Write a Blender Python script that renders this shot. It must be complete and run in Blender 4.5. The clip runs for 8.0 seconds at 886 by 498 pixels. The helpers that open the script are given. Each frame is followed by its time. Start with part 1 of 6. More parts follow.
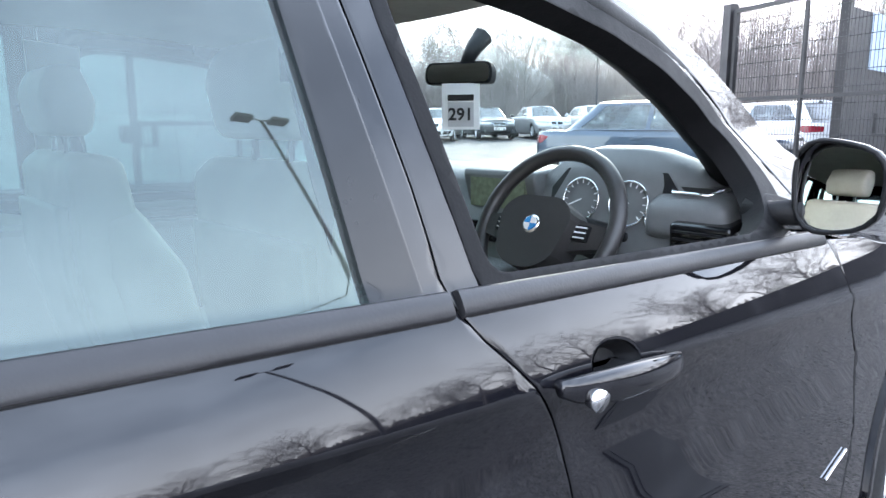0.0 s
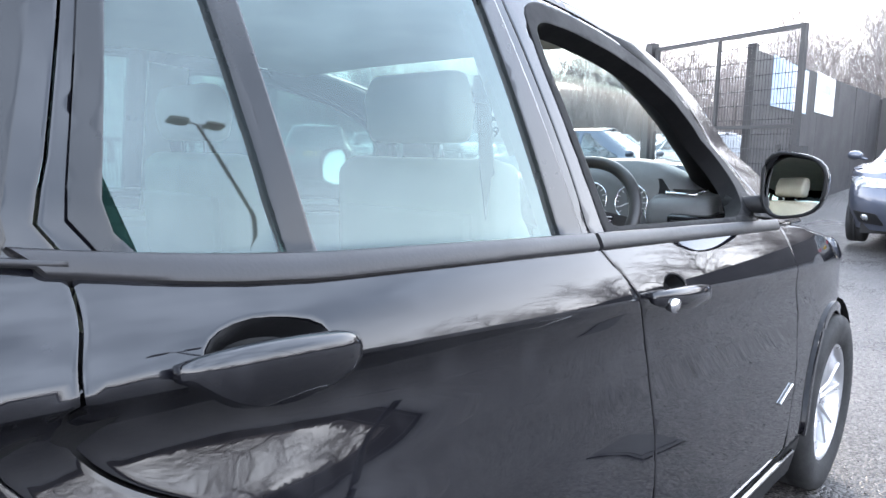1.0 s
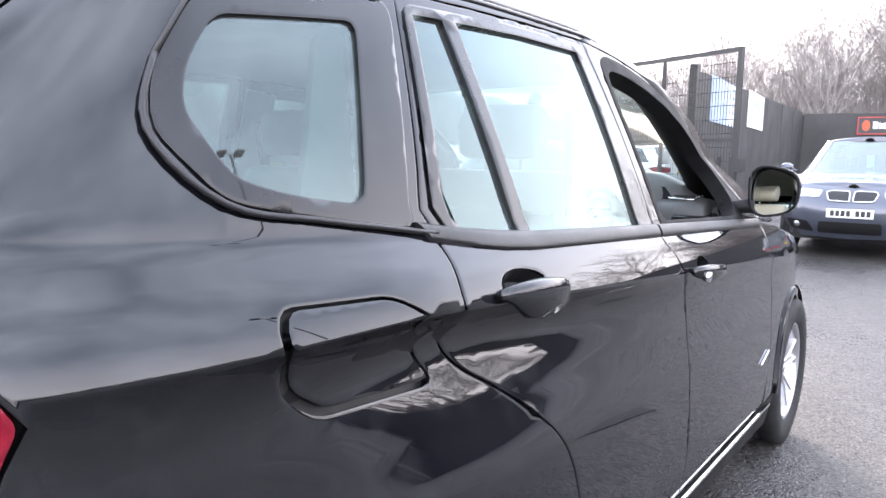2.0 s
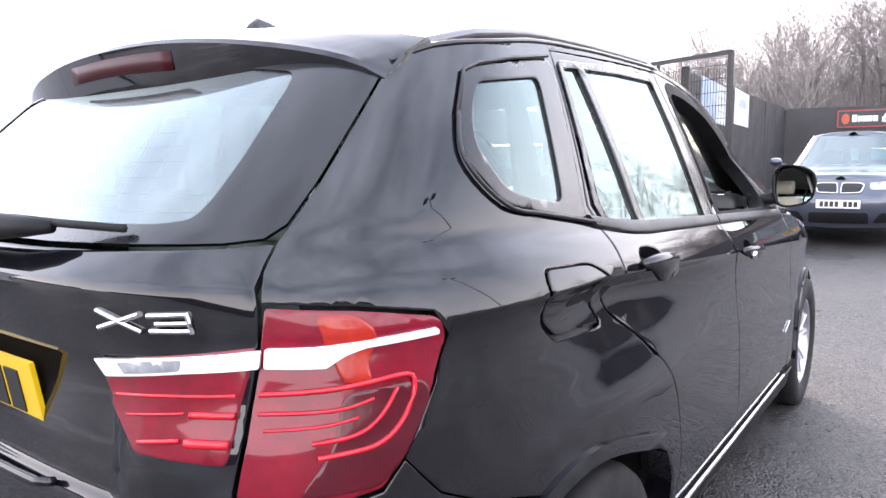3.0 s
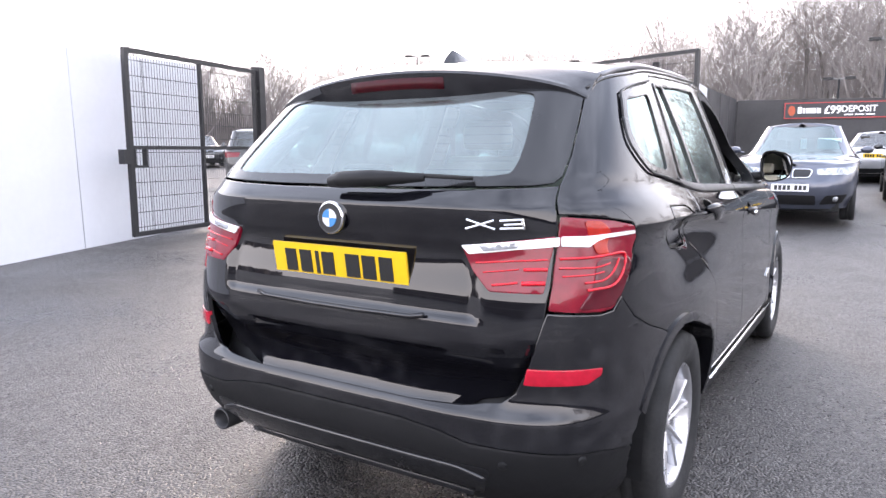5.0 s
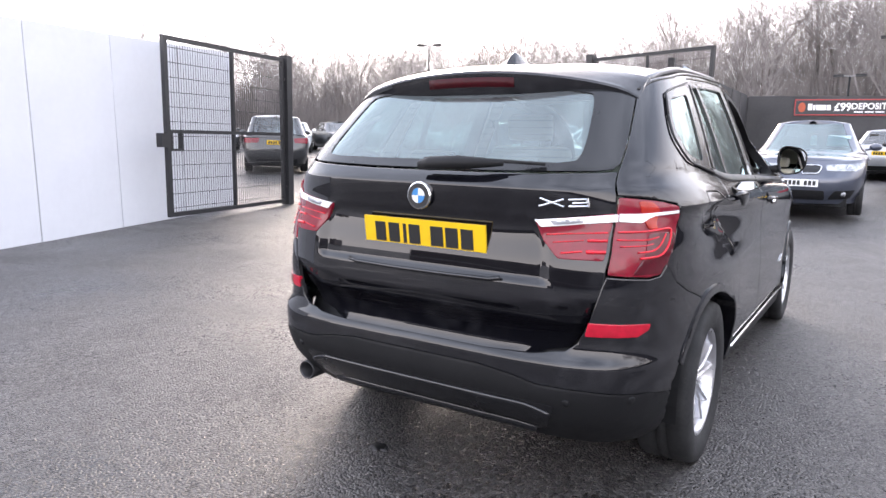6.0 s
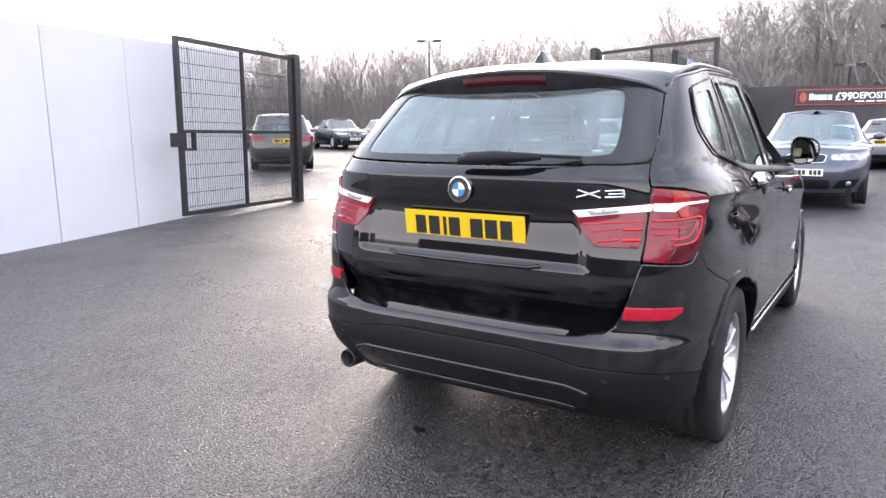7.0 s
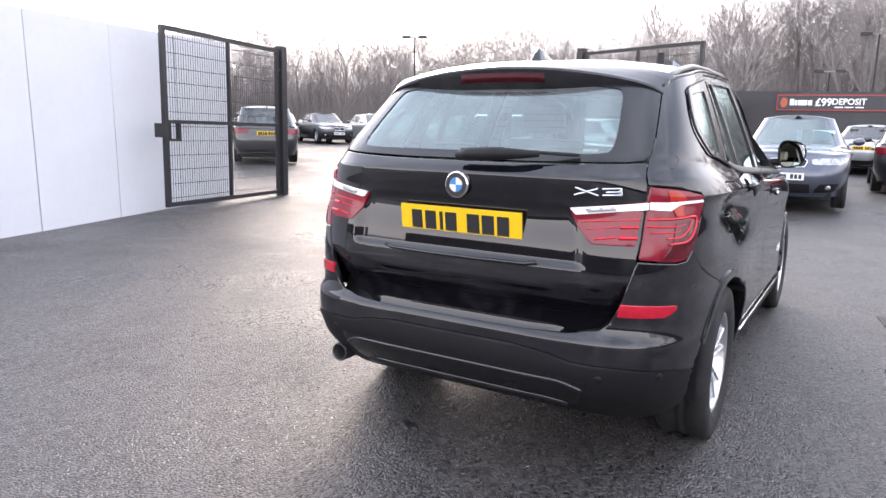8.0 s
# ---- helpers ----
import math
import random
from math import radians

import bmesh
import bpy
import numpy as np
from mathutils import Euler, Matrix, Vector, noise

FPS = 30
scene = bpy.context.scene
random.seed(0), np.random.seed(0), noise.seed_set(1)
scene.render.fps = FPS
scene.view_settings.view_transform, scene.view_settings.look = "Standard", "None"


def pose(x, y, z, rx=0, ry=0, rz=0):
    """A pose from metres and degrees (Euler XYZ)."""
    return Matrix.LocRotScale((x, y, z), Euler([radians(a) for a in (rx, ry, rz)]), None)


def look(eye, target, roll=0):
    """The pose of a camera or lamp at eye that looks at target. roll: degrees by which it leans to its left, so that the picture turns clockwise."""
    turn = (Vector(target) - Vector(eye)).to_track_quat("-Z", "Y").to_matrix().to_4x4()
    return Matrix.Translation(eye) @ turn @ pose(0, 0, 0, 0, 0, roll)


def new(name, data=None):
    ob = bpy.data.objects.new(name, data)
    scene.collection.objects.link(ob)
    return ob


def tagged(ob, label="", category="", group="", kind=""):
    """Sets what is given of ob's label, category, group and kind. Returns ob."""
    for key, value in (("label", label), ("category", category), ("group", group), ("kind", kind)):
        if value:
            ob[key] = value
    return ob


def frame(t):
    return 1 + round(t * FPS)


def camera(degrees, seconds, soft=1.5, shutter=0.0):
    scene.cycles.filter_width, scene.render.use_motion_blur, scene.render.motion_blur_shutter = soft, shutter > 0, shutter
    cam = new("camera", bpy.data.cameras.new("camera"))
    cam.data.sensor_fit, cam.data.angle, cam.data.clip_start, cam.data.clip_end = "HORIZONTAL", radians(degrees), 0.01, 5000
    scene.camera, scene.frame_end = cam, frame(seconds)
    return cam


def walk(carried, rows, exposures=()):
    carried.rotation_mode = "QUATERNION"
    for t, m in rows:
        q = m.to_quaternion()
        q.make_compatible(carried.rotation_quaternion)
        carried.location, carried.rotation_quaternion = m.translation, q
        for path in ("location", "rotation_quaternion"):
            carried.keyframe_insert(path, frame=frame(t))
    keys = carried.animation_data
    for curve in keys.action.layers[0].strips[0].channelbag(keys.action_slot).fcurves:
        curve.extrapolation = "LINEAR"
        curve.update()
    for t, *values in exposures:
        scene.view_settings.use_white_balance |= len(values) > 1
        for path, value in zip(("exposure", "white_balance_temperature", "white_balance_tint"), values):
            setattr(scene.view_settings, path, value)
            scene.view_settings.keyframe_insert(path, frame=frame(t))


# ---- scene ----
cam = camera(65.7, 8.0)
PATH = [
    (0, (1.412, 0.452, 1.368), (-0.068, 1.749, 1.011), -0.25),
    (0.5, (1.446, 0.149, 1.337), (0.061, 1.561, 1.036), -0.5),
    (1, (1.481, -0.145, 1.33), (0.155, 1.324, 1.045), 0.9),
    (2.5, (1.464, -1.041, 1.337), (0.304, 0.57, 1.096), 0.3),
    (3, (1.441, -1.334, 1.352), (0.276, 0.273, 1.111), -0.7),
    (3.5, (1.385, -1.632, 1.335), (0.272, 0.008, 1.066), -1.2),
    (4, (1.432, -1.94, 1.334), (0.347, -0.287, 1.031), -0.1),
    (4.5, (1.427, -2.229, 1.343), (0.376, -0.55, 1.068), -0.6),
    (6, (1.433, -2.959, 1.339), (0.374, -1.292, 1.026), 1.0),
    (6.5, (1.391, -3.127, 1.347), (0.321, -1.467, 1.029), 0.3),
    (7, (1.377, -3.153, 1.342), (0.317, -1.488, 1.016), 0.1),
    (7.5, (1.364, -3.163, 1.338), (0.315, -1.492, 1.011), 0.8),
    (8, (1.33, -3.189, 1.334), (0.318, -1.497, 1.0), 1.4),
]
walk(cam, [(t, look(eye, target, roll)) for t, eye, target, roll in PATH],
     exposures=[(0, 2.06, 6750, 13), (1.2, 2.12, 6950, 14), (2.4, 1.90, 7450, 21), (3.2, 1.64, 7450, 21), (4.5, 1.66, 7450, 21), (6, 1.42, 7500, 20), (8, 1.38, 7500, 20)])

# ---- light ----
SUN_AZ, SUN_EL = radians(32), radians(20)      # to the left of the walk's far end, low behind thin cloud
world = bpy.data.worlds.new("world")
scene.world = world
world.use_nodes = True
wn = world.node_tree.nodes
sky = wn.new("ShaderNodeTexSky")
sky.sky_type = "NISHITA"
sky.sun_disc = False
sky.sun_elevation, sky.sun_rotation = SUN_EL, -SUN_AZ
sky.air_density, sky.dust_density, sky.ozone_density = 1.0, 1.5, 1.0
mixw = wn.new("ShaderNodeMix")
mixw.data_type = "RGBA"
cloud, spread, dirs_ = wn.new("ShaderNodeTexNoise"), wn.new("ShaderNodeMapRange"), wn.new("ShaderNodeTexCoord")
cloud.inputs["Scale"].default_value, cloud.inputs["Detail"].default_value, cloud.inputs["Roughness"].default_value = 2.6, 6, 0.55
spread.inputs[1].default_value, spread.inputs[2].default_value, spread.inputs[3].default_value, spread.inputs[4].default_value = 0.34, 0.68, 0.28, 0.72
height_, veil = wn.new("ShaderNodeSeparateXYZ"), wn.new("ShaderNodeMapRange")
veil.inputs[1].default_value, veil.inputs[2].default_value, veil.inputs[3].default_value, veil.inputs[4].default_value = 0.04, 0.55, 0.96, 0.0
over = wn.new("ShaderNodeMix")
over.data_type = "RGBA"
over.inputs[7].default_value = (11.3, 12.2, 13.6, 1)
world.node_tree.links.new(dirs_.outputs["Generated"], height_.inputs[0])
world.node_tree.links.new(height_.outputs[2], veil.inputs[0])
world.node_tree.links.new(veil.outputs[0], over.inputs[0])
world.node_tree.links.new(dirs_.outputs["Generated"], cloud.inputs["Vector"])
world.node_tree.links.new(cloud.outputs[0], spread.inputs[0])
world.node_tree.links.new(spread.outputs[0], mixw.inputs[0])
mixw.inputs[7].default_value = (9.4, 11.6, 14.9, 1)    # thin broken cloud over the sky
world.node_tree.links.new(sky.outputs[0], mixw.inputs[6])
world.node_tree.links.new(mixw.outputs[2], over.inputs[6])
world.node_tree.links.new(over.outputs[2], wn["Background"].inputs[0])
wn["Background"].inputs[1].default_value = 0.145
sun = new("sun", bpy.data.lights.new("sun", "SUN"))
sun.data.energy, sun.data.angle, sun.data.color = 0.55, radians(16), (1.0, 0.95, 0.88)
sun.matrix_world = look((0, 0, 30), (30 * math.sin(SUN_AZ), -30 * math.cos(SUN_AZ), 30 - 30 * math.tan(SUN_EL)))


# ---- materials ----
def material(name, base, rough=0.5, metal=0.0, coat=0.0, vary=0.12, scale=6.0, grain=0.0, grain_scale=220.0, spec=0.5, base2=None, rough_vary=0.0, coat_rough=0.03, per_object=0.0):
    """A surface with colour and roughness that vary at two scales, and fine relief."""
    m = bpy.data.materials.new(name)
    m.use_nodes = True
    nt = m.node_tree
    N, L = nt.nodes.new, nt.links.new
    b = nt.nodes["Principled BSDF"]
    tc = N("ShaderNodeTexCoord")
    n1, n2 = N("ShaderNodeTexNoise"), N("ShaderNodeTexNoise")
    n1.inputs["Scale"].default_value, n1.inputs["Detail"].default_value = scale, 5
    n2.inputs["Scale"].default_value, n2.inputs["Detail"].default_value = scale * 9, 4
    for n in (n1, n2):
        L(tc.outputs["Object"], n.inputs["Vector"])
    add = N("ShaderNodeMath")
    add.operation = "MULTIPLY_ADD"
    L(n2.outputs[0], add.inputs[0])
    add.inputs[1].default_value = 0.4
    L(n1.outputs[0], add.inputs[2])
    ramp = N("ShaderNodeMapRange")
    ramp.inputs[1].default_value, ramp.inputs[2].default_value = 0.4, 1.0
    L(add.outputs[0], ramp.inputs[0])
    mix = N("ShaderNodeMix")
    mix.data_type = "RGBA"
    second = base2 or tuple(c * (1 - vary * 2) for c in base)
    mix.inputs[6].default_value = (*base, 1)
    mix.inputs[7].default_value = (*second, 1)
    L(ramp.outputs[0], mix.inputs[0])
    colour = mix.outputs[2]
    if per_object:
        info, hsv, mr = N("ShaderNodeObjectInfo"), N("ShaderNodeHueSaturation"), N("ShaderNodeMapRange")
        mr.inputs[3].default_value, mr.inputs[4].default_value = 1 - per_object, 1 + per_object
        L(info.outputs["Random"], mr.inputs[0])
        L(mr.outputs[0], hsv.inputs["Value"])
        L(colour, hsv.inputs["Color"])
        colour = hsv.outputs[0]
    L(colour, b.inputs["Base Color"])
    b.inputs["Metallic"].default_value = metal
    b.inputs["Specular IOR Level"].default_value = spec
    if rough_vary:
        rr = N("ShaderNodeMapRange")
        rr.inputs[3].default_value, rr.inputs[4].default_value = rough - rough_vary, rough + rough_vary
        L(ramp.outputs[0], rr.inputs[0])
        L(rr.outputs[0], b.inputs["Roughness"])
    else:
        b.inputs["Roughness"].default_value = rough
    b.inputs["Coat Weight"].default_value = coat
    b.inputs["Coat Roughness"].default_value = coat_rough
    if grain:
        n3, bump = N("ShaderNodeTexNoise"), N("ShaderNodeBump")
        n3.inputs["Scale"].default_value, n3.inputs["Detail"].default_value = grain_scale, 3
        L(tc.outputs["Object"], n3.inputs["Vector"])
        bump.inputs["Strength"].default_value, bump.inputs["Distance"].default_value = grain, 0.004
        L(n3.outputs[0], bump.inputs["Height"])
        L(bump.outputs[0], b.inputs["Normal"])
    return m


def car_paint(name, base, flake=0.3, film=0.0):
    """Lacquered paint; film: how much dried road dust lies on it, in streaks and blotches."""
    m = material(name, base, rough=0.35, metal=flake, coat=1.0, vary=0.08, scale=3.0, rough_vary=0.06, coat_rough=0.025, spec=0.0 if film else 0.5)
    m.node_tree.nodes["Principled BSDF"].inputs["Coat IOR"].default_value = 1.6
    if film:
        nt = m.node_tree
        N, L = nt.nodes.new, nt.links.new
        out, b = nt.nodes["Material Output"], nt.nodes["Principled BSDF"]
        dust, mix, n1, n2, tc, mul, mr = N("ShaderNodeBsdfDiffuse"), N("ShaderNodeMixShader"), N("ShaderNodeTexNoise"), N("ShaderNodeTexNoise"), N("ShaderNodeTexCoord"), N("ShaderNodeMath"), N("ShaderNodeMapRange")
        dust.inputs[0].default_value = (0.40, 0.40, 0.42, 1)
        n1.inputs["Scale"].default_value, n1.inputs["Detail"].default_value, n1.inputs["Roughness"].default_value = 2.2, 8, 0.7
        n2.inputs["Scale"].default_value, n2.inputs["Detail"].default_value = 16, 6
        for n in (n1, n2):
            L(tc.outputs["Object"], n.inputs["Vector"])
        mul.operation = "MULTIPLY"
        L(n1.outputs[0], mul.inputs[0])
        L(n2.outputs[0], mul.inputs[1])
        L(mul.outputs[0], mr.inputs[0])
        mr.inputs[1].default_value, mr.inputs[2].default_value, mr.inputs[3].default_value, mr.inputs[4].default_value = 0.25, 0.46, film * 0.25, film * 4.0
        L(mr.outputs[0], mix.inputs[0])
        L(b.outputs[0], mix.inputs[1])
        L(dust.outputs[0], mix.inputs[2])
        L(mix.outputs[0], out.inputs[0])
    return m


def glass_material(name, tint, gloss=0.05, film=0.0, sheen=(1, 1, 1)):
    """A thin pane: clear or tinted through, with a mirror-like reflection that grows towards grazing angles; film: a
    pale haze, part dust, part reflected sky put into the colour.
    """
    m = bpy.data.materials.new(name)
    m.use_nodes = True
    nt = m.node_tree
    nt.nodes.clear()
    N, L = nt.nodes.new, nt.links.new
    out, mix, clear, shine, facing = N("ShaderNodeOutputMaterial"), N("ShaderNodeMixShader"), N("ShaderNodeBsdfTransparent"), N("ShaderNodeBsdfGlossy"), N("ShaderNodeLayerWeight")
    power, scale_ = N("ShaderNodeMath"), N("ShaderNodeMath")
    power.operation, scale_.operation = "POWER", "MULTIPLY_ADD"
    facing.inputs[0].default_value = 0.5
    L(facing.outputs["Facing"], power.inputs[0])
    power.inputs[1].default_value = 4.0
    L(power.outputs[0], scale_.inputs[0])
    scale_.inputs[1].default_value, scale_.inputs[2].default_value = 0.9, gloss
    clear.inputs[0].default_value = (*tint, 1)
    shine.inputs[0].default_value = (*sheen, 1)
    shine.inputs[1].default_value = 0.015
    L(scale_.outputs[0], mix.inputs[0])
    L(clear.outputs[0], mix.inputs[1])
    L(shine.outputs[0], mix.inputs[2])
    last = mix.outputs[0]
    if film:
        # pale diffuse haze: dust, with reflected sky painted in
        dust, mix2, tex, tc, mr = N("ShaderNodeBsdfDiffuse"), N("ShaderNodeMixShader"), N("ShaderNodeTexNoise"), N("ShaderNodeTexCoord"), N("ShaderNodeMapRange")
        dust.inputs[0].default_value = (0.6, 0.6, 0.6, 1)
        tex.inputs["Scale"].default_value, tex.inputs["Detail"].default_value = 3.0, 6
        L(tc.outputs["Object"], tex.inputs["Vector"])
        L(tex.outputs[0], mr.inputs[0])
        mr.inputs[1].default_value, mr.inputs[2].default_value, mr.inputs[3].default_value, mr.inputs[4].default_value = 0.35, 0.7, film * 0.5, film * 1.5
        L(mr.outputs[0], mix2.inputs[0])
        L(last, mix2.inputs[1])
        L(dust.outputs[0], mix2.inputs[2])
        last = mix2.outputs[0]
    L(last, out.inputs[0])
    return m


def lens_material(name, tint, inner):
    """A lamp's moulded plastic cover: coloured, glossy, a little see-through."""
    m = material(name, tint, rough=0.25, coat=0.6, vary=0.2, scale=30, coat_rough=0.02, spec=0.25)
    m.node_tree.nodes["Principled BSDF"].inputs["Transmission Weight"].default_value = inner
    return m


PAINT = car_paint("black_car_paint", (0.004, 0.004, 0.006), 0.0, 0.010)
PAINT_BLUE = car_paint("dark_blue_car_paint", (0.040, 0.060, 0.095), 0.5)
PAINT_GREYBLUE = car_paint("grey_blue_car_paint", (0.060, 0.070, 0.100), 0.5)
PAINT_WHITE = car_paint("white_car_paint", (0.72, 0.73, 0.74), 0.0)
PAINT_SILVER = car_paint("silver_car_paint", (0.45, 0.46, 0.48), 0.6)
PAINT_DARK = car_paint("dark_grey_car_paint", (0.022, 0.024, 0.027), 0.3)
PLASTIC = material("black_plastic", (0.012, 0.012, 0.013), rough=0.55, grain=0.15, rough_vary=0.1, spec=0.22)
TRIM = material("satin_black_moulding", (0.024, 0.023, 0.025), rough=0.38, grain=0.08, rough_vary=0.08, spec=0.45)
RAIL = material("satin_roof_rail_metal", (0.22, 0.22, 0.23), rough=0.3, metal=0.8, vary=0.1)
LENS_DIM = material("dim_red_lens", (0.050, 0.002, 0.005), rough=0.35, coat=0.0, vary=0.2, scale=30, spec=0.2)
SEAL = material("black_window_rubber", (0.010, 0.010, 0.011), rough=0.6, grain=0.1, rough_vary=0.1, spec=0.15)
GLOSS_BLACK = material("gloss_black_trim", (0.008, 0.008, 0.009), rough=0.25, coat=0.5, rough_vary=0.05, spec=0.25)
RUBBER = material("tyre_rubber", (0.016, 0.016, 0.017), rough=0.75, vary=0.25, scale=9, grain=0.25, rough_vary=0.15)
ALLOY = material("alloy_wheel_metal", (0.62, 0.62, 0.64), rough=0.3, metal=0.85, vary=0.1, rough_vary=0.08)
CHROME = material("chrome", (0.82, 0.82, 0.83), rough=0.08, metal=1.0, vary=0.03)
STEEL_DARK = material("dark_brake_steel", (0.08, 0.08, 0.085), rough=0.5, metal=0.8)
GLASS = glass_material("window_glass", (0.86, 0.93, 0.92))
GLASS_SIDE = glass_material("tinted_side_glass", (0.25, 0.365, 0.34), 0.10, 0.043, (0.78, 0.98, 0.97))
GLASS_DARK = glass_material("dark_window_glass", (0.34, 0.39, 0.40), 0.10)
GLASS_SCREEN = glass_material("hazy_screen_glass", (0.25, 0.36, 0.37), 0.15, 0.07, (0.84, 1.0, 1.0))
MIRROR = material("mirror_silver", (0.86, 0.87, 0.88), rough=0.01, metal=1.0, vary=0.0)
LENS_RED = lens_material("red_lamp_lens", (0.24, 0.003, 0.018), 0.0)
LENS_REFLECTOR = lens_material("red_reflector_lens", (0.55, 0.008, 0.03), 0.0)
LENS_DEEP = lens_material("deep_red_lamp_lens", (0.10, 0.002, 0.010), 0.0)
LENS_BRIGHT = lens_material("bright_red_light_guide", (0.85, 0.016, 0.035), 0.0)
LENS_ORANGE = lens_material("amber_red_lamp_lens", (0.46, 0.022, 0.012), 0.0)
LENS_CLEAR = material("white_lamp_lens", (0.92, 0.92, 0.93), rough=0.12, coat=1.0, vary=0.02)
LENS_HEAD = material("headlamp_lens", (0.55, 0.57, 0.60), rough=0.1, metal=0.5, coat=1.0, vary=0.35, scale=14)
PLATE_YELLOW = material("yellow_number_plate", (0.86, 0.52, 0.01), rough=0.3, coat=0.5, vary=0.05)
PLATE_WHITE = material("white_number_plate", (0.80, 0.80, 0.79), rough=0.3, coat=0.5, vary=0.05)
INK = material("black_print", (0.015, 0.015, 0.016), rough=0.5)
CREAM = material("cream_leather", (0.45, 0.415, 0.35), rough=0.5, vary=0.1, scale=7, grain=0.25, grain_scale=320, rough_vary=0.1)
CREAM_LINING = material("pale_headlining_cloth", (0.40, 0.37, 0.34), rough=0.95, grain=0.2, grain_scale=400)
DASH = material("dark_dashboard_plastic", (0.14, 0.142, 0.142), rough=0.42, grain=0.35, grain_scale=420, rough_vary=0.08)
CARPET = material("dark_car_carpet", (0.025, 0.025, 0.025), rough=0.95, grain=0.5, grain_scale=300)
DIAL = material("black_dial_face", (0.012, 0.012, 0.014), rough=0.3, coat=0.8)
LEATHER_BLACK = material("black_leather", (0.034, 0.032, 0.032), rough=0.38, grain=0.2, grain_scale=380, rough_vary=0.08)
PAPER = material("white_paper", (0.80, 0.80, 0.79), rough=0.6, vary=0.04)
SCREEN = material("grey_green_display", (0.22, 0.25, 0.17), rough=0.2, coat=1.0, vary=0.25, scale=60)
BADGE_BLUE = material("badge_blue", (0.03, 0.24, 0.55), rough=0.2, coat=1.0)
BADGE_WHITE = material("badge_white", (0.8, 0.8, 0.8), rough=0.2, coat=1.0)
WHITE_PANEL = material("white_painted_hoarding_panel", (0.66, 0.67, 0.70), rough=0.42, vary=0.05, scale=1.3, grain=0.04, grain_scale=60, rough_vary=0.1, per_object=0.02)
CHARCOAL = material("charcoal_painted_hoarding", (0.042, 0.040, 0.041), rough=0.6, vary=0.14, scale=1.1, grain=0.08, grain_scale=60, rough_vary=0.1, per_object=0.06)
GATE_STEEL = material("black_coated_steel", (0.020, 0.020, 0.022), rough=0.45, vary=0.15, rough_vary=0.1)
GALV = material("galvanised_steel", (0.42, 0.42, 0.42), rough=0.5, metal=0.7, vary=0.15)
SIGN_DARK = material("dark_sign_board", (0.025, 0.025, 0.03), rough=0.4)
SIGN_RED = material("red_sign_frame", (0.45, 0.035, 0.035), rough=0.4)
SIGN_LOGO = material("orange_red_emblem", (0.50, 0.085, 0.03), rough=0.4)
POSTER_BLUE = material("pale_blue_poster_print", (0.62, 0.70, 0.80), rough=0.35, vary=0.2, scale=2.5, base2=(0.25, 0.38, 0.52))
BARK = material("winter_bark", (0.24, 0.21, 0.195), rough=0.9, vary=0.3, scale=3, per_object=0.25)
TWIG = material("winter_twigs", (0.40, 0.36, 0.345), rough=0.95, vary=0.3, scale=0.5, per_object=0.25)
SCRUB = material("winter_scrub", (0.35, 0.31, 0.292), rough=0.95, vary=0.35, scale=0.3)
IRON = material("cast_iron", (0.03, 0.03, 0.032), rough=0.5, metal=0.6, grain=0.3)


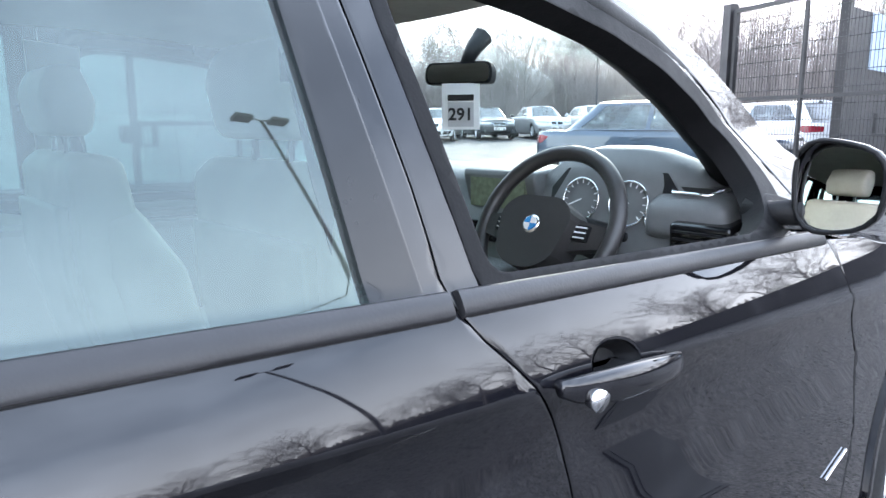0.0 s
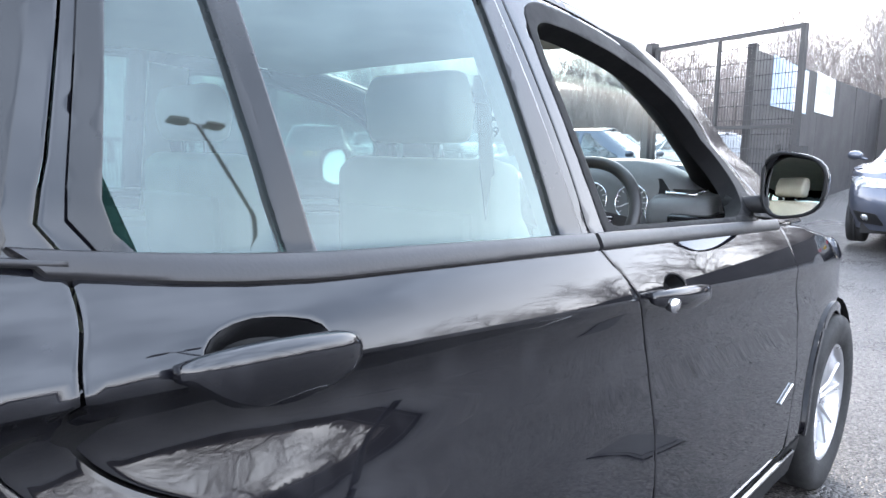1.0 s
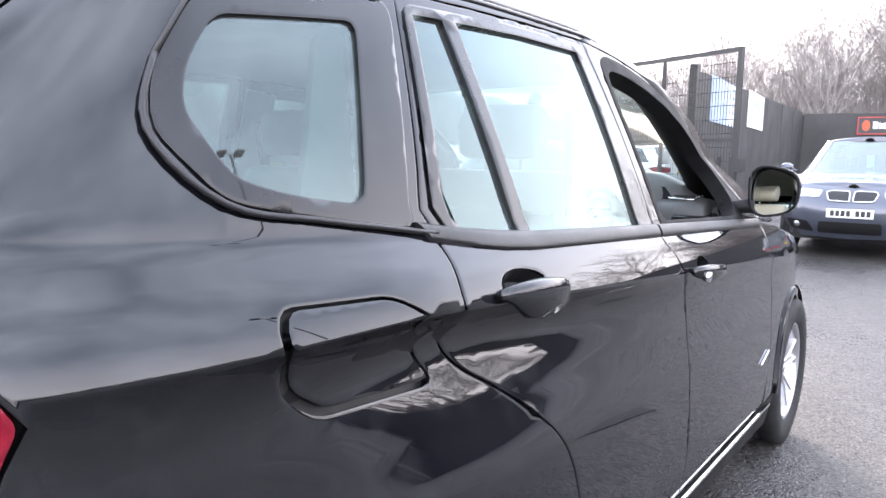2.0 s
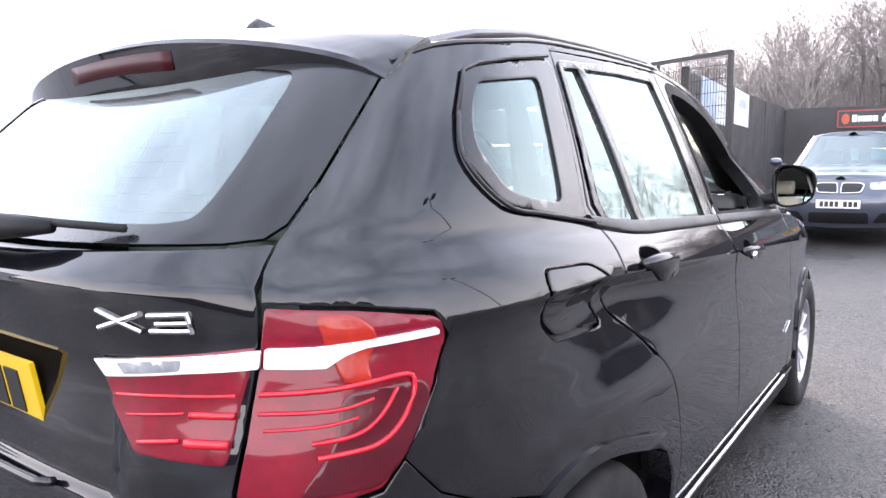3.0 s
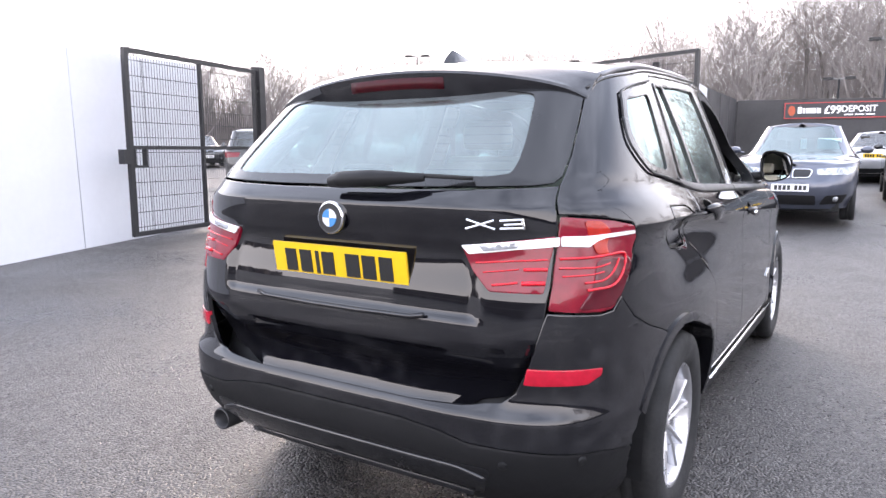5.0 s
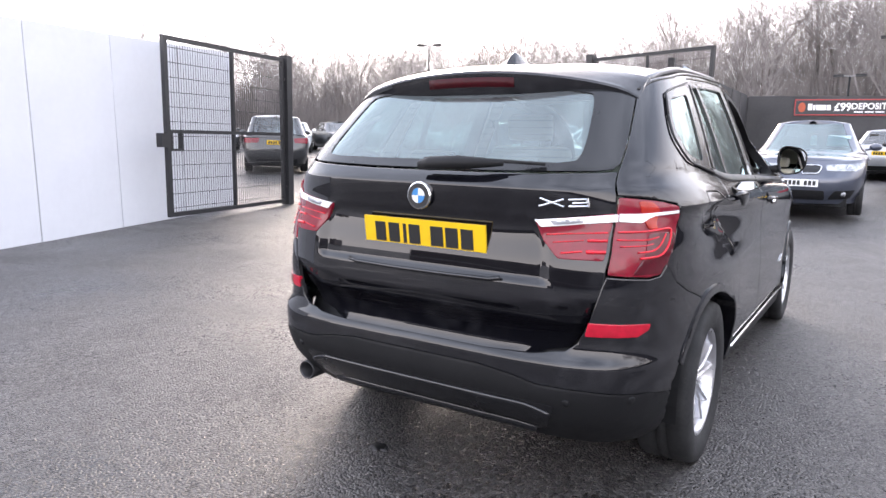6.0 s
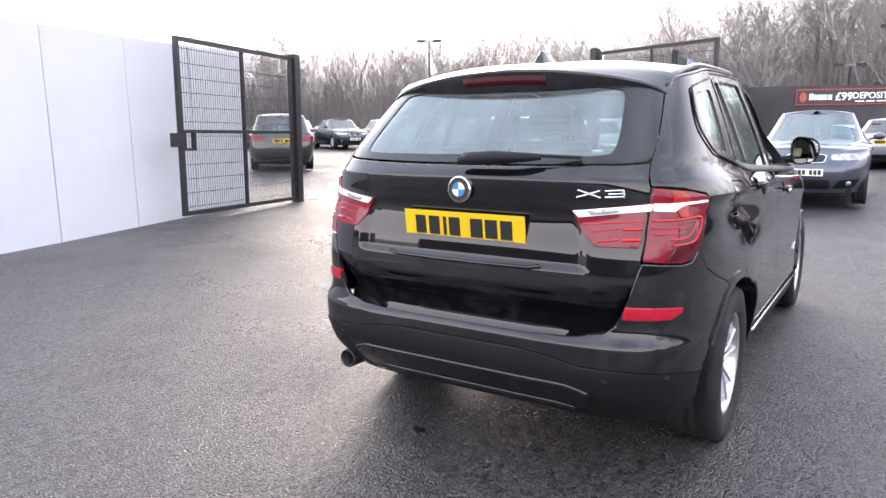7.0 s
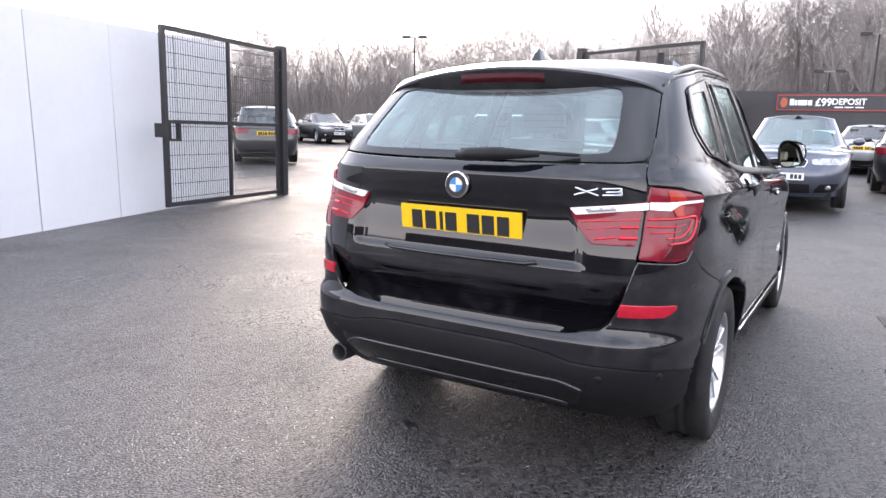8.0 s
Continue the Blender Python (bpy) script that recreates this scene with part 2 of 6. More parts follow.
def asphalt_material():
    """Damp tarmac: dark stones in binder, wet smooth patches between drier rough ones."""
    m = bpy.data.materials.new("damp_asphalt")
    m.use_nodes = True
    nt = m.node_tree
    N, L = nt.nodes.new, nt.links.new
    b = nt.nodes["Principled BSDF"]
    tc = N("ShaderNodeTexCoord")
    def noise_at(scale, detail, rough=0.5):
        n = N("ShaderNodeTexNoise")
        n.inputs["Scale"].default_value, n.inputs["Detail"].default_value, n.inputs["Roughness"].default_value = scale, detail, rough
        L(tc.outputs["Object"], n.inputs["Vector"])
        return n.outputs[0]
    def remap(v, a, z, lo, hi):
        r = N("ShaderNodeMapRange")
        for i, x in enumerate((a, z, lo, hi)):
            r.inputs[i + 1].default_value = x
        L(v, r.inputs[0])
        return r.outputs[0]
    wet = remap(noise_at(0.55, 6, 0.65), 0.38, 0.64, 0, 1)
    stones = N("ShaderNodeTexVoronoi")
    stones.inputs["Scale"].default_value = 85
    L(tc.outputs["Object"], stones.inputs["Vector"])
    tone = N("ShaderNodeMix")
    tone.data_type = "RGBA"
    tone.inputs[6].default_value, tone.inputs[7].default_value = (0.013, 0.012, 0.012, 1), (0.150, 0.138, 0.132, 1)
    L(remap(stones.outputs["Color"], 0.2, 0.95, 0, 1), tone.inputs[0])
    damp = N("ShaderNodeMix")
    damp.data_type = "RGBA"
    damp.blend_type = "MULTIPLY"
    damp.inputs[7].default_value = (0.62, 0.62, 0.63, 1)
    L(wet, damp.inputs[0])
    L(tone.outputs[2], damp.inputs[6])
    L(damp.outputs[2], b.inputs["Base Color"])
    chip = N("ShaderNodeMath")
    chip.operation = "SUBTRACT"
    L(remap(wet, 0, 1, 0.58, 0.27), chip.inputs[0])
    pick = N("ShaderNodeSeparateColor")
    L(stones.outputs["Color"], pick.inputs[0])
    L(remap(pick.outputs[2], 0.55, 1.0, 0.0, 0.20), chip.inputs[1])
    L(chip.outputs[0], b.inputs["Roughness"])
    b.inputs["Specular IOR Level"].default_value = 0.5
    fine, bump = noise_at(140, 3), N("ShaderNodeBump")
    bump2 = N("ShaderNodeBump")
    L(stones.outputs["Distance"], bump.inputs["Height"])
    bump.inputs["Distance"].default_value = 0.010
    bump.invert = True
    L(remap(wet, 0, 1, 1.0, 0.55), bump.inputs["Strength"])
    L(fine, bump2.inputs["Height"])
    bump2.inputs["Distance"].default_value, bump2.inputs["Strength"].default_value = 0.004, 0.4
    L(bump.outputs[0], bump2.inputs["Normal"])
    L(bump2.outputs[0], b.inputs["Normal"])
    return m


ASPHALT = asphalt_material()


# ---- building tools ----
from mathutils.geometry import delaunay_2d_cdt


def link_mesh(name, verts, faces, mat, parent=None, label="", normals=None, smooth_faces=True):
    me = bpy.data.meshes.new(name)
    me.from_pydata([tuple(v) for v in verts], [], faces)
    mats = mat if isinstance(mat, (list, tuple)) else [mat]
    for q in mats:
        me.materials.append(q)
    if smooth_faces:
        me.polygons.foreach_set("use_smooth", [True] * len(me.polygons))
    if normals:
        me.normals_split_custom_set_from_vertices([tuple(n) for n in normals])
    me.update()
    ob = new(name, me)
    if parent:
        ob.parent = parent
    if label:
        ob["label"] = label
    return ob


def part(name, bm, mat, parent=None, label="", smooth_faces=False, bevel=0.0):
    """One bmesh as one mesh object under a thing or a part."""
    if bevel:
        bmesh.ops.bevel(bm, geom=[e for e in bm.edges if len(e.link_faces) == 2 and e.calc_face_angle(0) > 0.6], offset=bevel, segments=2, profile=0.6, affect="EDGES", clamp_overlap=True)
    bmesh.ops.recalc_face_normals(bm, faces=bm.faces)
    me = bpy.data.meshes.new(name)
    for f in bm.faces:
        f.smooth = smooth_faces
    bm.to_mesh(me)
    bm.free()
    me.materials.append(mat)
    ob = new(name, me)
    if parent:
        ob.parent = parent
    if label:
        ob["label"] = label
    return ob


def thing(name, label, category, m=None, group="", kind=""):
    ob = new(name)
    ob.empty_display_size = 0.2
    if m is not None:
        ob.matrix_basis = m
    return tagged(ob, label, category, group, kind)


def box(bm, x0, y0, z0, x1, y1, z1, m=None):
    vs = [bm.verts.new(Vector((x, y, z)) if m is None else m @ Vector((x, y, z))) for x in (x0, x1) for y in (y0, y1) for z in (z0, z1)]
    for f in ((0, 1, 3, 2), (4, 6, 7, 5), (0, 4, 5, 1), (2, 3, 7, 6), (0, 2, 6, 4), (1, 5, 7, 3)):
        bm.faces.new([vs[i] for i in f])
    return vs


def box_part(name, c, mat, parent=None, label="", bevel=0.0, m=None):
    bm = bmesh.new()
    box(bm, *c, m)
    return part(name, bm, mat, parent, label, bevel=bevel)


def tube(bm, points, radius, sides=8, closed=False, cap=True):
    """A round bar along points; radius is one number or one a point."""
    pts = [Vector(p) for p in points]
    rings = []
    n = len(pts)
    for i, p in enumerate(pts):
        a = pts[(i - 1) % n] if closed or i else p
        b = pts[(i + 1) % n] if closed or i < n - 1 else p
        d = (b - a).normalized()
        u = d.cross(Vector((0, 0, 1)) if abs(d.z) < 0.9 else Vector((1, 0, 0))).normalized()
        v = u.cross(d)
        r = radius[i] if isinstance(radius, (list, tuple)) else radius
        rings.append([bm.verts.new(p + r * (math.cos(k * 2 * math.pi / sides) * u + math.sin(k * 2 * math.pi / sides) * v)) for k in range(sides)])
    for i in range(n if closed else n - 1):
        A, B = rings[i], rings[(i + 1) % n]
        for k in range(sides):
            bm.faces.new((A[k], A[(k + 1) % sides], B[(k + 1) % sides], B[k]))
    if cap and not closed:
        bm.faces.new(rings[0])
        bm.faces.new(rings[-1])


def lathe(bm, profile, steps=40, m=None):
    """A profile of (radius, along) turned round the x axis."""
    rings = []
    for k in range(steps):
        a = 2 * math.pi * k / steps
        rings.append([bm.verts.new((m or Matrix()) @ Vector((x, r * math.cos(a), r * math.sin(a)))) for r, x in profile])
    for k in range(steps):
        A, B = rings[k], rings[(k + 1) % steps]
        for i in range(len(profile) - 1):
            bm.faces.new((A[i], A[i + 1], B[i + 1], B[i]))


def prism(bm, outline, d0, d1, m=None):
    """A flat outline in (x, z), from depth y = d0 to d1."""
    A = [bm.verts.new((m or Matrix()) @ Vector((x, d0, z))) for x, z in outline]
    B = [bm.verts.new((m or Matrix()) @ Vector((x, d1, z))) for x, z in outline]
    n = len(A)
    for i in range(n):
        bm.faces.new((A[i], A[(i + 1) % n], B[(i + 1) % n], B[i]))
    bm.faces.new(A)
    bm.faces.new(B[::-1])


def lerp(tab, v):
    if v <= tab[0][0]:
        return tab[0][1]
    for (a, p), (b, q) in zip(tab, tab[1:]):
        if v <= b:
            return p + (q - p) * (v - a) / (b - a)
    return tab[-1][1]


def ease(tab, v):
    """A smooth curve through the table, with no overshoot."""
    n = len(tab)
    if v <= tab[0][0]:
        return tab[0][1]
    if v >= tab[-1][0]:
        return tab[-1][1]
    i = next(k for k in range(n - 1) if v <= tab[k + 1][0])
    def slope(j):
        if j <= 0 or j >= n - 1:
            k = 0 if j <= 0 else n - 2
            return (tab[k + 1][1] - tab[k][1]) / (tab[k + 1][0] - tab[k][0])
        a = (tab[j][1] - tab[j - 1][1]) / (tab[j][0] - tab[j - 1][0])
        b = (tab[j + 1][1] - tab[j][1]) / (tab[j + 1][0] - tab[j][0])
        return 0 if a * b <= 0 else 2 * a * b / (a + b)
    (a, p), (b, q) = tab[i], tab[i + 1]
    h = b - a
    t = (v - a) / h
    m0, m1 = slope(i) * h, slope(i + 1) * h
    return (2 * t**3 - 3 * t * t + 1) * p + (t**3 - 2 * t * t + t) * m0 + (-2 * t**3 + 3 * t * t) * q + (t**3 - t * t) * m1


def bend(f, n):
    a = f * math.pi / 2
    return max(0, math.sin(a)) ** (2 / n), max(0, math.cos(a)) ** (2 / n)


class Shell:
    """A car's skin. Its points are named by a, the way along the outline seen from above, and z. On the right flank a is y;
    behind yk and ahead of yf it runs round the corner to the middle of the tail (a0) and of the nose (a1), and on past them."""
    def __init__(self, width, rear, nose, square, square_front, yk, yf, wide=0.9, tail_depth=None):
        self.width, self.rear, self.nose, self.square, self.square_front, self.yk, self.yf = width, rear, nose, square, square_front, yk, yf
        self.tail_arc, self.a0 = self.arc(wide, tail_depth or yk - rear(1.0))
        self.nose_arc, self.a1 = self.arc(wide, nose(0.6) - yf)
        self.a0, self.a1, self.lines = yk - self.a0, yf + self.a1, ()
    def arc(self, w, d):
        fine = lambda u: u * u * (3 - 2 * u)
        tab, total, last = [(0.0, 0.0)], 0.0, None
        for i in range(401):
            x, y = bend(fine(i / 400), 3.5)
            p = (w * x, d * y)
            if last:
                total += math.dist(p, last)
                tab.append((total, fine(i / 400)))
            last = p
        return tab, total
    def at(self, a, z):
        if a < self.a0:
            p = self.at(2 * self.a0 - a, z)
            return Vector((-p.x, p.y, p.z))
        if a > self.a1:
            p = self.at(2 * self.a1 - a, z)
            return Vector((-p.x, p.y, p.z))
        if self.yk <= a <= self.yf:
            return Vector((self.width(a, z), a, z))
        if a < self.yk:
            cx, cy = bend(lerp(self.tail_arc, a - self.a0), self.square(z))
            y = self.yk - (self.yk - self.rear(z)) * cy
        else:
            cx, cy = bend(lerp(self.nose_arc, self.a1 - a), self.square_front(z))
            y = self.yf + (self.nose(z) - self.yf) * cy
        return Vector((self.width(y, z) * cx, y, z))
    def normal(self, a, z):
        e = 0.004
        return ((self.at(a + e, z) - self.at(a - e, z)).cross(self.at(a, z + e) - self.at(a, z - e))).normalized()


def inside(p, poly):
    x, y = p
    hit = False
    for i in range(len(poly)):
        (x1, y1), (x2, y2) = poly[i - 1], poly[i]
        if (y1 > y) != (y2 > y) and x < (x2 - x1) * (y - y1) / (y2 - y1) + x1:
            hit = not hit
    return hit


def fillet(poly, r):
    """The outline with its corners rounded."""
    out = []
    n = len(poly)
    for i in range(n):
        p, a, b = Vector(poly[i]), Vector(poly[i - 1]), Vector(poly[(i + 1) % n])
        u, v = a - p, b - p
        k = min(r, u.length * 0.45, v.length * 0.45)
        s, e = p + u.normalized() * k, p + v.normalized() * k
        for t in (0, 0.33, 0.67, 1):
            out.append(tuple((1 - t) ** 2 * s + 2 * t * (1 - t) * p + t * t * e))
    return out


def flow(pts, n=5):
    """A smooth open line through points."""
    out = []
    q = [pts[0]] + list(pts) + [pts[-1]]
    for a, b, c, d in zip(q, q[1:], q[2:], q[3:]):
        for i in range(n):
            t = i / n
            out.append(tuple(0.5 * (2 * b[j] + (c[j] - a[j]) * t + (2 * a[j] - 5 * b[j] + 4 * c[j] - d[j]) * t * t + (3 * b[j] - a[j] - 3 * c[j] + d[j]) * t**3) for j in (0, 1)))
    return out + [tuple(pts[-1])]


def divide(poly, step):
    out = []
    for i in range(len(poly)):
        a, b = Vector(poly[i]), Vector(poly[(i + 1) % len(poly)])
        k = max(1, int((b - a).length / step + 0.5))
        out += [tuple(a + (b - a) * j / k) for j in range(k)]
    return out


def shrink(poly, d):
    """The outline, each point moved inwards by d."""
    area = sum(poly[i - 1][0] * poly[i][1] - poly[i][0] * poly[i - 1][1] for i in range(len(poly)))
    s = 1 if area > 0 else -1
    out = []
    for i in range(len(poly)):
        a, p, b = Vector(poly[i - 1]), Vector(poly[i]), Vector(poly[(i + 1) % len(poly)])
        t = (b - a)
        t = t.normalized() if t.length else Vector((1, 0))
        out.append((p.x - s * t.y * d, p.y + s * t.x * d))
    return out


def panel(name, S, poly, mat, parent, off=0.0, depth=0.018, step=0.045, gap=0.0, soft=0.0018, holes=(), mirror=False, round_=0.0, label="", bulge=None):
    """A skin panel: an outline in the shell's (a, z), with thickness, softened edges and true normals. mirror: on the left flank."""
    if round_:
        poly = fillet(poly, round_)
    if gap:
        poly = shrink(poly, gap)
    edge = divide(poly, step)
    rings = [edge] + [divide(h, step) for h in holes]
    pts, edges = [], []
    for r in rings:
        k = len(pts)
        pts += r
        edges += [(k + i, k + (i + 1) % len(r)) for i in range(len(r))]
    xs, zs = [p[0] for p in poly], [p[1] for p in poly]
    nx, nz = int((max(xs) - min(xs)) / step), int((max(zs) - min(zs)) / (step * 0.8))
    rim = np.array([p for r in rings for p in r])
    clear = lambda q, d: ((rim - q) ** 2).sum(1).min() > d * d
    if soft:
        for k, r in enumerate(rings):
            pts += [q for q in shrink(r, 0.0045 if k == 0 else -0.0045) if inside(q, edge) and not any(inside(q, h) for h in rings[1:])]
    for line in S.lines:
        for i in range(int((max(xs) - min(xs)) / 0.025)):
            a = min(xs) + 0.0125 + 0.025 * i
            q = (a, line(a))
            if inside(q, edge) and not any(inside(q, h) for h in rings[1:]) and clear(q, 0.009):
                pts.append(q)
    for i in range(1, nx + 1):
        for j in range(1, nz + 1):
            p = (min(xs) + (i - 0.5) * (max(xs) - min(xs)) / (nx or 1), min(zs) + (j - 0.5) * (max(zs) - min(zs)) / (nz or 1))
            if inside(p, edge) and not any(inside(p, h) for h in rings[1:]) and clear(p, step * 0.45) and all(abs(p[1] - line(p[0])) > 0.012 for line in S.lines):
                pts.append(p)
    v2, e2, f2, *_ = delaunay_2d_cdt([Vector(p) for p in pts], edges, [], 0, 1e-5)
    fs = []
    for f in f2:
        c = sum((v2[i] for i in f), Vector((0, 0))) / len(f)
        if inside(c, edge) and not any(inside(c, h) for h in rings[1:]):
            fs.append(tuple(f))
    flip = Matrix.Diagonal((-1, 1, 1)) if mirror else Matrix.Identity(3)
    count, border = {}, {}
    for f in fs:
        for i in range(len(f)):
            a, b = f[i], f[(i + 1) % len(f)]
            count[frozenset((a, b))] = count.get(frozenset((a, b)), 0) + 1
    dirs = {}
    for f in fs:
        for i in range(len(f)):
            a, b = f[i], f[(i + 1) % len(f)]
            if count[frozenset((a, b))] == 1:
                border[a] = b
                t = v2[b] - v2[a]
                for k in (a, b):
                    dirs[k] = dirs.get(k, Vector((0, 0))) + Vector((t.y, -t.x)).normalized()
    verts, normals = [], []
    base, nor = [], []
    for i, q in enumerate(v2):
        p, n = S.at(*q), S.normal(*q)
        o = off + (bulge(q) if bulge else 0.0)
        base.append(p)
        nor.append(n)
        m = n
        if bulge:
            dish = lambda a, z: S.at(a, z) + S.normal(a, z) * bulge((a, z))
            m = (dish(q[0] + 0.003, q[1]) - dish(q[0] - 0.003, q[1])).cross(dish(q[0], q[1] + 0.003) - dish(q[0], q[1] - 0.003)).normalized()
        if i in dirs and soft:
            o -= soft
            t = dirs[i].normalized() if dirs[i].length else Vector((0, 0))
            side = (S.at(q[0] + t.x * 0.004, q[1] + t.y * 0.004) - p).normalized()
            m = (n + side * 0.35).normalized()
        verts.append(flip @ (p + n * o))
        normals.append(flip @ m)
    faces = [f if not mirror else f[::-1] for f in fs]
    if depth:
        ring_new = {}
        for a in dirs:
            t = dirs[a].normalized() if dirs[a].length else Vector((0, 0))
            q = v2[a]
            side = (S.at(q[0] + t.x * 0.004, q[1] + t.y * 0.004) - base[a]).normalized()
            ring_new[a] = len(verts)
            for o in (off - soft, off - depth):
                verts.append(flip @ (base[a] + nor[a] * (o + (bulge(q) if bulge else 0.0))))
                normals.append(flip @ side)
        for a, b in border.items():
            f = (ring_new[b], ring_new[a], ring_new[a] + 1, ring_new[b] + 1)
            faces.append(f if not mirror else f[::-1])
    return link_mesh(name, verts, faces, mat, parent, label, normals)


def bridge(name, S, stations, height, mat, parent, crown=0.03, bow=0.0, nx=16, label="", thick=0.015, inset=0.0):
    """A sheet from the right edge (a, height(a)) across to the left one, for roofs, bonnets and screens."""
    rows = []
    for a in stations:
        p = S.at(a, height(a))
        c = crown(a) if callable(crown) else crown
        w = bow(a) if callable(bow) else bow
        x = p.x - inset
        rows.append([Vector((x * t, p.y + w * (1 - t * t), p.z + c * (1 - abs(t) ** 2.4))) for t in [2 * i / nx - 1 for i in range(nx + 1)]])
    n = len(rows)
    verts = [v for r in rows for v in r]
    faces = [(i * (nx + 1) + j, i * (nx + 1) + j + 1, (i + 1) * (nx + 1) + j + 1, (i + 1) * (nx + 1) + j) for i in range(n - 1) for j in range(nx)]
    low = len(verts)
    verts += [v - Vector((0, 0, thick)) for v in verts]
    faces += [tuple(k + low for k in f[::-1]) for f in faces]
    loop = [j for j in range(nx + 1)] + [i * (nx + 1) + nx for i in range(1, n)] + [(n - 1) * (nx + 1) + j for j in range(nx - 1, -1, -1)] + [i * (nx + 1) for i in range(n - 2, 0, -1)]
    faces += [(a, b, b + low, a + low)[::-1] for a, b in zip(loop, loop[1:] + loop[:1])]
    ob = link_mesh(name, verts, faces, mat, parent, label)
    ob.data.set_sharp_from_angle(angle=0.9)
    return ob


def circle_poly(y, z, r, a0, a1, n=20):
    return [(y + r * math.cos(radians(a0 + (a1 - a0) * i / n)), z + r * math.sin(radians(a0 + (a1 - a0) * i / n))) for i in range(n + 1)]


def ground_z(x, y):
    """The yard rises gently beyond the parked car."""
    s = -0.4 * x + 0.92 * y - 2
    return 0.0255 * (math.sqrt(s * s + 2.25) + s) / 2


def build_wheel(parent, x, y, z, r, width, side, spokes, mat_rim=None, name="wheel"):
    """A wheel with its outer face towards side (+1 right): tyre, rim with spokes, brake disc, centre cap."""
    w = new(name)
    w.parent = parent
    w.matrix_basis = Matrix.Translation((x, y, z)) @ Matrix.Diagonal((side, 1, 1, 1))
    rr = r * 0.645
    bm = bmesh.new()
    h = width / 2
    lathe(bm, [(rr, -h * 0.8), (rr + 0.02, -h * 0.95), (r * 0.86, -h), (r * 0.97, -h * 0.92), (r, -h * 0.7), (r, -h * 0.24), (r - 0.008, -h * 0.2), (r - 0.008, -h * 0.12), (r, -h * 0.08), (r, h * 0.14), (r - 0.008, h * 0.18), (r - 0.008, h * 0.26), (r, h * 0.3), (r, h * 0.7), (r * 0.97, h * 0.92), (r * 0.86, h), (rr + 0.02, h * 0.95), (rr, h * 0.8)], 48)
    part("tyre", bm, RUBBER, w, "black rubber tyre", True)
    bm = bmesh.new()
    lathe(bm, [(rr, -h * 0.75), (rr * 0.97, -h * 0.7), (rr * 0.90, -h * 0.2), (rr * 0.90, h * 0.5), (rr * 0.95, h * 0.74), (rr * 0.985, h * 0.84), (rr + 0.004, h * 0.84)], 48)
    rim = part("rim", bm, mat_rim or ALLOY, w, "silver alloy rim", True)
    for k in range(spokes):
        bm = bmesh.new()
        for split in (-1, 1):
            turn = Matrix.Rotation(2 * math.pi * k / spokes, 4, "X")
            pts = [(h * 0.42, split * 0.012, 0.03), (h * 0.56, split * 0.020, rr * 0.45), (h * 0.66, split * 0.052, rr * 0.93)]
            for (xa, ya, za), (xb, yb, zb) in zip(pts, pts[1:]):
                vs = []
                for (px, py, pz, hw) in ((xa, ya, za, 0.016), (xb, yb, zb, 0.012)):
                    for dx, dy in ((-0.028, -hw), (-0.028, hw), (0.004, hw * 0.7), (0.010, 0), (0.004, -hw * 0.7)):
                        vs.append(bm.verts.new(turn @ Vector((px + dx, py + dy, pz))))
                for i in range(5):
                    bm.faces.new((vs[i], vs[(i + 1) % 5], vs[5 + (i + 1) % 5], vs[5 + i]))
                bm.faces.new(vs[5:])
                bm.faces.new(vs[:5][::-1])
        part("spoke", bm, mat_rim or ALLOY, rim)
    bm = bmesh.new()
    lathe(bm, [(0.001, h * 0.5), (0.034, h * 0.5), (0.038, h * 0.46), (0.06, h * 0.38), (0.062, h * 0.2)], 24)
    part("hub_cap", bm, mat_rim or ALLOY, rim, "", True)
    bm = bmesh.new()
    lathe(bm, [(0.02, h * 0.08), (rr * 0.76, h * 0.08), (rr * 0.76, -h * 0.04), (0.02, -h * 0.04)], 32)
    part("brake_disc", bm, STEEL_DARK, w)
    return w


def plate_bars(parent, m, w, h, rows, mat=None):
    """Dark bars in place of a number plate's characters."""
    n = len(rows)
    for c, k in rows:
        box_part("print_bar", (c - k / 2, -0.0025, -h * 0.33, c + k / 2, 0.001, h * 0.33), mat or INK, parent, m=m)


# ---- the black estate-bodied off-roader ----
REAR = [(0.22, -0.66), (0.30, -0.76), (0.42, -0.875), (0.52, -0.903), (0.59, -0.903), (0.612, -0.897), (0.635, -0.868), (0.67, -0.862), (0.72, -0.866), (0.80, -0.868), (0.92, -0.860), (1.04, -0.842), (1.09, -0.848), (1.15, -0.862), (1.185, -0.866), (1.205, -0.852), (1.24, -0.812), (1.30, -0.752), (1.40, -0.648), (1.50, -0.542), (1.62, -0.410)]
SQUARE = [(0.3, 5.3), (0.8, 5.3), (0.95, 5.2), (1.05, 4.7), (1.13, 4.1), (1.2, 4.1), (1.27, 4.8), (1.6, 4.8)]
LOW = [(-0.90, 0.80), (-0.78, 0.865), (-0.64, 0.897), (-0.54, 0.908), (-0.42, 0.904), (-0.22, 0.898), (-0.08, 0.905), (-0.02, 0.913), (0, 0.915)]
NOSE = [(0.22, 3.52), (0.35, 3.64), (0.55, 3.70), (0.75, 3.68), (0.90, 3.58), (1.0, 3.40), (1.1, 3.1)]
SEAM = [(-0.75, 1.50), (-0.5, 1.575), (-0.2, 1.605), (0.1, 1.632), (0.5, 1.652), (0.9, 1.657), (1.2, 1.642), (1.45, 1.616), (1.6, 1.592), (1.75, 1.558), (1.9, 1.508), (2.05, 1.43), (2.2, 1.325), (2.35, 1.17)]
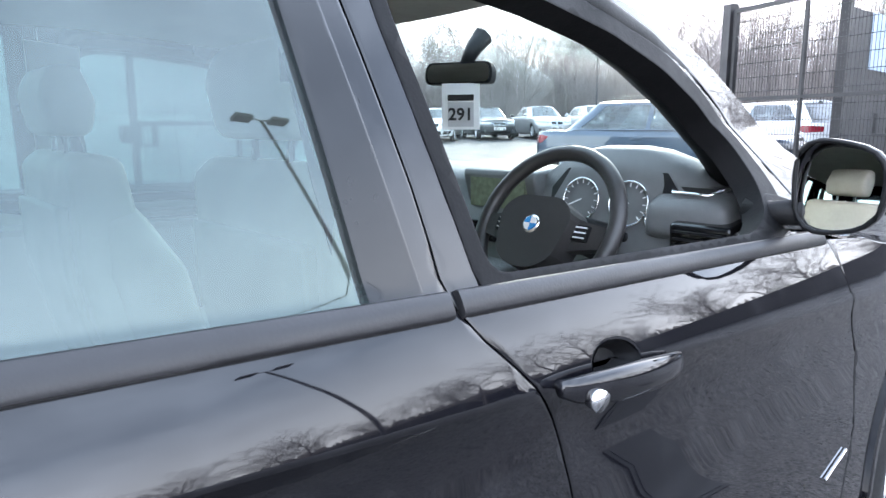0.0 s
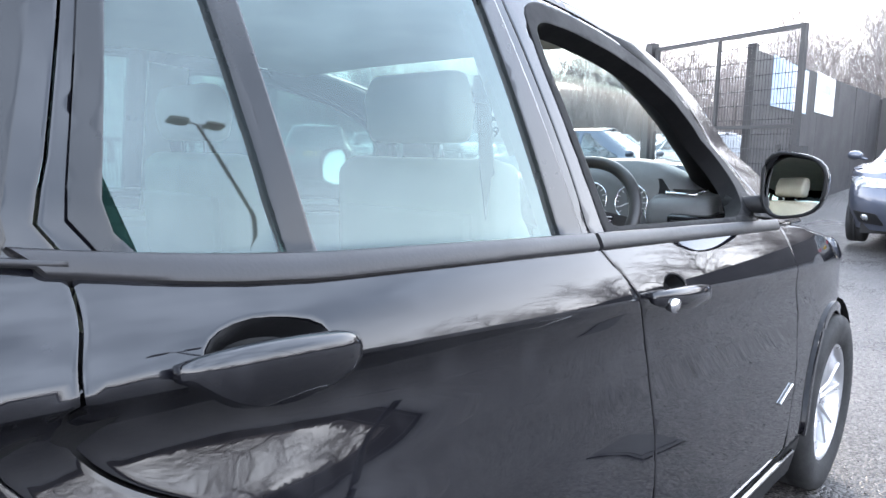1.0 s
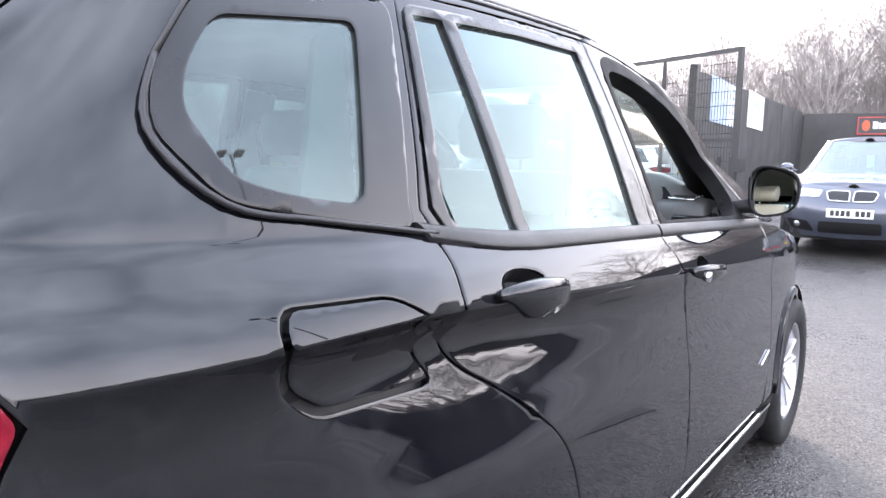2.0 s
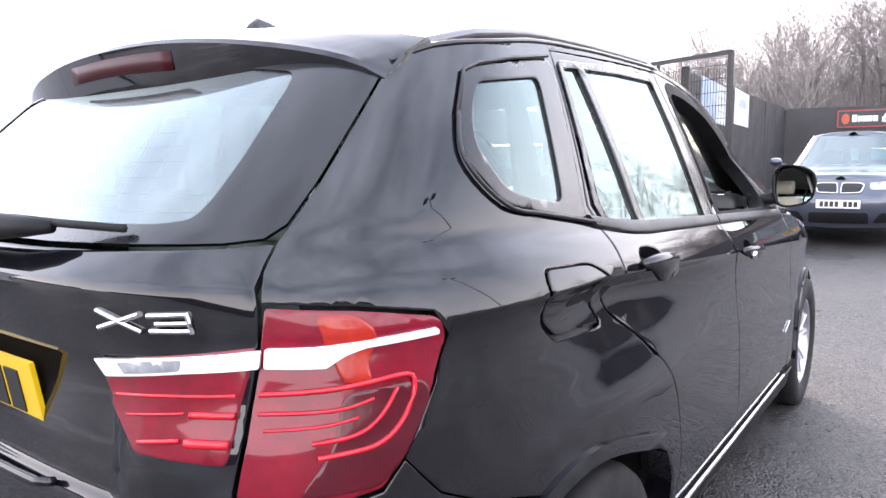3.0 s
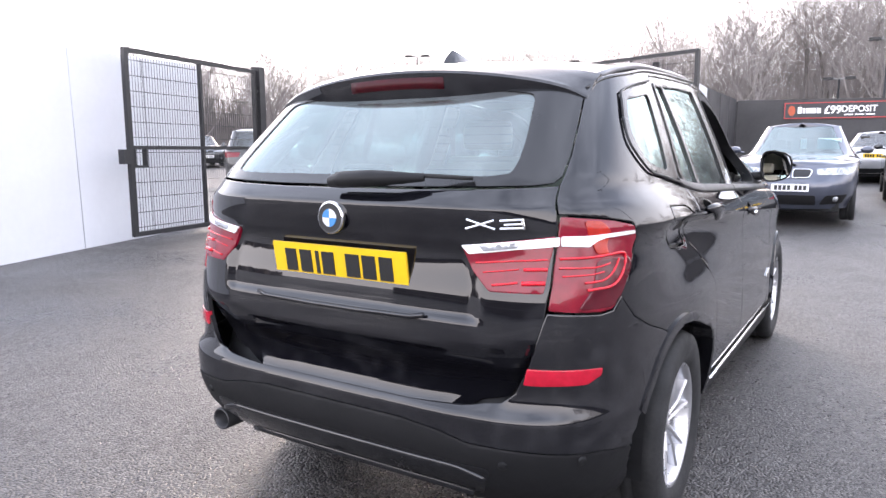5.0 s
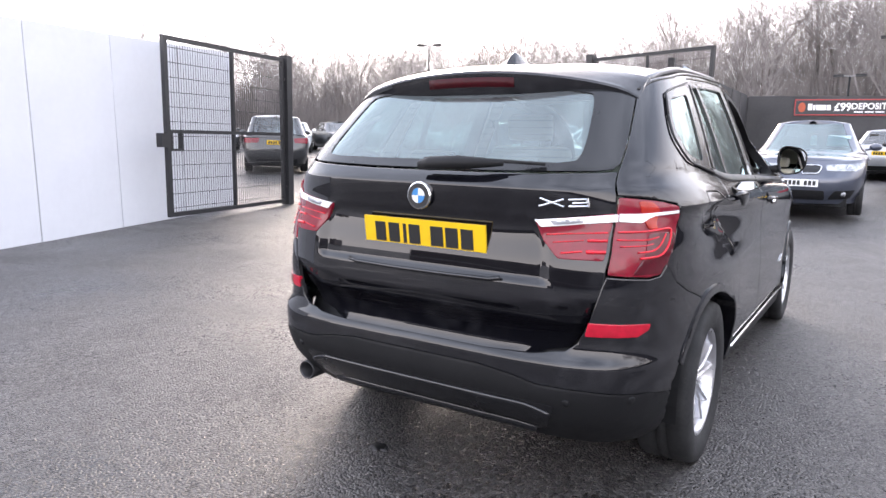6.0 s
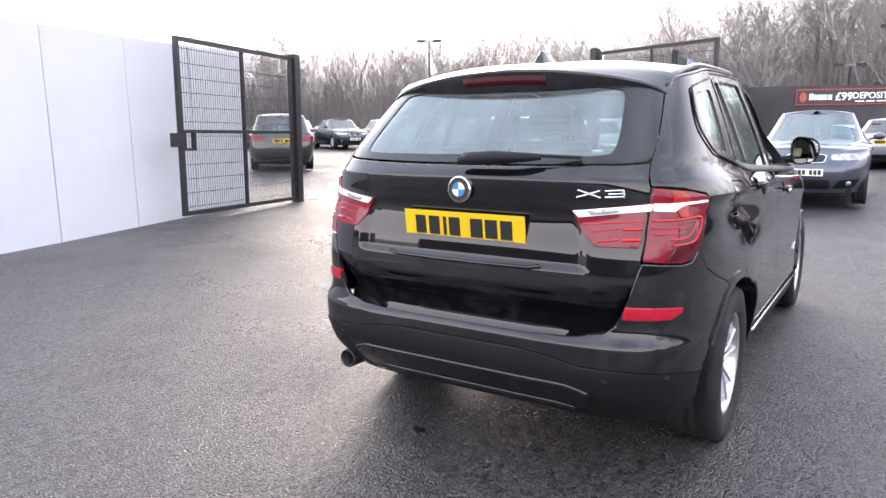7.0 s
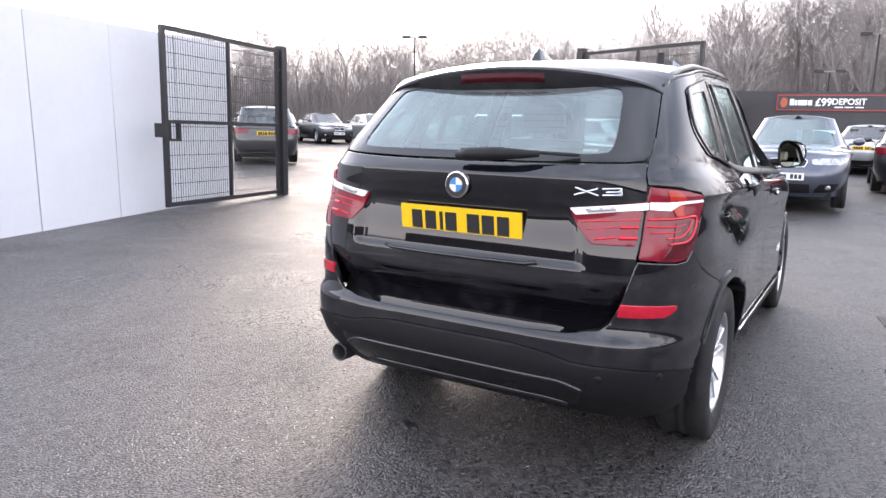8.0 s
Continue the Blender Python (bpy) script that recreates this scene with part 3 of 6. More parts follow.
DOOR_TOP = [(0.875, 1.640), (1.10, 1.628), (1.30, 1.608), (1.50, 1.575), (1.65, 1.535), (1.78, 1.480), (1.90, 1.395), (1.965, 1.29), (2.00, 1.20), (2.02, 1.128)]


def crease(y):
    return 1.124 - 0.064 * max(0.0, min(y, 2.6))


def belt(y):
    return 1.219 - 0.040 * (min(y, 2.6) - 0.1)


def suv_width(y, z):
    d = z - crease(y)
    if d <= 0:
        # a hollow under the crease, below which the haunch over the rear wheel swells out again
        near = math.exp(-((y - 0.12) / (0.55 if y > 0.12 else 0.48)) ** 2)
        return ease(LOW, d) - (0.006 * max(0.0, min(1.0, (y + 0.3) / 0.3)) + 0.050 * near) * ease([(-0.60, 0.0), (-0.42, -0.30), (-0.30, -0.45), (-0.16, 0.30), (-0.05, 1.0), (-0.025, 0.8), (0.0, 0.0)], d)
    hip = 0.020 * max(0, min(1, (0.9 - y) / 0.9))
    g = belt(y) - crease(y)
    under = lambda f: 0.915 - (0.030 + hip * 0.5) * f - (0.030 + hip * 0.5) * f * f
    r = 0.014
    if d < g - r:
        return under(d / g)
    if d < g + r:
        # the hollow at the waistline is rounded
        t, v0, v1 = (d - g + r) / (2 * r), under((g - r) / g), 0.855 - hip - 0.33 * r - 0.17 * r * r
        m0, m1 = -2 * r * (0.030 + hip * 0.5) * (1 + 2 * (g - r) / g) / g, -2 * r * (0.33 + 0.34 * r)
        return (2 * t**3 - 3 * t * t + 1) * v0 + (t**3 - 2 * t * t + t) * m0 + (3 * t * t - 2 * t**3) * v1 + (t**3 - t * t) * m1
    e = d - g
    return 0.855 - hip - 0.33 * e - 0.17 * e * e - 0.085 * max(0, (y - 0.9) / 0.95) ** 1.5 * min(1, e / 0.22)


SUV = Shell(suv_width, lambda z: ease(REAR, z), lambda z: ease(NOSE, z), lambda z: ease(SQUARE, z), lambda z: 2.7, 0.30, 2.25, tail_depth=1.15)
A0 = SUV.a0
SUV.lines = (lambda a: crease(a) + 0.005, lambda a: crease(a) - 0.005, lambda a: belt(a) + 0.014, lambda a: belt(a), lambda a: belt(a) - 0.014)
seam = lambda a: ease(SEAM, a)
flip_a = lambda a: 2 * A0 - a
ARCH_R, ARCH_F = (0.03, 0.355, 0.425), (2.81, 0.365, 0.415)

suv = thing("estate_car", "glossy black estate car with its driver's window open on wet tarmac", "car")


def at_y(y, z):
    """The outline's a at which the flank reaches y."""
    lo, hi = A0 + 0.5, 2.2
    for _ in range(40):
        mid = (lo + hi) / 2
        lo, hi = (mid, hi) if SUV.at(mid, z).y < y else (lo, mid)
    return (lo + hi) / 2


def upright(y0, z0, y1, z1, n=8):
    """A straight edge on the flank, as outline points."""
    return [(at_y(y0 + (y1 - y0) * i / n, z0 + (z1 - z0) * i / n), z0 + (z1 - z0) * i / n) for i in range(n + 1)]


def mirrored(poly):
    """The right half of an outline over the tail, with its left half added."""
    return poly + [(flip_a(a), z) for a, z in reversed(poly)]


def on_skin(a, z, off, mirror=False):
    p = SUV.at(a, z) + SUV.normal(a, z) * off
    return Vector((-p.x, p.y, p.z)) if mirror else p


def rod_on_skin(name, path, r, mat, parent, off, mirror=False, label="", sides=8):
    bm = bmesh.new()
    tube(bm, [on_skin(a, z, off, mirror) for a, z in path], r, sides)
    return part(name, bm, mat, parent, label, True)


WINDOW_Q = [(-0.36, 1.526), (-0.30, 1.538), (0.137, 1.587), (0.124, 1.235), (-0.05, 1.264), (-0.19, 1.287), (-0.34, 1.37), (-0.375, 1.445)]
GLASS_Q = [(-0.308, 1.508), (0.036, 1.540), (0.044, 1.272), (-0.09, 1.288), (-0.185, 1.308), (-0.302, 1.388), (-0.322, 1.44)]
WINDOW_R = [(0.188, 1.588), (0.50, 1.612), (0.84, 1.618), (0.905, 1.172), (0.62, 1.183), (0.36, 1.194), (0.176, 1.212)]
WINDOW_F = [(1.00, 1.172), (1.78, 1.146), (1.89, 1.168), (1.928, 1.25), (1.905, 1.345), (1.82, 1.432), (1.70, 1.500), (1.50, 1.558), (1.30, 1.593), (1.12, 1.612), (1.00, 1.616), (0.945, 1.596), (0.942, 1.50)]
OPENING_F = [(1.02, 1.192), (1.72, 1.168), (1.81, 1.196), (1.855, 1.25), (1.85, 1.33), (1.775, 1.405), (1.66, 1.468), (1.49, 1.522), (1.30, 1.557), (1.12, 1.577), (1.01, 1.580), (0.966, 1.565), (0.964, 1.50)]
HANDLE_R, HANDLE_F = ((at_y(0.128, 1.12), 1.127), (0.337, 1.114)), ((1.06, 1.060), (1.325, 1.036))


def ellipse(a, z, ra, rz, n=22, tilt=0.0):
    return [(a + ra * math.cos(2 * math.pi * i / n), z + rz * math.sin(2 * math.pi * i / n) + tilt * ra * math.cos(2 * math.pi * i / n)) for i in range(n)]


def door_handle(door, path, mirror, lock):
    (a0, z0), (a1, z1) = path
    cup = ellipse((a0 + a1) / 2 + 0.005, (z0 + z1) / 2 + 0.008, 0.054, 0.031, tilt=-0.08)
    bm = bmesh.new()
    n, rings = 16, []
    for i in range(n + 1):
        t = i / n
        a, z = a0 + (a1 - a0) * t, z0 + (z1 - z0) * t
        lift = 0.012 + 0.022 * math.sin(math.pi * t) ** 0.5
        tall, deep = 0.004 + 0.0085 * math.sin(math.pi * (0.05 + 0.80 * t)) ** 0.6, 0.005 + 0.008 * math.sin(math.pi * (0.06 + 0.88 * t)) ** 0.5
        rings.append([bm.verts.new(on_skin(a, z + tall * math.sin(k * math.pi / 6), lift + deep * math.cos(k * math.pi / 6), mirror)) for k in range(12)])
    for A, B in zip(rings, rings[1:]):
        for k in range(12):
            bm.faces.new((A[k], A[(k + 1) % 12], B[(k + 1) % 12], B[k]))
    bm.faces.new(rings[0])
    bm.faces.new(rings[-1][::-1])
    h = part("handle", bm, PAINT, door, "glossy black door handle", True)
    if lock:
        bm = bmesh.new()
        p, q = on_skin(a0 + 0.040, z0 - 0.008, 0.030, mirror), on_skin(a0 + 0.040, z0 - 0.008, 0.046, mirror)
        tube(bm, [p, q], 0.014, 16)
        part("lock_cylinder", bm, CHROME, h, "chrome lock cylinder", True)
    return cup


def cup_panel(door, cup, mirror):
    c = sum((Vector(p) for p in cup), Vector((0, 0))) / len(cup)
    def dip(q):
        r = min(1, math.hypot((q[0] - c.x) / 0.054, (q[1] - c.y) / 0.031))
        return -0.060 * (1 - r * r)
    # dull black in place of paint: the deep cup's shade put into colour
    panel("handle_recess", SUV, cup, SEAL, door, soft=0, depth=0, step=0.011, mirror=mirror, bulge=dip)


def arch(c, r, a0, a1, n=18):
    return circle_poly(c[0], c[1], r, a0, a1, n)


DOOR_CUT = [(0.075, 1.232), (0.071, 1.185), (0.057, 1.14), (0.056, 1.09), (0.073, 1.05), (0.115, 1.01), (0.190, 0.965), (0.280, 0.905), (0.355, 0.84), (0.42, 0.75), (0.465, 0.65), (0.492, 0.55), (0.505, 0.45)]
DOOR_CUT = [(at_y(y, z), z) for y, z in flow(DOOR_CUT, 5)]


def waist_trim(door, a0, a1, mirror):
    """The moulding along the foot of a door's window."""
    bm = bmesh.new()
    rows = []
    n = int((a1 - a0) / 0.03) + 1
    for i in range(n + 1):
        a = a0 + (a1 - a0) * i / n
        rows.append([bm.verts.new(on_skin(a, belt(a) + dz + 0.022 * max(0, (0.34 - a) / 0.2) ** 1.5, off, mirror)) for dz, off in ((-0.028, -0.012), (-0.028, 0.005), (-0.025, 0.008), (-0.014, 0.010), (-0.004, 0.010), (-0.001, 0.007), (-0.001, -0.016))])
    for A, B in zip(rows, rows[1:]):
        for j in range(6):
            bm.faces.new((A[j], A[j + 1], B[j + 1], B[j]))
    bm.faces.new(rows[0])
    bm.faces.new(rows[-1][::-1])
    ob = part("waist_trim", bm, TRIM, door, "dark satin waist moulding", True)
    ob.data.set_sharp_from_angle(angle=0.9)


def suv_side(mirror):
    # rear quarter: tailgate edge, lamp, bumper seam, wheel arch, door cut, roof seam
    top = [(0.158, 1.32), (0.163, 1.45), (0.168, seam(0.168))] + [(a, seam(a)) for a in (-0.05, -0.2, -0.35, -0.5, -0.57)]
    quarter = top + [(-0.622, 1.537), (-0.642, 1.522), (-0.662, 1.47), (-0.687, 1.40), (-0.709, 1.33), (-0.735, 1.272), (-0.747, 1.25), (-0.762, 1.168), (-0.62, 1.157), (-0.49, 1.138), (-0.457, 1.10), (-0.462, 1.03), (-0.487, 0.97), (-0.507, 0.935), (-0.42, 0.868), (-0.30, 0.822), (-0.20, 0.795), (-0.118, 0.768)]
    quarter += [p for p in arch(ARCH_R, ARCH_R[2], 118, 6, 14) if p[0] > -0.095] + DOOR_CUT[::-1]
    flap = fillet([(-0.19, 1.170), (-0.02, 1.162), (0.022, 1.142), (0.165, 1.006), (-0.06, 1.022), (-0.135, 1.058), (-0.206, 1.125)], 0.028)
    holes = [fillet(WINDOW_Q, 0.035)] + ([] if mirror else [flap])
    q = panel("rear_quarter_panel", SUV, quarter, PAINT, suv, gap=0.0017, holes=holes, mirror=mirror, step=0.035)
    w = panel("quarter_window", SUV, fillet(WINDOW_Q, 0.035), GLOSS_BLACK, suv, off=0.0045, gap=-0.004, soft=0.001, step=0.03, holes=[fillet(GLASS_Q, 0.03)], mirror=mirror, label="black framed rear quarter window")
    panel("window_pane", SUV, fillet(GLASS_Q, 0.03), GLASS_SIDE, w, off=-0.002, soft=0, depth=0.004, mirror=mirror, label="tinted glass")
    rod_on_skin("window_trim", flow([(-0.380, 1.445), (-0.345, 1.362), (-0.195, 1.280), (-0.05, 1.256), (0.05, 1.240), (0.138, 1.222)]), 0.0042, TRIM, w, 0.0065, mirror)
    rod_on_skin("window_trim", [(-0.380, 1.445), (-0.368, 1.528), (-0.30, 1.546), (-0.1, 1.572), (0.12, 1.595)], 0.0042, TRIM, w, 0.0065, mirror)
    if not mirror:
        panel("fuel_flap", SUV, [(a + 0.011 * max(0.0, min(1.0, (0.03 - a) / 0.12)), z + 0.005 * max(0.0, min(1.0, (1.09 - z) / 0.05))) for a, z in flap], PAINT, suv, off=-0.003, gap=0.0035, depth=0.02, step=0.03, label="black fuel filler flap")
        # black sheet paints the shade that fills the gap round the flap
        panel("filler_recess", SUV, shrink(flap, -0.006), INK, suv, off=-0.020, depth=0, soft=0, step=0.05)
    # rear door
    b_cut = [(1.15, 0.40), (1.168, 0.58), (1.165, 0.75), (1.10, 0.97), (1.035, 1.065), (0.95, 1.165), (0.93, 1.30), (0.875, 1.640)]
    b_cut = flow(b_cut, 3)
    door_r = [(0.168, 1.617), (0.163, 1.45), (0.158, 1.32)] + DOOR_CUT + [(0.512, 0.40)] + b_cut + [(0.6, 1.637), (0.35, 1.627)]
    d = new("rear_door")
    d.parent = suv
    cup = door_handle(d, HANDLE_R, mirror, False)
    panel("door_skin", SUV, door_r, PAINT, d, gap=0.0017, holes=[fillet(WINDOW_R, 0.02), cup], mirror=mirror, step=0.032)
    cup_panel(d, cup, mirror)
    main = [(0.55, 1.598), (0.805, 1.600), (0.838, 1.182), (0.60, 1.192)] + upright(0.340, 1.202, 0.304, 1.586)
    small = upright(0.262, 1.583, 0.300, 1.205) + [(0.194, 1.218), (0.206, 1.578)]
    fr = panel("window_frame", SUV, fillet(WINDOW_R, 0.02), GLOSS_BLACK, d, off=0.005, gap=-0.006, soft=0.001, step=0.03, holes=[main, small], mirror=mirror, label="gloss black window frame with an upright divider")
    panel("window_pane", SUV, main, GLASS_SIDE, fr, off=-0.004, soft=0, depth=0.004, mirror=mirror, label="tinted glass")
    panel("window_pane", SUV, small, GLASS_SIDE, fr, off=-0.004, soft=0, depth=0.004, mirror=mirror, label="tinted glass")
    waist_trim(d, 0.118, 0.938, mirror)
    panel("inner_trim", SUV, [(0.45, 0.50), (1.08, 0.50), (0.98, 1.0), (0.93, 1.15), (0.2, 1.18), (0.2, 1.0)], CREAM, d, off=-0.10, depth=0.03, soft=0.01, step=0.09, mirror=mirror, label="cream inner door trim")
    # front door, its window wound down
    d = new("front_door")
    d.parent = suv
    cup = door_handle(d, HANDLE_F, mirror, not mirror)
    nose_cut = [(2.10, 0.40), (2.14, 0.48), (2.20, 0.66), (2.17, 0.85), (2.06, 1.01), (2.02, 1.125)]
    door_f = b_cut[::-1] + nose_cut + DOOR_TOP[-2:0:-1] + [(0.95, 1.637)]
    panel("door_skin", SUV, door_f, PAINT, d, gap=0.0017, holes=[fillet(WINDOW_F, 0.03), cup], mirror=mirror, step=0.032)
    cup_panel(d, cup, mirror)
    frame_in = fillet(OPENING_F, 0.03)
    fr = panel("window_frame", SUV, fillet(WINDOW_F, 0.03), SEAL, d, off=0.002, gap=-0.004, depth=0.05, soft=0.001, step=0.03, holes=[frame_in], mirror=mirror, label="black rubber window frame")
    if mirror:
        panel("window_pane", SUV, frame_in, GLASS_SIDE, fr, off=-0.014, soft=0, depth=0.004, mirror=True, label="tinted glass")
    waist_trim(d, 0.952, 1.99, mirror)
    panel("inner_trim", SUV, [(1.12, 0.50), (2.02, 0.50), (2.0, 1.10), (1.0, 1.135), (1.02, 1.0)], DASH, d, off=-0.09, depth=0.03, soft=0.01, step=0.09, mirror=mirror, label="dark inner door trim")
    panel("inner_waist", SUV, [(1.0, 1.13), (1.75, 1.11), (1.72, 1.140), (1.62, 1.146), (1.0, 1.168)], DASH, d, off=-0.045, depth=0.04, soft=0.008, step=0.06, mirror=mirror, label="dark padded door top")
    # pillars' inner faces
    for name, poly in (("b_pillar_lining", [(0.88, 1.15), (1.0, 1.15), (0.97, 1.60), (0.84, 1.61)]), ("c_pillar_lining", [(-0.03, 1.20), (0.09, 1.20), (0.07, 1.56), (0.0, 1.55)]), ("d_pillar_lining", [(-0.66, 1.20), (-0.40, 1.24), (-0.33, 1.48), (-0.58, 1.44)])):
        panel(name, SUV, poly, DASH if name == "d_pillar_lining" else CREAM_LINING, suv, off=-0.055, depth=0.02, soft=0.006, step=0.07, mirror=mirror)
    s = -1 if mirror else 1
    bm = bmesh.new()
    tube(bm, [(s * 0.625, 1.28, 1.600), (s * 0.615, 1.48, 1.565), (s * 0.605, 1.66, 1.512), (s * 0.605, 1.82, 1.440), (s * 0.615, 1.98, 1.340), (s * 0.640, 2.10, 1.225), (s * 0.66, 2.19, 1.11)], [0.030, 0.044, 0.050, 0.052, 0.054, 0.056, 0.06], 12)
    part("a_pillar_lining", bm, PLASTIC, suv, "dark windscreen pillar lining", True)
    # front wing, sill, arches
    wing = [(2.02, 1.125), (2.06, 1.01), (2.17, 0.85), (2.20, 0.66), (2.14, 0.48), (2.13, 0.40), (2.36, 0.40)] + [p for p in arch(ARCH_F, ARCH_F[2], 172, 8, 22)] + [(3.24, 0.42), (3.40, 0.60), (3.40, 0.80), (3.30, 0.96), (3.0, 1.03), (2.6, 1.075), (2.3, 1.10)]
    panel("front_wing", SUV, wing, PAINT, suv, gap=0.0017, mirror=mirror, step=0.05)
    sill = panel("sill_cladding", SUV, [(0.44, 0.27), (2.32, 0.27), (2.36, 0.395), (0.46, 0.395)], PLASTIC, suv, gap=0.002, mirror=mirror, step=0.08, label="black plastic sill cladding")
    rod_on_skin("sill_strip", [(0.48 + 0.17 * i, 0.388) for i in range(11)], 0.008, CHROME, sill, 0.010, mirror, "bright metal sill strip")
    for c, lo, hi, nm in ((ARCH_R, -4, 150, "rear"), (ARCH_F, 2, 176, "front")):
        ring = circle_poly(c[0], c[1], c[2] + 0.016, lo, hi, 26) + circle_poly(c[0], c[1], c[2] - 0.018, hi, lo, 26)
        panel("wheel_arch_moulding", SUV, ring, PAINT, suv, off=0.012, depth=0.09, soft=0.005, mirror=mirror, step=0.05, label="black wheel arch lip")
    s = -1 if mirror else 1
    for c in (ARCH_R, ARCH_F):
        bm = bmesh.new()
        pr = [(0.42, 0.86), (0.42, 0.55), (0.05, 0.55)]
        for k in range(20):
            a, b = radians(-10 + 200 * k / 20), radians(-10 + 200 * (k + 1) / 20)
            for (r0, x0), (r1, x1) in zip(pr, pr[1:]):
                bm.faces.new([bm.verts.new((s * x, c[0] + r * math.cos(t), c[1] + r * math.sin(t))) for r, x, t in ((r0, x0, a), (r0, x0, b), (r1, x1, b), (r1, x1, a))])
        part("wheel_well", bm, PLASTIC, suv, "black wheel well liner")
    build_wheel(suv, s * 0.786, 0.0, 0.346, 0.346, 0.225, s, 5, name="rear_wheel")
    build_wheel(suv, s * 0.782, 2.81, 0.370, 0.352, 0.225, s, 5, name="front_wheel")


suv_side(False)
suv_side(True)

# inner structure behind the panels and under the floor
for mirror in (False, True):
    inner = [(-0.72, 0.66), (-0.5, 0.66), (-0.46, 0.80)] + circle_poly(0.03, 0.355, 0.46, 110, 0, 12) + [(0.5, 0.30), (2.3, 0.30)] + circle_poly(2.81, 0.365, 0.44, 178, 4, 14) + [(3.3, 0.6), (3.3, 0.88), (2.2, 1.06), (0.9, 1.14), (0.1, 1.19), (-0.3, 1.22), (-0.70, 1.22)]
    # dark sheet added behind the skin so no light comes through the gaps
    panel("body_frame", SUV, inner, PLASTIC, suv, off=-0.030, depth=0.01, soft=0, step=0.09, mirror=mirror, label="dark inner body sheet added to keep light out of panel gaps")
box_part("floor_pan", (-0.62, -0.62, 0.24, 0.62, 3.35, 0.36), PLASTIC, suv, "dark underbody")
box_part("cabin_floor", (-0.80, -0.60, 0.40, 0.80, 2.15, 0.46), CARPET, suv, "dark carpet")
box_part("load_floor", (-0.60, -0.66, 0.70, 0.60, 0.0, 0.74), CARPET, suv, "dark load floor")

# roof, windscreen, bonnet
roof_x = [-0.585 + 0.0573 * i for i in range(36)]
sheet_bow = lambda a: -0.13 * max(0, min(1, (0.0 - a) / 0.6)) ** 1.5 + 0.25 * max(0, min(1, (a - 0.7) / 0.75)) ** 1.5
sheet_crown = lambda a: ease([(-0.7, 0.055), (-0.2, 0.070), (0.5, 0.068), (1.2, 0.060), (1.6, 0.048), (2.2, 0.018), (2.35, 0.01)], a)
bridge("roof_panel", SUV, roof_x, seam, PAINT, suv, sheet_crown, sheet_bow, 20, "glossy black roof", 0.02)
bridge("headlining", SUV, [-0.22 + 0.1 * i for i in range(17)], lambda a: seam(a) - 0.03, CREAM_LINING, suv, lambda a: sheet_crown(a) - 0.012, sheet_bow, 12, "pale cloth headlining", 0.012, inset=0.07)
ws = bridge("windscreen", SUV, [1.452 + 0.0315 * i for i in range(29)], seam, GLASS, suv, sheet_crown, lambda a: sheet_bow(a), 16, "clear windscreen glass", 0.004, inset=0.03)
for mirror in (False, True):
    s = -1 if mirror else 1
    rail = []
    for i in range(22):
        a = -0.48 + 1.62 * i / 21
        p = SUV.at(a, seam(a))
        f = min(1, min(i, 21 - i) / 3)
        rail.append((s * (p.x - 0.035), p.y, p.z + 0.004 + 0.016 * f))
    bm = bmesh.new()
    tube(bm, rail, 0.012, 8)
    part("roof_rail", bm, RAIL, suv, "satin metal roof rail", True)
    pillar = [(0.92 + 1.42 * k / 20, seam(0.92 + 1.42 * k / 20) + 0.002) for k in range(21)] + [(2.33, 1.12), (2.03, 1.132)] + [(a + 0.003, z + 0.002) for a, z in flow(DOOR_TOP, 3)[-2::-1]]
    panel("windscreen_pillar", SUV, pillar[::-1], PAINT, suv, gap=0.0012, mirror=mirror, step=0.04, label="black windscreen pillar")
    rod_on_skin("roof_gutter", [(a, seam(a)) for a in (-0.635 + 0.045 * k for k in range(36))], 0.0065, PAINT, suv, -0.001, mirror)
    panel("roof_side", SUV, [(0.172, 1.618), (0.35, 1.630), (0.6, 1.640), (0.87, 1.644), (0.9, 1.656), (0.5, 1.654), (0.1, 1.634)], PAINT, suv, mirror=mirror, step=0.05, soft=0.001)
bonnet_edge = lambda a: lerp([(2.15, 1.105), (2.3, 1.102), (2.6, 1.077), (3.0, 1.032), (3.3, 0.962), (SUV.a1 - 0.5, 0.86), (SUV.a1 - 0.1, 0.84)], a)
bridge("bonnet", SUV, [2.16 + 0.07 * i for i in range(int((SUV.a1 - 0.08 - 2.16) / 0.07))], bonnet_edge, PAINT, suv, 0.05, 0.0, 16, "glossy black bonnet", 0.02)
bump_f = [(3.245, 0.42), (3.40, 0.60), (3.40, 0.80), (3.30, 0.955), (SUV.a1 - 0.5, 0.85), (SUV.a1, 0.83)]
bump_f = bump_f + [(2 * SUV.a1 - a, z) for a, z in reversed(bump_f[:-1])] + [(2 * SUV.a1 - 3.26, 0.28), (SUV.a1, 0.26), (3.26, 0.28)]
bf = panel("front_bumper", SUV, bump_f[::-1], PAINT, suv, step=0.09, gap=0.002)
for sgn in (-1, 1):
    panel("grille", SUV, fillet([(SUV.a1 + sgn * b, z) for b, z in ((0.03, 0.62), (0.30, 0.64), (0.32, 0.80), (0.06, 0.82))][::sgn], 0.03), GLOSS_BLACK, bf, off=0.012, step=0.05, label="black kidney-shaped grille")
    panel("headlamp", SUV, fillet([(SUV.a1 + sgn * b, z) for b, z in ((0.42, 0.68), (0.85, 0.74), (0.95, 0.84), (0.44, 0.80))][::sgn], 0.03), LENS_HEAD, suv, off=0.010, step=0.05, label="clear headlamp")

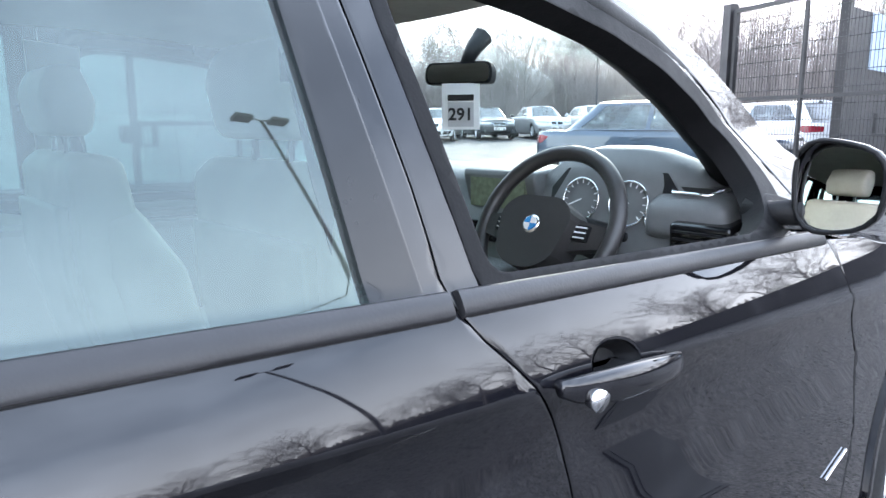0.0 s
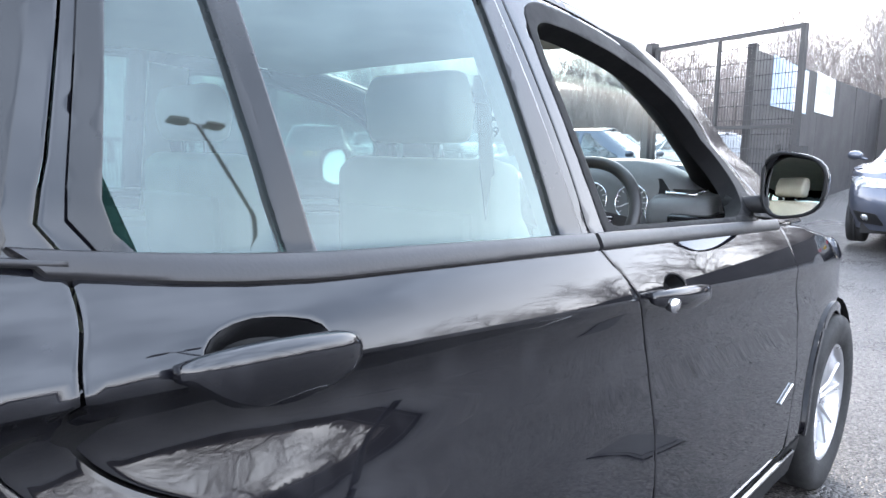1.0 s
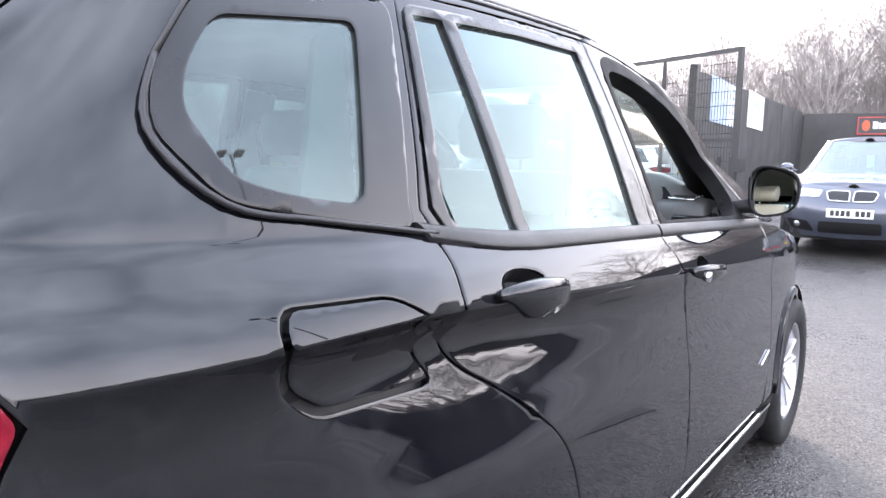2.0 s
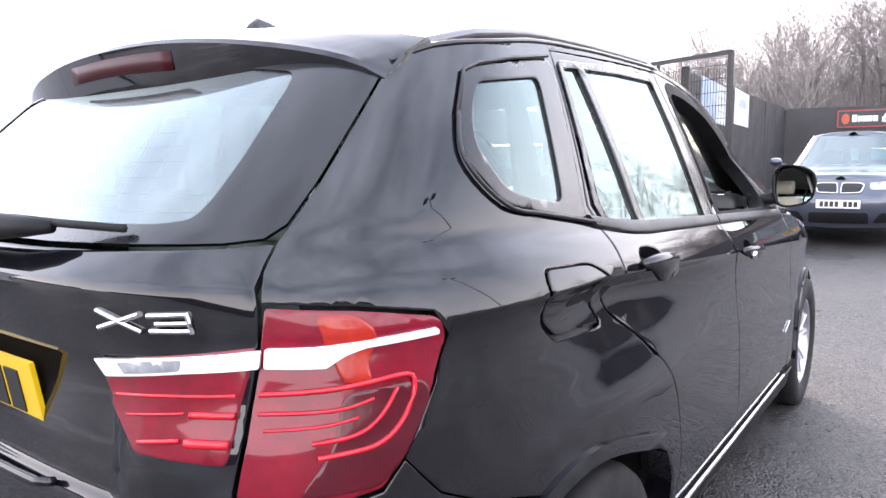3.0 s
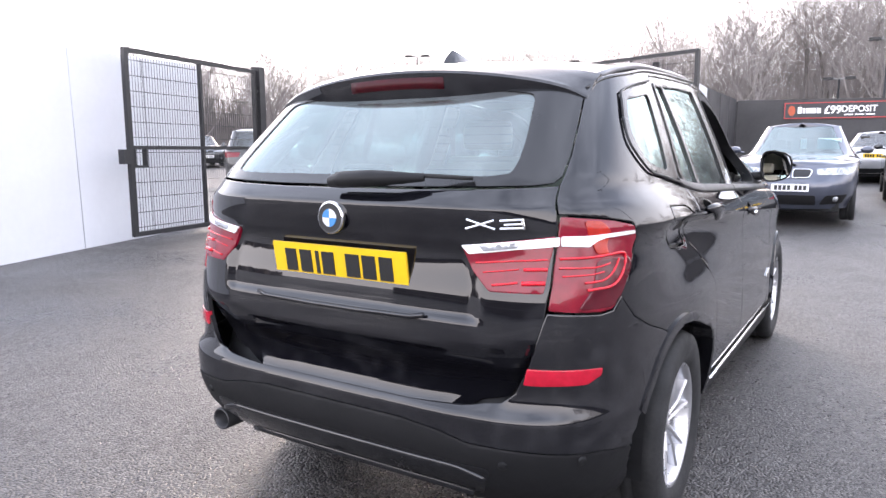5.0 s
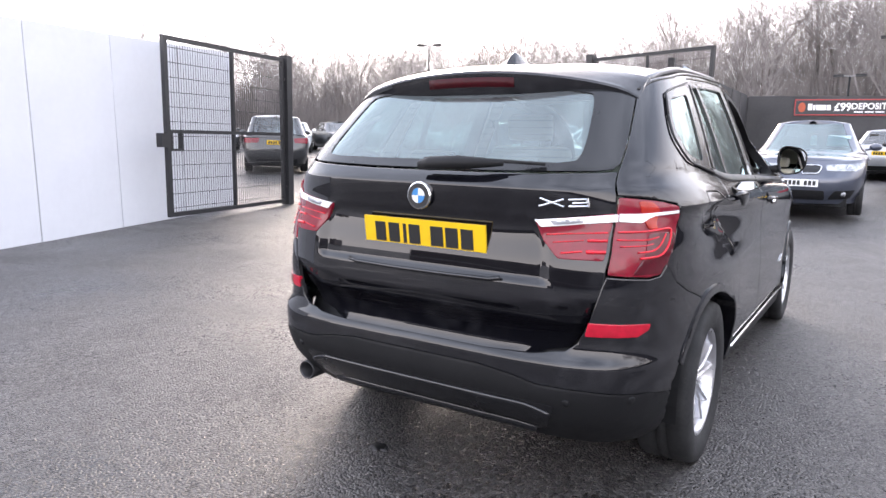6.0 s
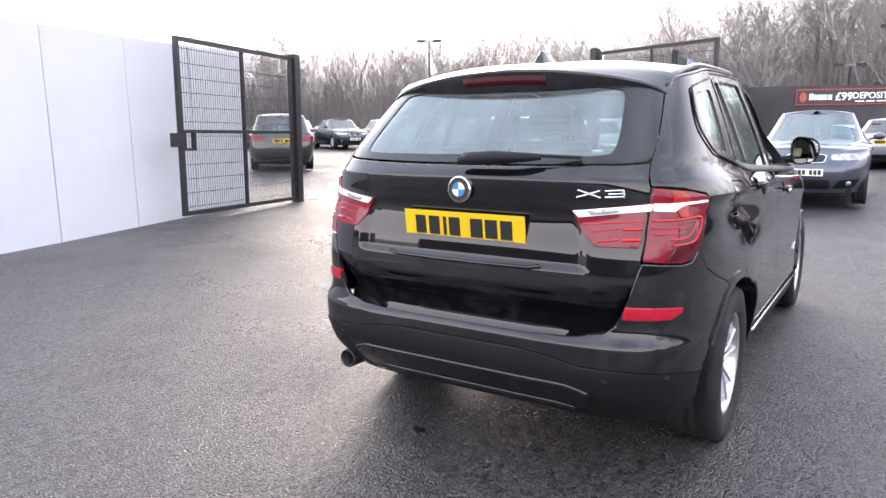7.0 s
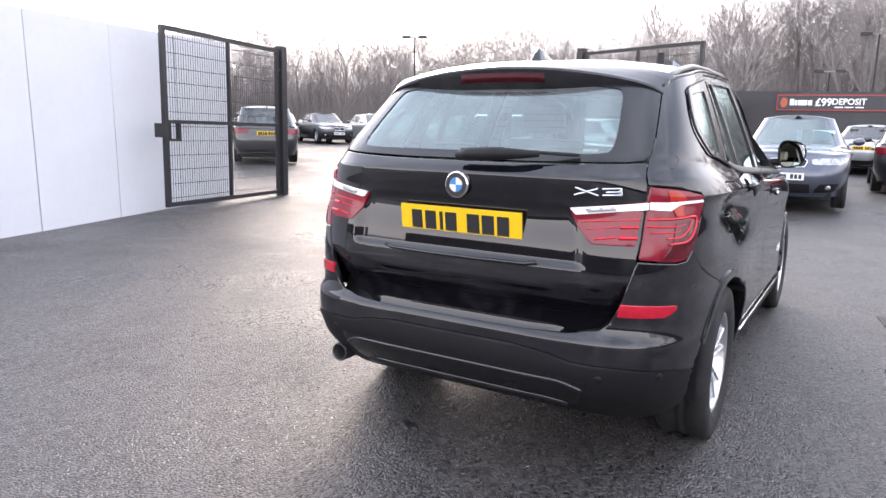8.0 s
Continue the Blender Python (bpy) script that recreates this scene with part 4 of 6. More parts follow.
# tailgate
gate = new("tailgate")
gate.parent = suv
gate_edge = [(-0.751, 1.246), (-0.768, 1.163), (-0.822, 1.02), (-0.848, 0.88), (-0.899, 0.756), (-0.953, 0.675), (-1.00, 0.648), (-1.13, 0.634), (-1.30, 0.626)]
gate_top = [(-1.30, 1.232), (-1.05, 1.236), (-0.85, 1.242)]


def crease_gate(b):
    return 0.785 + 0.045 * (b / 0.6) ** 2


def plate_recess(q):
    b, z = abs(q[0] - A0), q[1]
    u = max(0, min(1, (0.40 - b) / 0.05)) * max(0, min(1, (z - 0.855) / 0.018)) * max(0, min(1, (1.082 - z) / 0.02))
    # below its lower crease the tailgate turns in under itself
    low = max(0, crease_gate(b) - z)
    return -0.013 * u * u * (3 - 2 * u) - 0.48 * low * min(1, low / 0.02)


outline = mirrored(gate_edge) + [(flip_a(a), z) for a, z in reversed(gate_top)] + gate_top
panel("tailgate_skin", SUV, outline[::-1], PAINT, gate, gap=0.0017, step=0.024, bulge=plate_recess, depth=0.03)
glass_edge = [(-0.85, 1.246), (-0.775, 1.252), (-0.741, 1.272), (-0.715, 1.33), (-0.693, 1.40), (-0.668, 1.47), (-0.650, 1.52), (-0.66, 1.56), (-0.72, 1.575)]
glass_o = [(A0 + 0.2, 1.238)] + glass_edge + [(A0 + 0.3, 1.580)]
glass_o = glass_o + [(flip_a(a), z) for a, z in reversed(glass_o)]
clear_o = [(A0 + 0.3, 1.270), (-1.02, 1.272), (-0.945, 1.280), (-0.926, 1.31), (-0.914, 1.37), (-0.906, 1.52), (A0 + 0.3, 1.545)]
clear_o = fillet(clear_o + [(flip_a(a), z) for a, z in reversed(clear_o)], 0.03)
rw = panel("rear_window", SUV, shrink(clear_o, -0.006), GLASS_SCREEN, gate, off=-0.006, soft=0, depth=0, step=0.05, label="heated rear window glass")
panel("window_border", SUV, glass_o, GLOSS_BLACK, rw, off=-0.002, gap=0.002, soft=0, depth=0.008, step=0.04, holes=[clear_o], label="black glass border")
for i in range(9):
    z = 1.295 + 0.026 * i
    rod_on_skin("heating_wire", [(A0 - 0.52 + 0.08 * k, z) for k in range(14)], 0.0007, INK, rw, -0.012, sides=4)
# spoiler with its brake lamp
def spoiler_tip(t):
    return -0.528 + 0.118 * abs(t) ** 3


bm = bmesh.new()
rows = []
for i in range(41):
    t = i / 20 - 1
    k = abs(t)
    x = 0.652 * t
    tip_y, zt, zb = spoiler_tip(t), 1.614 - 0.077 * k * k - 0.024 * k**14, 1.514 - 0.034 * k * k - 0.020 * k**18
    front_y, zf = -0.330 + 0.04 * k * k, 1.655 - 0.066 * k**2.4
    rows.append([bm.verts.new((x, y, z)) for y, z in ((front_y + 0.03, zf - 0.012), (front_y, zf), ((front_y + tip_y) / 2, (zf + zt) / 2 + 0.006), (tip_y + 0.03, zt + 0.007), (tip_y + 0.008, zt - 0.001), (tip_y, zt - 0.010), (tip_y + 0.012, zb + 0.014), (tip_y + 0.020, zb), (tip_y + 0.06, zb + 0.003), (front_y, zb + 0.03))])
for A, B in zip(rows, rows[1:]):
    for j in range(9):
        bm.faces.new((A[j], A[j + 1], B[j + 1], B[j]))
bm.faces.new(rows[0])
bm.faces.new(rows[-1][::-1])
spoiler = part("spoiler", bm, PAINT, gate, "black roof spoiler", True)
spoiler.data.set_sharp_from_angle(angle=0.42)
bm = bmesh.new()
rows = []
for i in range(13):
    x = -0.195 + 0.39 * i / 12
    t = x / 0.652
    y, z = spoiler_tip(t), 1.588 - 0.06 * t * t
    rows.append([bm.verts.new(v) for v in ((x, y + 0.012, z + 0.004), (x, y, z), (x, y + 0.004, z - 0.036), (x, y + 0.020, z - 0.040))])
for A, B in zip(rows, rows[1:]):
    for j in range(3):
        bm.faces.new((A[j], A[j + 1], B[j + 1], B[j]))
bm.faces.new(rows[0])
bm.faces.new(rows[-1][::-1])
part("high_brake_lamp", bm, LENS_DIM, spoiler, "dark red high brake lamp", True)
# aerial fin
bm = bmesh.new()
fin_rows = []
for y, zt, w in ((-0.205, 1.670, 0.020), (-0.172, 1.712, 0.016), (-0.142, 1.734, 0.012), (-0.10, 1.728, 0.015), (-0.04, 1.712, 0.018), (0.03, 1.690, 0.018), (0.08, 1.672, 0.008)):
    fin_rows.append([bm.verts.new(v) for v in ((-w * 1.6, y + 0.01, 1.650), (-w * 0.6, y, zt - 0.008), (0, y, zt), (w * 0.6, y, zt - 0.008), (w * 1.6, y + 0.01, 1.650))])
for A, B in zip(fin_rows, fin_rows[1:]):
    for j in range(4):
        bm.faces.new((A[j], A[j + 1], B[j + 1], B[j]))
bm.faces.new(fin_rows[0])
bm.faces.new(fin_rows[-1][::-1])
part("aerial_fin", bm, PAINT, suv, "black shark-fin aerial", True)
# wiper
bm = bmesh.new()
tube(bm, [(-0.005, -0.862, 1.248), (0.05, -0.868, 1.256), (0.16, -0.866, 1.262), (0.26, -0.846, 1.264), (0.32, -0.828, 1.264)], [0.018, 0.027, 0.026, 0.018, 0.010], 10)
wiper = part("rear_wiper", bm, PLASTIC, gate, "black rear wiper", True)
bm = bmesh.new()
tube(bm, [(0.0, -0.842, 1.272), (0.2, -0.838, 1.276), (0.34, -0.818, 1.270), (0.46, -0.788, 1.265)], 0.007, 6)
part("wiper_blade", bm, RUBBER, wiper, "", True)
# badge: ring and blue and white quarters
bm = bmesh.new()
lathe(bm, [(0.001, 0.0), (0.049, 0.0), (0.052, -0.004), (0.052, -0.014)], 40, pose(0, -0.878, 1.137, 0, 0, -90))
badge = part("round_badge", bm, CHROME, gate, "round chrome badge", True)
for r0, r1, y, mt, parts_ in ((0.0, 0.046, -0.8795, INK, 1), (0.0, 0.028, -0.8810, None, 4)):
    for k in range(parts_):
        bm = bmesh.new()
        n = 32 // parts_
        ang = [2 * math.pi * (k * n + i) / 32 for i in range(n + 1)]
        ring = [(r1 * math.cos(t), 1.137 + r1 * math.sin(t)) for t in ang]
        prism(bm, ring[:-1] if parts_ == 1 else [(0, 1.137)] + ring, y, y + 0.004)
        part("badge_field", bm, mt or (BADGE_BLUE if k % 2 else BADGE_WHITE), badge)
# model mark in plain chrome shapes
mark = new("chrome_mark")
mark.parent = gate
mark["label"] = "small chrome mark"
for a_0, a_1, z_0, z_1 in ((-1.060, -0.966, 1.126, 1.152), (-1.050, -0.972, 1.153, 1.127), (-0.950, -0.880, 1.151, 1.155), (-0.940, -0.884, 1.140, 1.143), (-0.955, -0.884, 1.129, 1.132), (-0.881, -0.883, 1.158, 1.129)):
    bm = bmesh.new()
    tube(bm, [on_skin(a_0 + (a_1 - a_0) * k / 4, z_0 + (z_1 - z_0) * k / 4, 0.0015) for k in range(5)], 0.0044, 8)
    part("chrome_bar", bm, CHROME, mark)
# number plate
plate_m = pose(0, -0.8435, 0.988, 8.5, 0, 0)
plate = box_part("number_plate", (-0.272, -0.006, -0.058, 0.272, 0.002, 0.058), PLATE_YELLOW, gate, "yellow number plate", 0.002, plate_m)
plate_bars(plate, plate_m @ pose(0, -0.006, 0), 0.54, 0.114, [(-0.195, 0.048), (-0.130, 0.050), (-0.080, 0.014), (-0.035, 0.050), (0.065, 0.054), (0.130, 0.052), (0.195, 0.050)])
bm = bmesh.new()
tube(bm, [(-0.34, -0.866, 0.868), (-0.30, -0.874, 0.860), (-0.1, -0.880, 0.858), (0.1, -0.880, 0.858), (0.30, -0.874, 0.860), (0.34, -0.866, 0.868)], 0.008, 8)
part("plate_ledge", bm, PAINT, gate, "", True)

# rear bumper
seam_side = [(-0.118, 0.768), (-0.20, 0.795), (-0.30, 0.822), (-0.42, 0.868), (-0.507, 0.935), (-0.552, 0.898), (-0.62, 0.892), (-0.838, 0.902), (-0.853, 0.876), (-0.905, 0.752), (-0.958, 0.670), (-1.005, 0.642), (-1.13, 0.628), (-1.30, 0.620)]
arch_back = arch(ARCH_R, ARCH_R[2], 176, 112, 10)
crease_low = [(-0.385, 0.470), (-0.572, 0.497), (-0.88, 0.516), (-1.10, 0.522), (-1.20, 0.542), (-1.32, 0.556)]
upper = [p for p in arch_back if p[1] > 0.475] + seam_side
upper = upper + [(flip_a(a), z) for a, z in reversed(upper)] + [(flip_a(a), z) for a, z in crease_low] + crease_low[::-1]
lower = crease_low + [(flip_a(a), z) for a, z in reversed(crease_low)]
bot = [(-0.385, 0.345), (-0.42, 0.285), (-0.7, 0.262), (-1.0, 0.27), (-1.3, 0.28)]
lower = lower + [(flip_a(a), z) for a, z in bot] + bot[::-1]
rb = panel("rear_bumper", SUV, upper[::-1], PAINT, suv, off=0.004, gap=0.0017, step=0.032, depth=0.02, soft=0.005)
# added black sheet that stops light showing through under the tailgate
panel("rear_crossmember", SUV, [(flip_a(-0.75), 0.5), (-0.75, 0.5), (-0.75, 0.92), (flip_a(-0.75), 0.92)], PLASTIC, suv, off=-0.12, depth=0.01, soft=0, step=0.09, label="black sheet added to block light behind the tailgate gap")
lb = panel("bumper_skirt", SUV, lower[::-1], PLASTIC, rb, gap=0.001, step=0.04, depth=0.03, off=0.006, soft=0.006, label="satin black lower bumper skirt")
for z, w, r, drop in ((0.440, 0.43, 0.013, 0.030), (0.338, 0.36, 0.018, 0.014)):
    rod_on_skin("bumper_rib", flow([(A0 + w * u, z - drop * max(0, (abs(u) - 0.72) / 0.28) ** 1.5) for u in (-1, -0.9, -0.8, -0.7, -0.4, 0, 0.4, 0.7, 0.8, 0.9, 1)], 3), r, PAINT, lb, 0.004, label="glossy horizontal rib", sides=10)
panel("bumper_insert", SUV, fillet([(A0 - 0.40, 0.325), (A0 + 0.40, 0.325), (A0 + 0.46, 0.455), (A0 - 0.46, 0.455)], 0.03), GLOSS_BLACK, lb, off=0.011, soft=0.004, step=0.05, label="black centre insert")
for sgn in (1, -1):
    rf = [(-0.612, 0.742), (-0.618, 0.722), (-0.685, 0.700), (-0.925, 0.700), (-0.911, 0.747)]
    rf = rf if sgn == 1 else [(flip_a(a), z) for a, z in rf][::-1]
    panel("reflector", SUV, fillet(rf[::-1], 0.008), LENS_REFLECTOR, rb, off=0.0095, soft=0.002, step=0.03, label="red bumper reflector")
    for b in (0.50, 0.80):
        bm = bmesh.new()
        lathe(bm, [(0.001, 0.002), (0.012, 0.002), (0.014, 0.0), (0.014, -0.01)], 16, Matrix.Translation(on_skin(A0 + sgn * b, 0.472 if b < 0.6 else 0.486, 0.009)) @ SUV.normal(A0 + sgn * b, 0.48).to_track_quat("X", "Z").to_matrix().to_4x4())
        part("parking_sensor", bm, PLASTIC, rb, "", True)
bm = bmesh.new()
lathe(bm, [(0.034, 0.06), (0.034, -0.14), (0.040, -0.145), (0.043, -0.14), (0.043, 0.06)], 24, pose(-0.645, -0.66, 0.318, 0, 0, 90))
part("tailpipe", bm, STEEL_DARK, suv, "dark metal tailpipe", True)
# black disc across the pipe stands in for its shaded inside
bm = bmesh.new()
lathe(bm, [(0.0, -0.06), (0.034, -0.06)], 24, pose(-0.645, -0.66, 0.318, 0, 0, 90))
part("pipe_bore", bm, INK, suv)

# tail lamps
OUTER = [(-0.762, 1.166), (-0.62, 1.155), (-0.49, 1.135), (-0.460, 1.10), (-0.466, 1.03), (-0.500, 0.946), (-0.552, 0.900), (-0.62, 0.895), (-0.838, 0.905), (-0.816, 1.03)]
INNER = [(-0.787, 1.112), (-0.832, 1.03), (-0.854, 0.952), (-1.048, 0.952), (-1.098, 1.007), (-1.106, 1.080)]


def tail_lamp(sgn):
    side = (lambda p: p[::-1]) if sgn == 1 else (lambda p: [(flip_a(a), z) for a, z in p])
    line = lambda p: p if sgn == 1 else [(flip_a(a), z) for a, z in p]
    o = panel("tail_lamp", SUV, fillet(side(OUTER), 0.012), LENS_RED, suv, off=0.004, step=0.035, gap=0.003, soft=0.006, label="red wraparound tail lamp")
    i = panel("tailgate_lamp", SUV, fillet(side(INNER), 0.012), LENS_RED, gate, off=0.006, step=0.035, gap=0.002, soft=0.005, label="red inner tail lamp")
    put = lambda nm, poly, mt, par, off, lab="", rnd=0.006: panel(nm, SUV, fillet(side(poly), rnd), mt, par, off=off + 0.0022, step=0.022, soft=0.0008, depth=0.008, label=lab)
    def guide(path, r, par):
        pts = []
        for (a, z), (b, w) in zip(path, path[1:]):
            k = max(1, int(math.hypot(b - a, w - z) / 0.012))
            pts += [(a + (b - a) * q / k, z + (w - z) * q / k) for q in range(k)]
        for _ in range(6):
            pts = [pts[0]] + [((p[0] + 2 * q[0] + s[0]) / 4, (p[1] + 2 * q[1] + s[1]) / 4) for p, q, s in zip(pts, pts[1:], pts[2:])] + [pts[-1]]
        rod_on_skin("light_guide", line(pts), r * 0.75, LENS_BRIGHT, par, 0.0082, label="bright red light guide", sides=6)
    put("lower_lens", [(-0.655, 1.04), (-0.50, 1.045), (-0.472, 1.02), (-0.51, 0.945), (-0.56, 0.91), (-0.72, 0.908), (-0.66, 0.97)], LENS_DEEP, o, 0.0052, "dark red lens field", 0.02)
    put("indicator_field", [(-0.690, 1.150), (-0.625, 1.146), (-0.60, 1.118), (-0.615, 1.076), (-0.60, 1.055), (-0.655, 1.056), (-0.688, 1.11)], LENS_ORANGE, o, 0.0056, "orange-red indicator field", 0.014)
    put("white_bar", [(-0.776, 1.109), (-0.70, 1.108), (-0.60, 1.113), (-0.494, 1.1175), (-0.488, 1.107), (-0.62, 1.100), (-0.652, 1.092), (-0.685, 1.077), (-0.783, 1.081)], LENS_CLEAR, o, 0.0085, "white light bar", 0.004)
    guide([(-0.795, 1.048), (-0.67, 1.049), (-0.51, 1.060), (-0.512, 1.04), (-0.522, 0.995), (-0.565, 0.967), (-0.70, 0.961)], 0.0052, o)
    guide([(-0.553, 1.040), (-0.572, 1.002), (-0.612, 0.984), (-0.715, 0.980)], 0.0042, o)
    guide([(-0.80, 1.022), (-0.645, 1.020), (-0.597, 1.030), (-0.585, 1.040)], 0.0036, o)
    guide([(-0.79, 1.000), (-0.66, 1.002), (-0.61, 1.010)], 0.0028, o)
    put("white_bar", [(-0.782, 1.107), (-0.790, 1.081), (-0.92, 1.073), (-1.088, 1.056), (-1.098, 1.080)], LENS_CLEAR, i, 0.010, "white light bar", 0.004)
    put("reversing_lens", [(-0.912, 1.092), (-0.922, 1.077), (-1.034, 1.066), (-1.040, 1.081)], LENS_HEAD, i, 0.0135, "grey reversing lens", 0.003)
    guide([(-0.836, 1.046), (-0.96, 1.040), (-1.088, 1.030)], 0.0036, i)
    guide([(-0.840, 1.019), (-0.935, 1.017)], 0.0068, i)
    guide([(-0.935, 1.018), (-1.07, 1.004)], 0.0026, i)
    guide([(-0.850, 0.982), (-0.945, 0.980)], 0.0088, i)
    guide([(-0.945, 0.982), (-1.045, 0.970)], 0.0046, i)


tail_lamp(1)
tail_lamp(-1)

# wing badge: a small bright bar
bm = bmesh.new()
tube(bm, [on_skin(2.02, 0.585, 0.004), on_skin(2.08, 0.602, 0.004), on_skin(2.14, 0.618, 0.004)], 0.0036, 6)
part("wing_mark", bm, CHROME, suv, "small chrome wing mark")


def door_mirror(s):
    m = new("door_mirror")
    m.parent = suv
    bm = bmesh.new()
    cx, cy, cz = 0.950, 1.805, 1.252
    prof = [(0.0, 0.93), (0.007, 0.99), (0.02, 1.0), (0.045, 0.95), (0.07, 0.82), (0.09, 0.55), (0.098, 0.08)]
    shape = []
    for k in range(28):
        t = 2 * math.pi * k / 28
        u, v = math.cos(t), math.sin(t)
        e = 3.0
        r = (abs(u) ** e + abs(v) ** e) ** (-1 / e)
        hx = 0.083 * (1 + 0.06 * v)
        hz = 0.086 * (1 - 0.16 * u)
        shape.append((u * r * hx, v * r * hz))
    rows = []
    for d, k in prof:
        rows.append([bm.verts.new((s * (cx + x * k), cy + d - 0.10 * (x / 0.1) * 0.12, cz + z * k)) for x, z in shape])
    for A, B in zip(rows, rows[1:]):
        for j in range(28):
            bm.faces.new((A[j], A[(j + 1) % 28], B[(j + 1) % 28], B[j]))
    bm.faces.new(rows[-1])
    part("mirror_housing", bm, PAINT, m, "glossy black mirror housing", True)
    bm = bmesh.new()
    rows = []
    for k in (0.02, 0.2, 0.4, 0.6, 0.8, 0.93):
        rows.append([bm.verts.new((s * (cx + x * k), cy + 0.008 + k * (0.123 * z - 0.166 * x) + k * k * (x * x + z * z) * 0.42, cz + z * k)) for x, z in shape])
    for A, B in zip(rows, rows[1:]):
        for j in range(28):
            bm.faces.new((A[j], A[(j + 1) % 28], B[(j + 1) % 28], B[j]))
    bm.faces.new(rows[0])
    part("mirror_glass", bm, MIRROR, m, "convex mirror glass", True)
    bm = bmesh.new()
    tube(bm, [(s * (cx + x * 0.95), cy + 0.001 - 0.012 * x / 0.1, cz + z * 0.95) for x, z in shape], 0.005, 6, closed=True)
    part("mirror_rim", bm, PLASTIC, m, "", True)
    bm = bmesh.new()
    tube(bm, [(s * 0.77, 1.85, 1.190), (s * 0.82, 1.845, 1.192), (s * 0.89, 1.84, 1.200)], [0.030, 0.024, 0.028], 10)
    part("mirror_arm", bm, PLASTIC, m, "black mirror arm", True)
    panel("mirror_sail", SUV, fillet([(1.77, 1.168), (1.99, 1.146), (1.968, 1.205), (1.90, 1.222), (1.85, 1.228), (1.80, 1.19)], 0.012), SEAL, m, off=0.004, step=0.05, mirror=s < 0, label="black mirror mounting")


door_mirror(1)
door_mirror(-1)


# ---- the car's cabin ----
def cushion(name, poly, x0, x1, mat, parent, label="", soft=0.035):
    """A padded block: a side outline in (y, z), from x0 to x1, with rounded edges."""
    bm = bmesh.new()
    A = [bm.verts.new((x0, y, z)) for y, z in poly]
    B = [bm.verts.new((x1, y, z)) for y, z in poly]
    n = len(A)
    for i in range(n):
        bm.faces.new((A[i], A[(i + 1) % n], B[(i + 1) % n], B[i]))
    bm.faces.new(A[::-1])
    bm.faces.new(B)
    bmesh.ops.recalc_face_normals(bm, faces=bm.faces)
    bmesh.ops.bevel(bm, geom=bm.edges[:], offset=soft, segments=3, profile=0.6, affect="EDGES", clamp_overlap=True)
    return part(name, bm, mat, parent, label, True)


def front_seat(cx, cy):
    s = new("front_seat")
    s.parent = suv
    s["label"] = "cream leather front seat"
    cushion("seat_cushion", [(cy, 0.72), (cy + 0.04, 0.80), (cy + 0.50, 0.84), (cy + 0.53, 0.70), (cy + 0.2, 0.62)], cx - 0.26, cx + 0.26, CREAM, s)
    cushion("backrest", [(cy + 0.10, 0.74), (cy - 0.10, 0.76), (cy - 0.165, 1.05), (cy - 0.17, 1.28), (cy - 0.13, 1.315), (cy - 0.06, 1.30), (cy - 0.02, 1.08)], cx - 0.245, cx + 0.245, CREAM, s, "cream leather backrest", 0.04)
    for sx in (-1, 1):
        cushion("bolster", [(cy + 0.12, 0.80), (cy - 0.06, 0.80), (cy - 0.12, 1.05), (cy - 0.12, 1.18), (cy - 0.04, 1.20), (cy + 0.06, 1.05)], cx + sx * 0.20 - 0.05, cx + sx * 0.20 + 0.05, CREAM, s)
    h = cushion("headrest", [(cy - 0.165, 1.345), (cy - 0.185, 1.44), (cy - 0.16, 1.50), (cy - 0.10, 1.50), (cy - 0.07, 1.42), (cy - 0.085, 1.345)], cx - 0.135, cx + 0.135, CREAM, s, "cream leather headrest", 0.03)
    for sx in (-0.06, 0.06):
        bm = bmesh.new()
        tube(bm, [(cx + sx, cy - 0.125, 1.28), (cx + sx, cy - 0.125, 1.37)], 0.007, 8)
        part("headrest_post", bm, CHROME, h)
    cushion("seat_back_shell", [(cy - 0.10, 0.78), (cy - 0.125, 0.80), (cy - 0.185, 1.05), (cy - 0.19, 1.20), (cy - 0.165, 1.20), (cy - 0.15, 1.05)], cx - 0.20, cx + 0.20, CREAM, s, "", 0.01)


def seat_belt(x, y):
    bm = bmesh.new()
    path = [(x, y - 0.10, 1.44), (x - 0.02, y - 0.06, 1.30), (x - 0.035, y + 0.0, 1.10), (x - 0.04, y + 0.06, 0.86)]
    rows = [[bm.verts.new((px + dx, py + dy, pz)) for dx, dy in ((0, -0.022), (0.002, -0.022), (0.002, 0.022), (0, 0.022))] for px, py, pz in path]
    for A, B in zip(rows, rows[1:]):
        for j in range(4):
            bm.faces.new((A[j], A[(j + 1) % 4], B[(j + 1) % 4], B[j]))
    part("seat_belt", bm, CARPET, suv, "dark woven seat belt")
    box_part("belt_anchor", (min(x, x * 1.03), y - 0.13, 1.42, max(x, x * 1.03), y - 0.07, 1.47), PLASTIC, suv, "black belt anchor", 0.006)


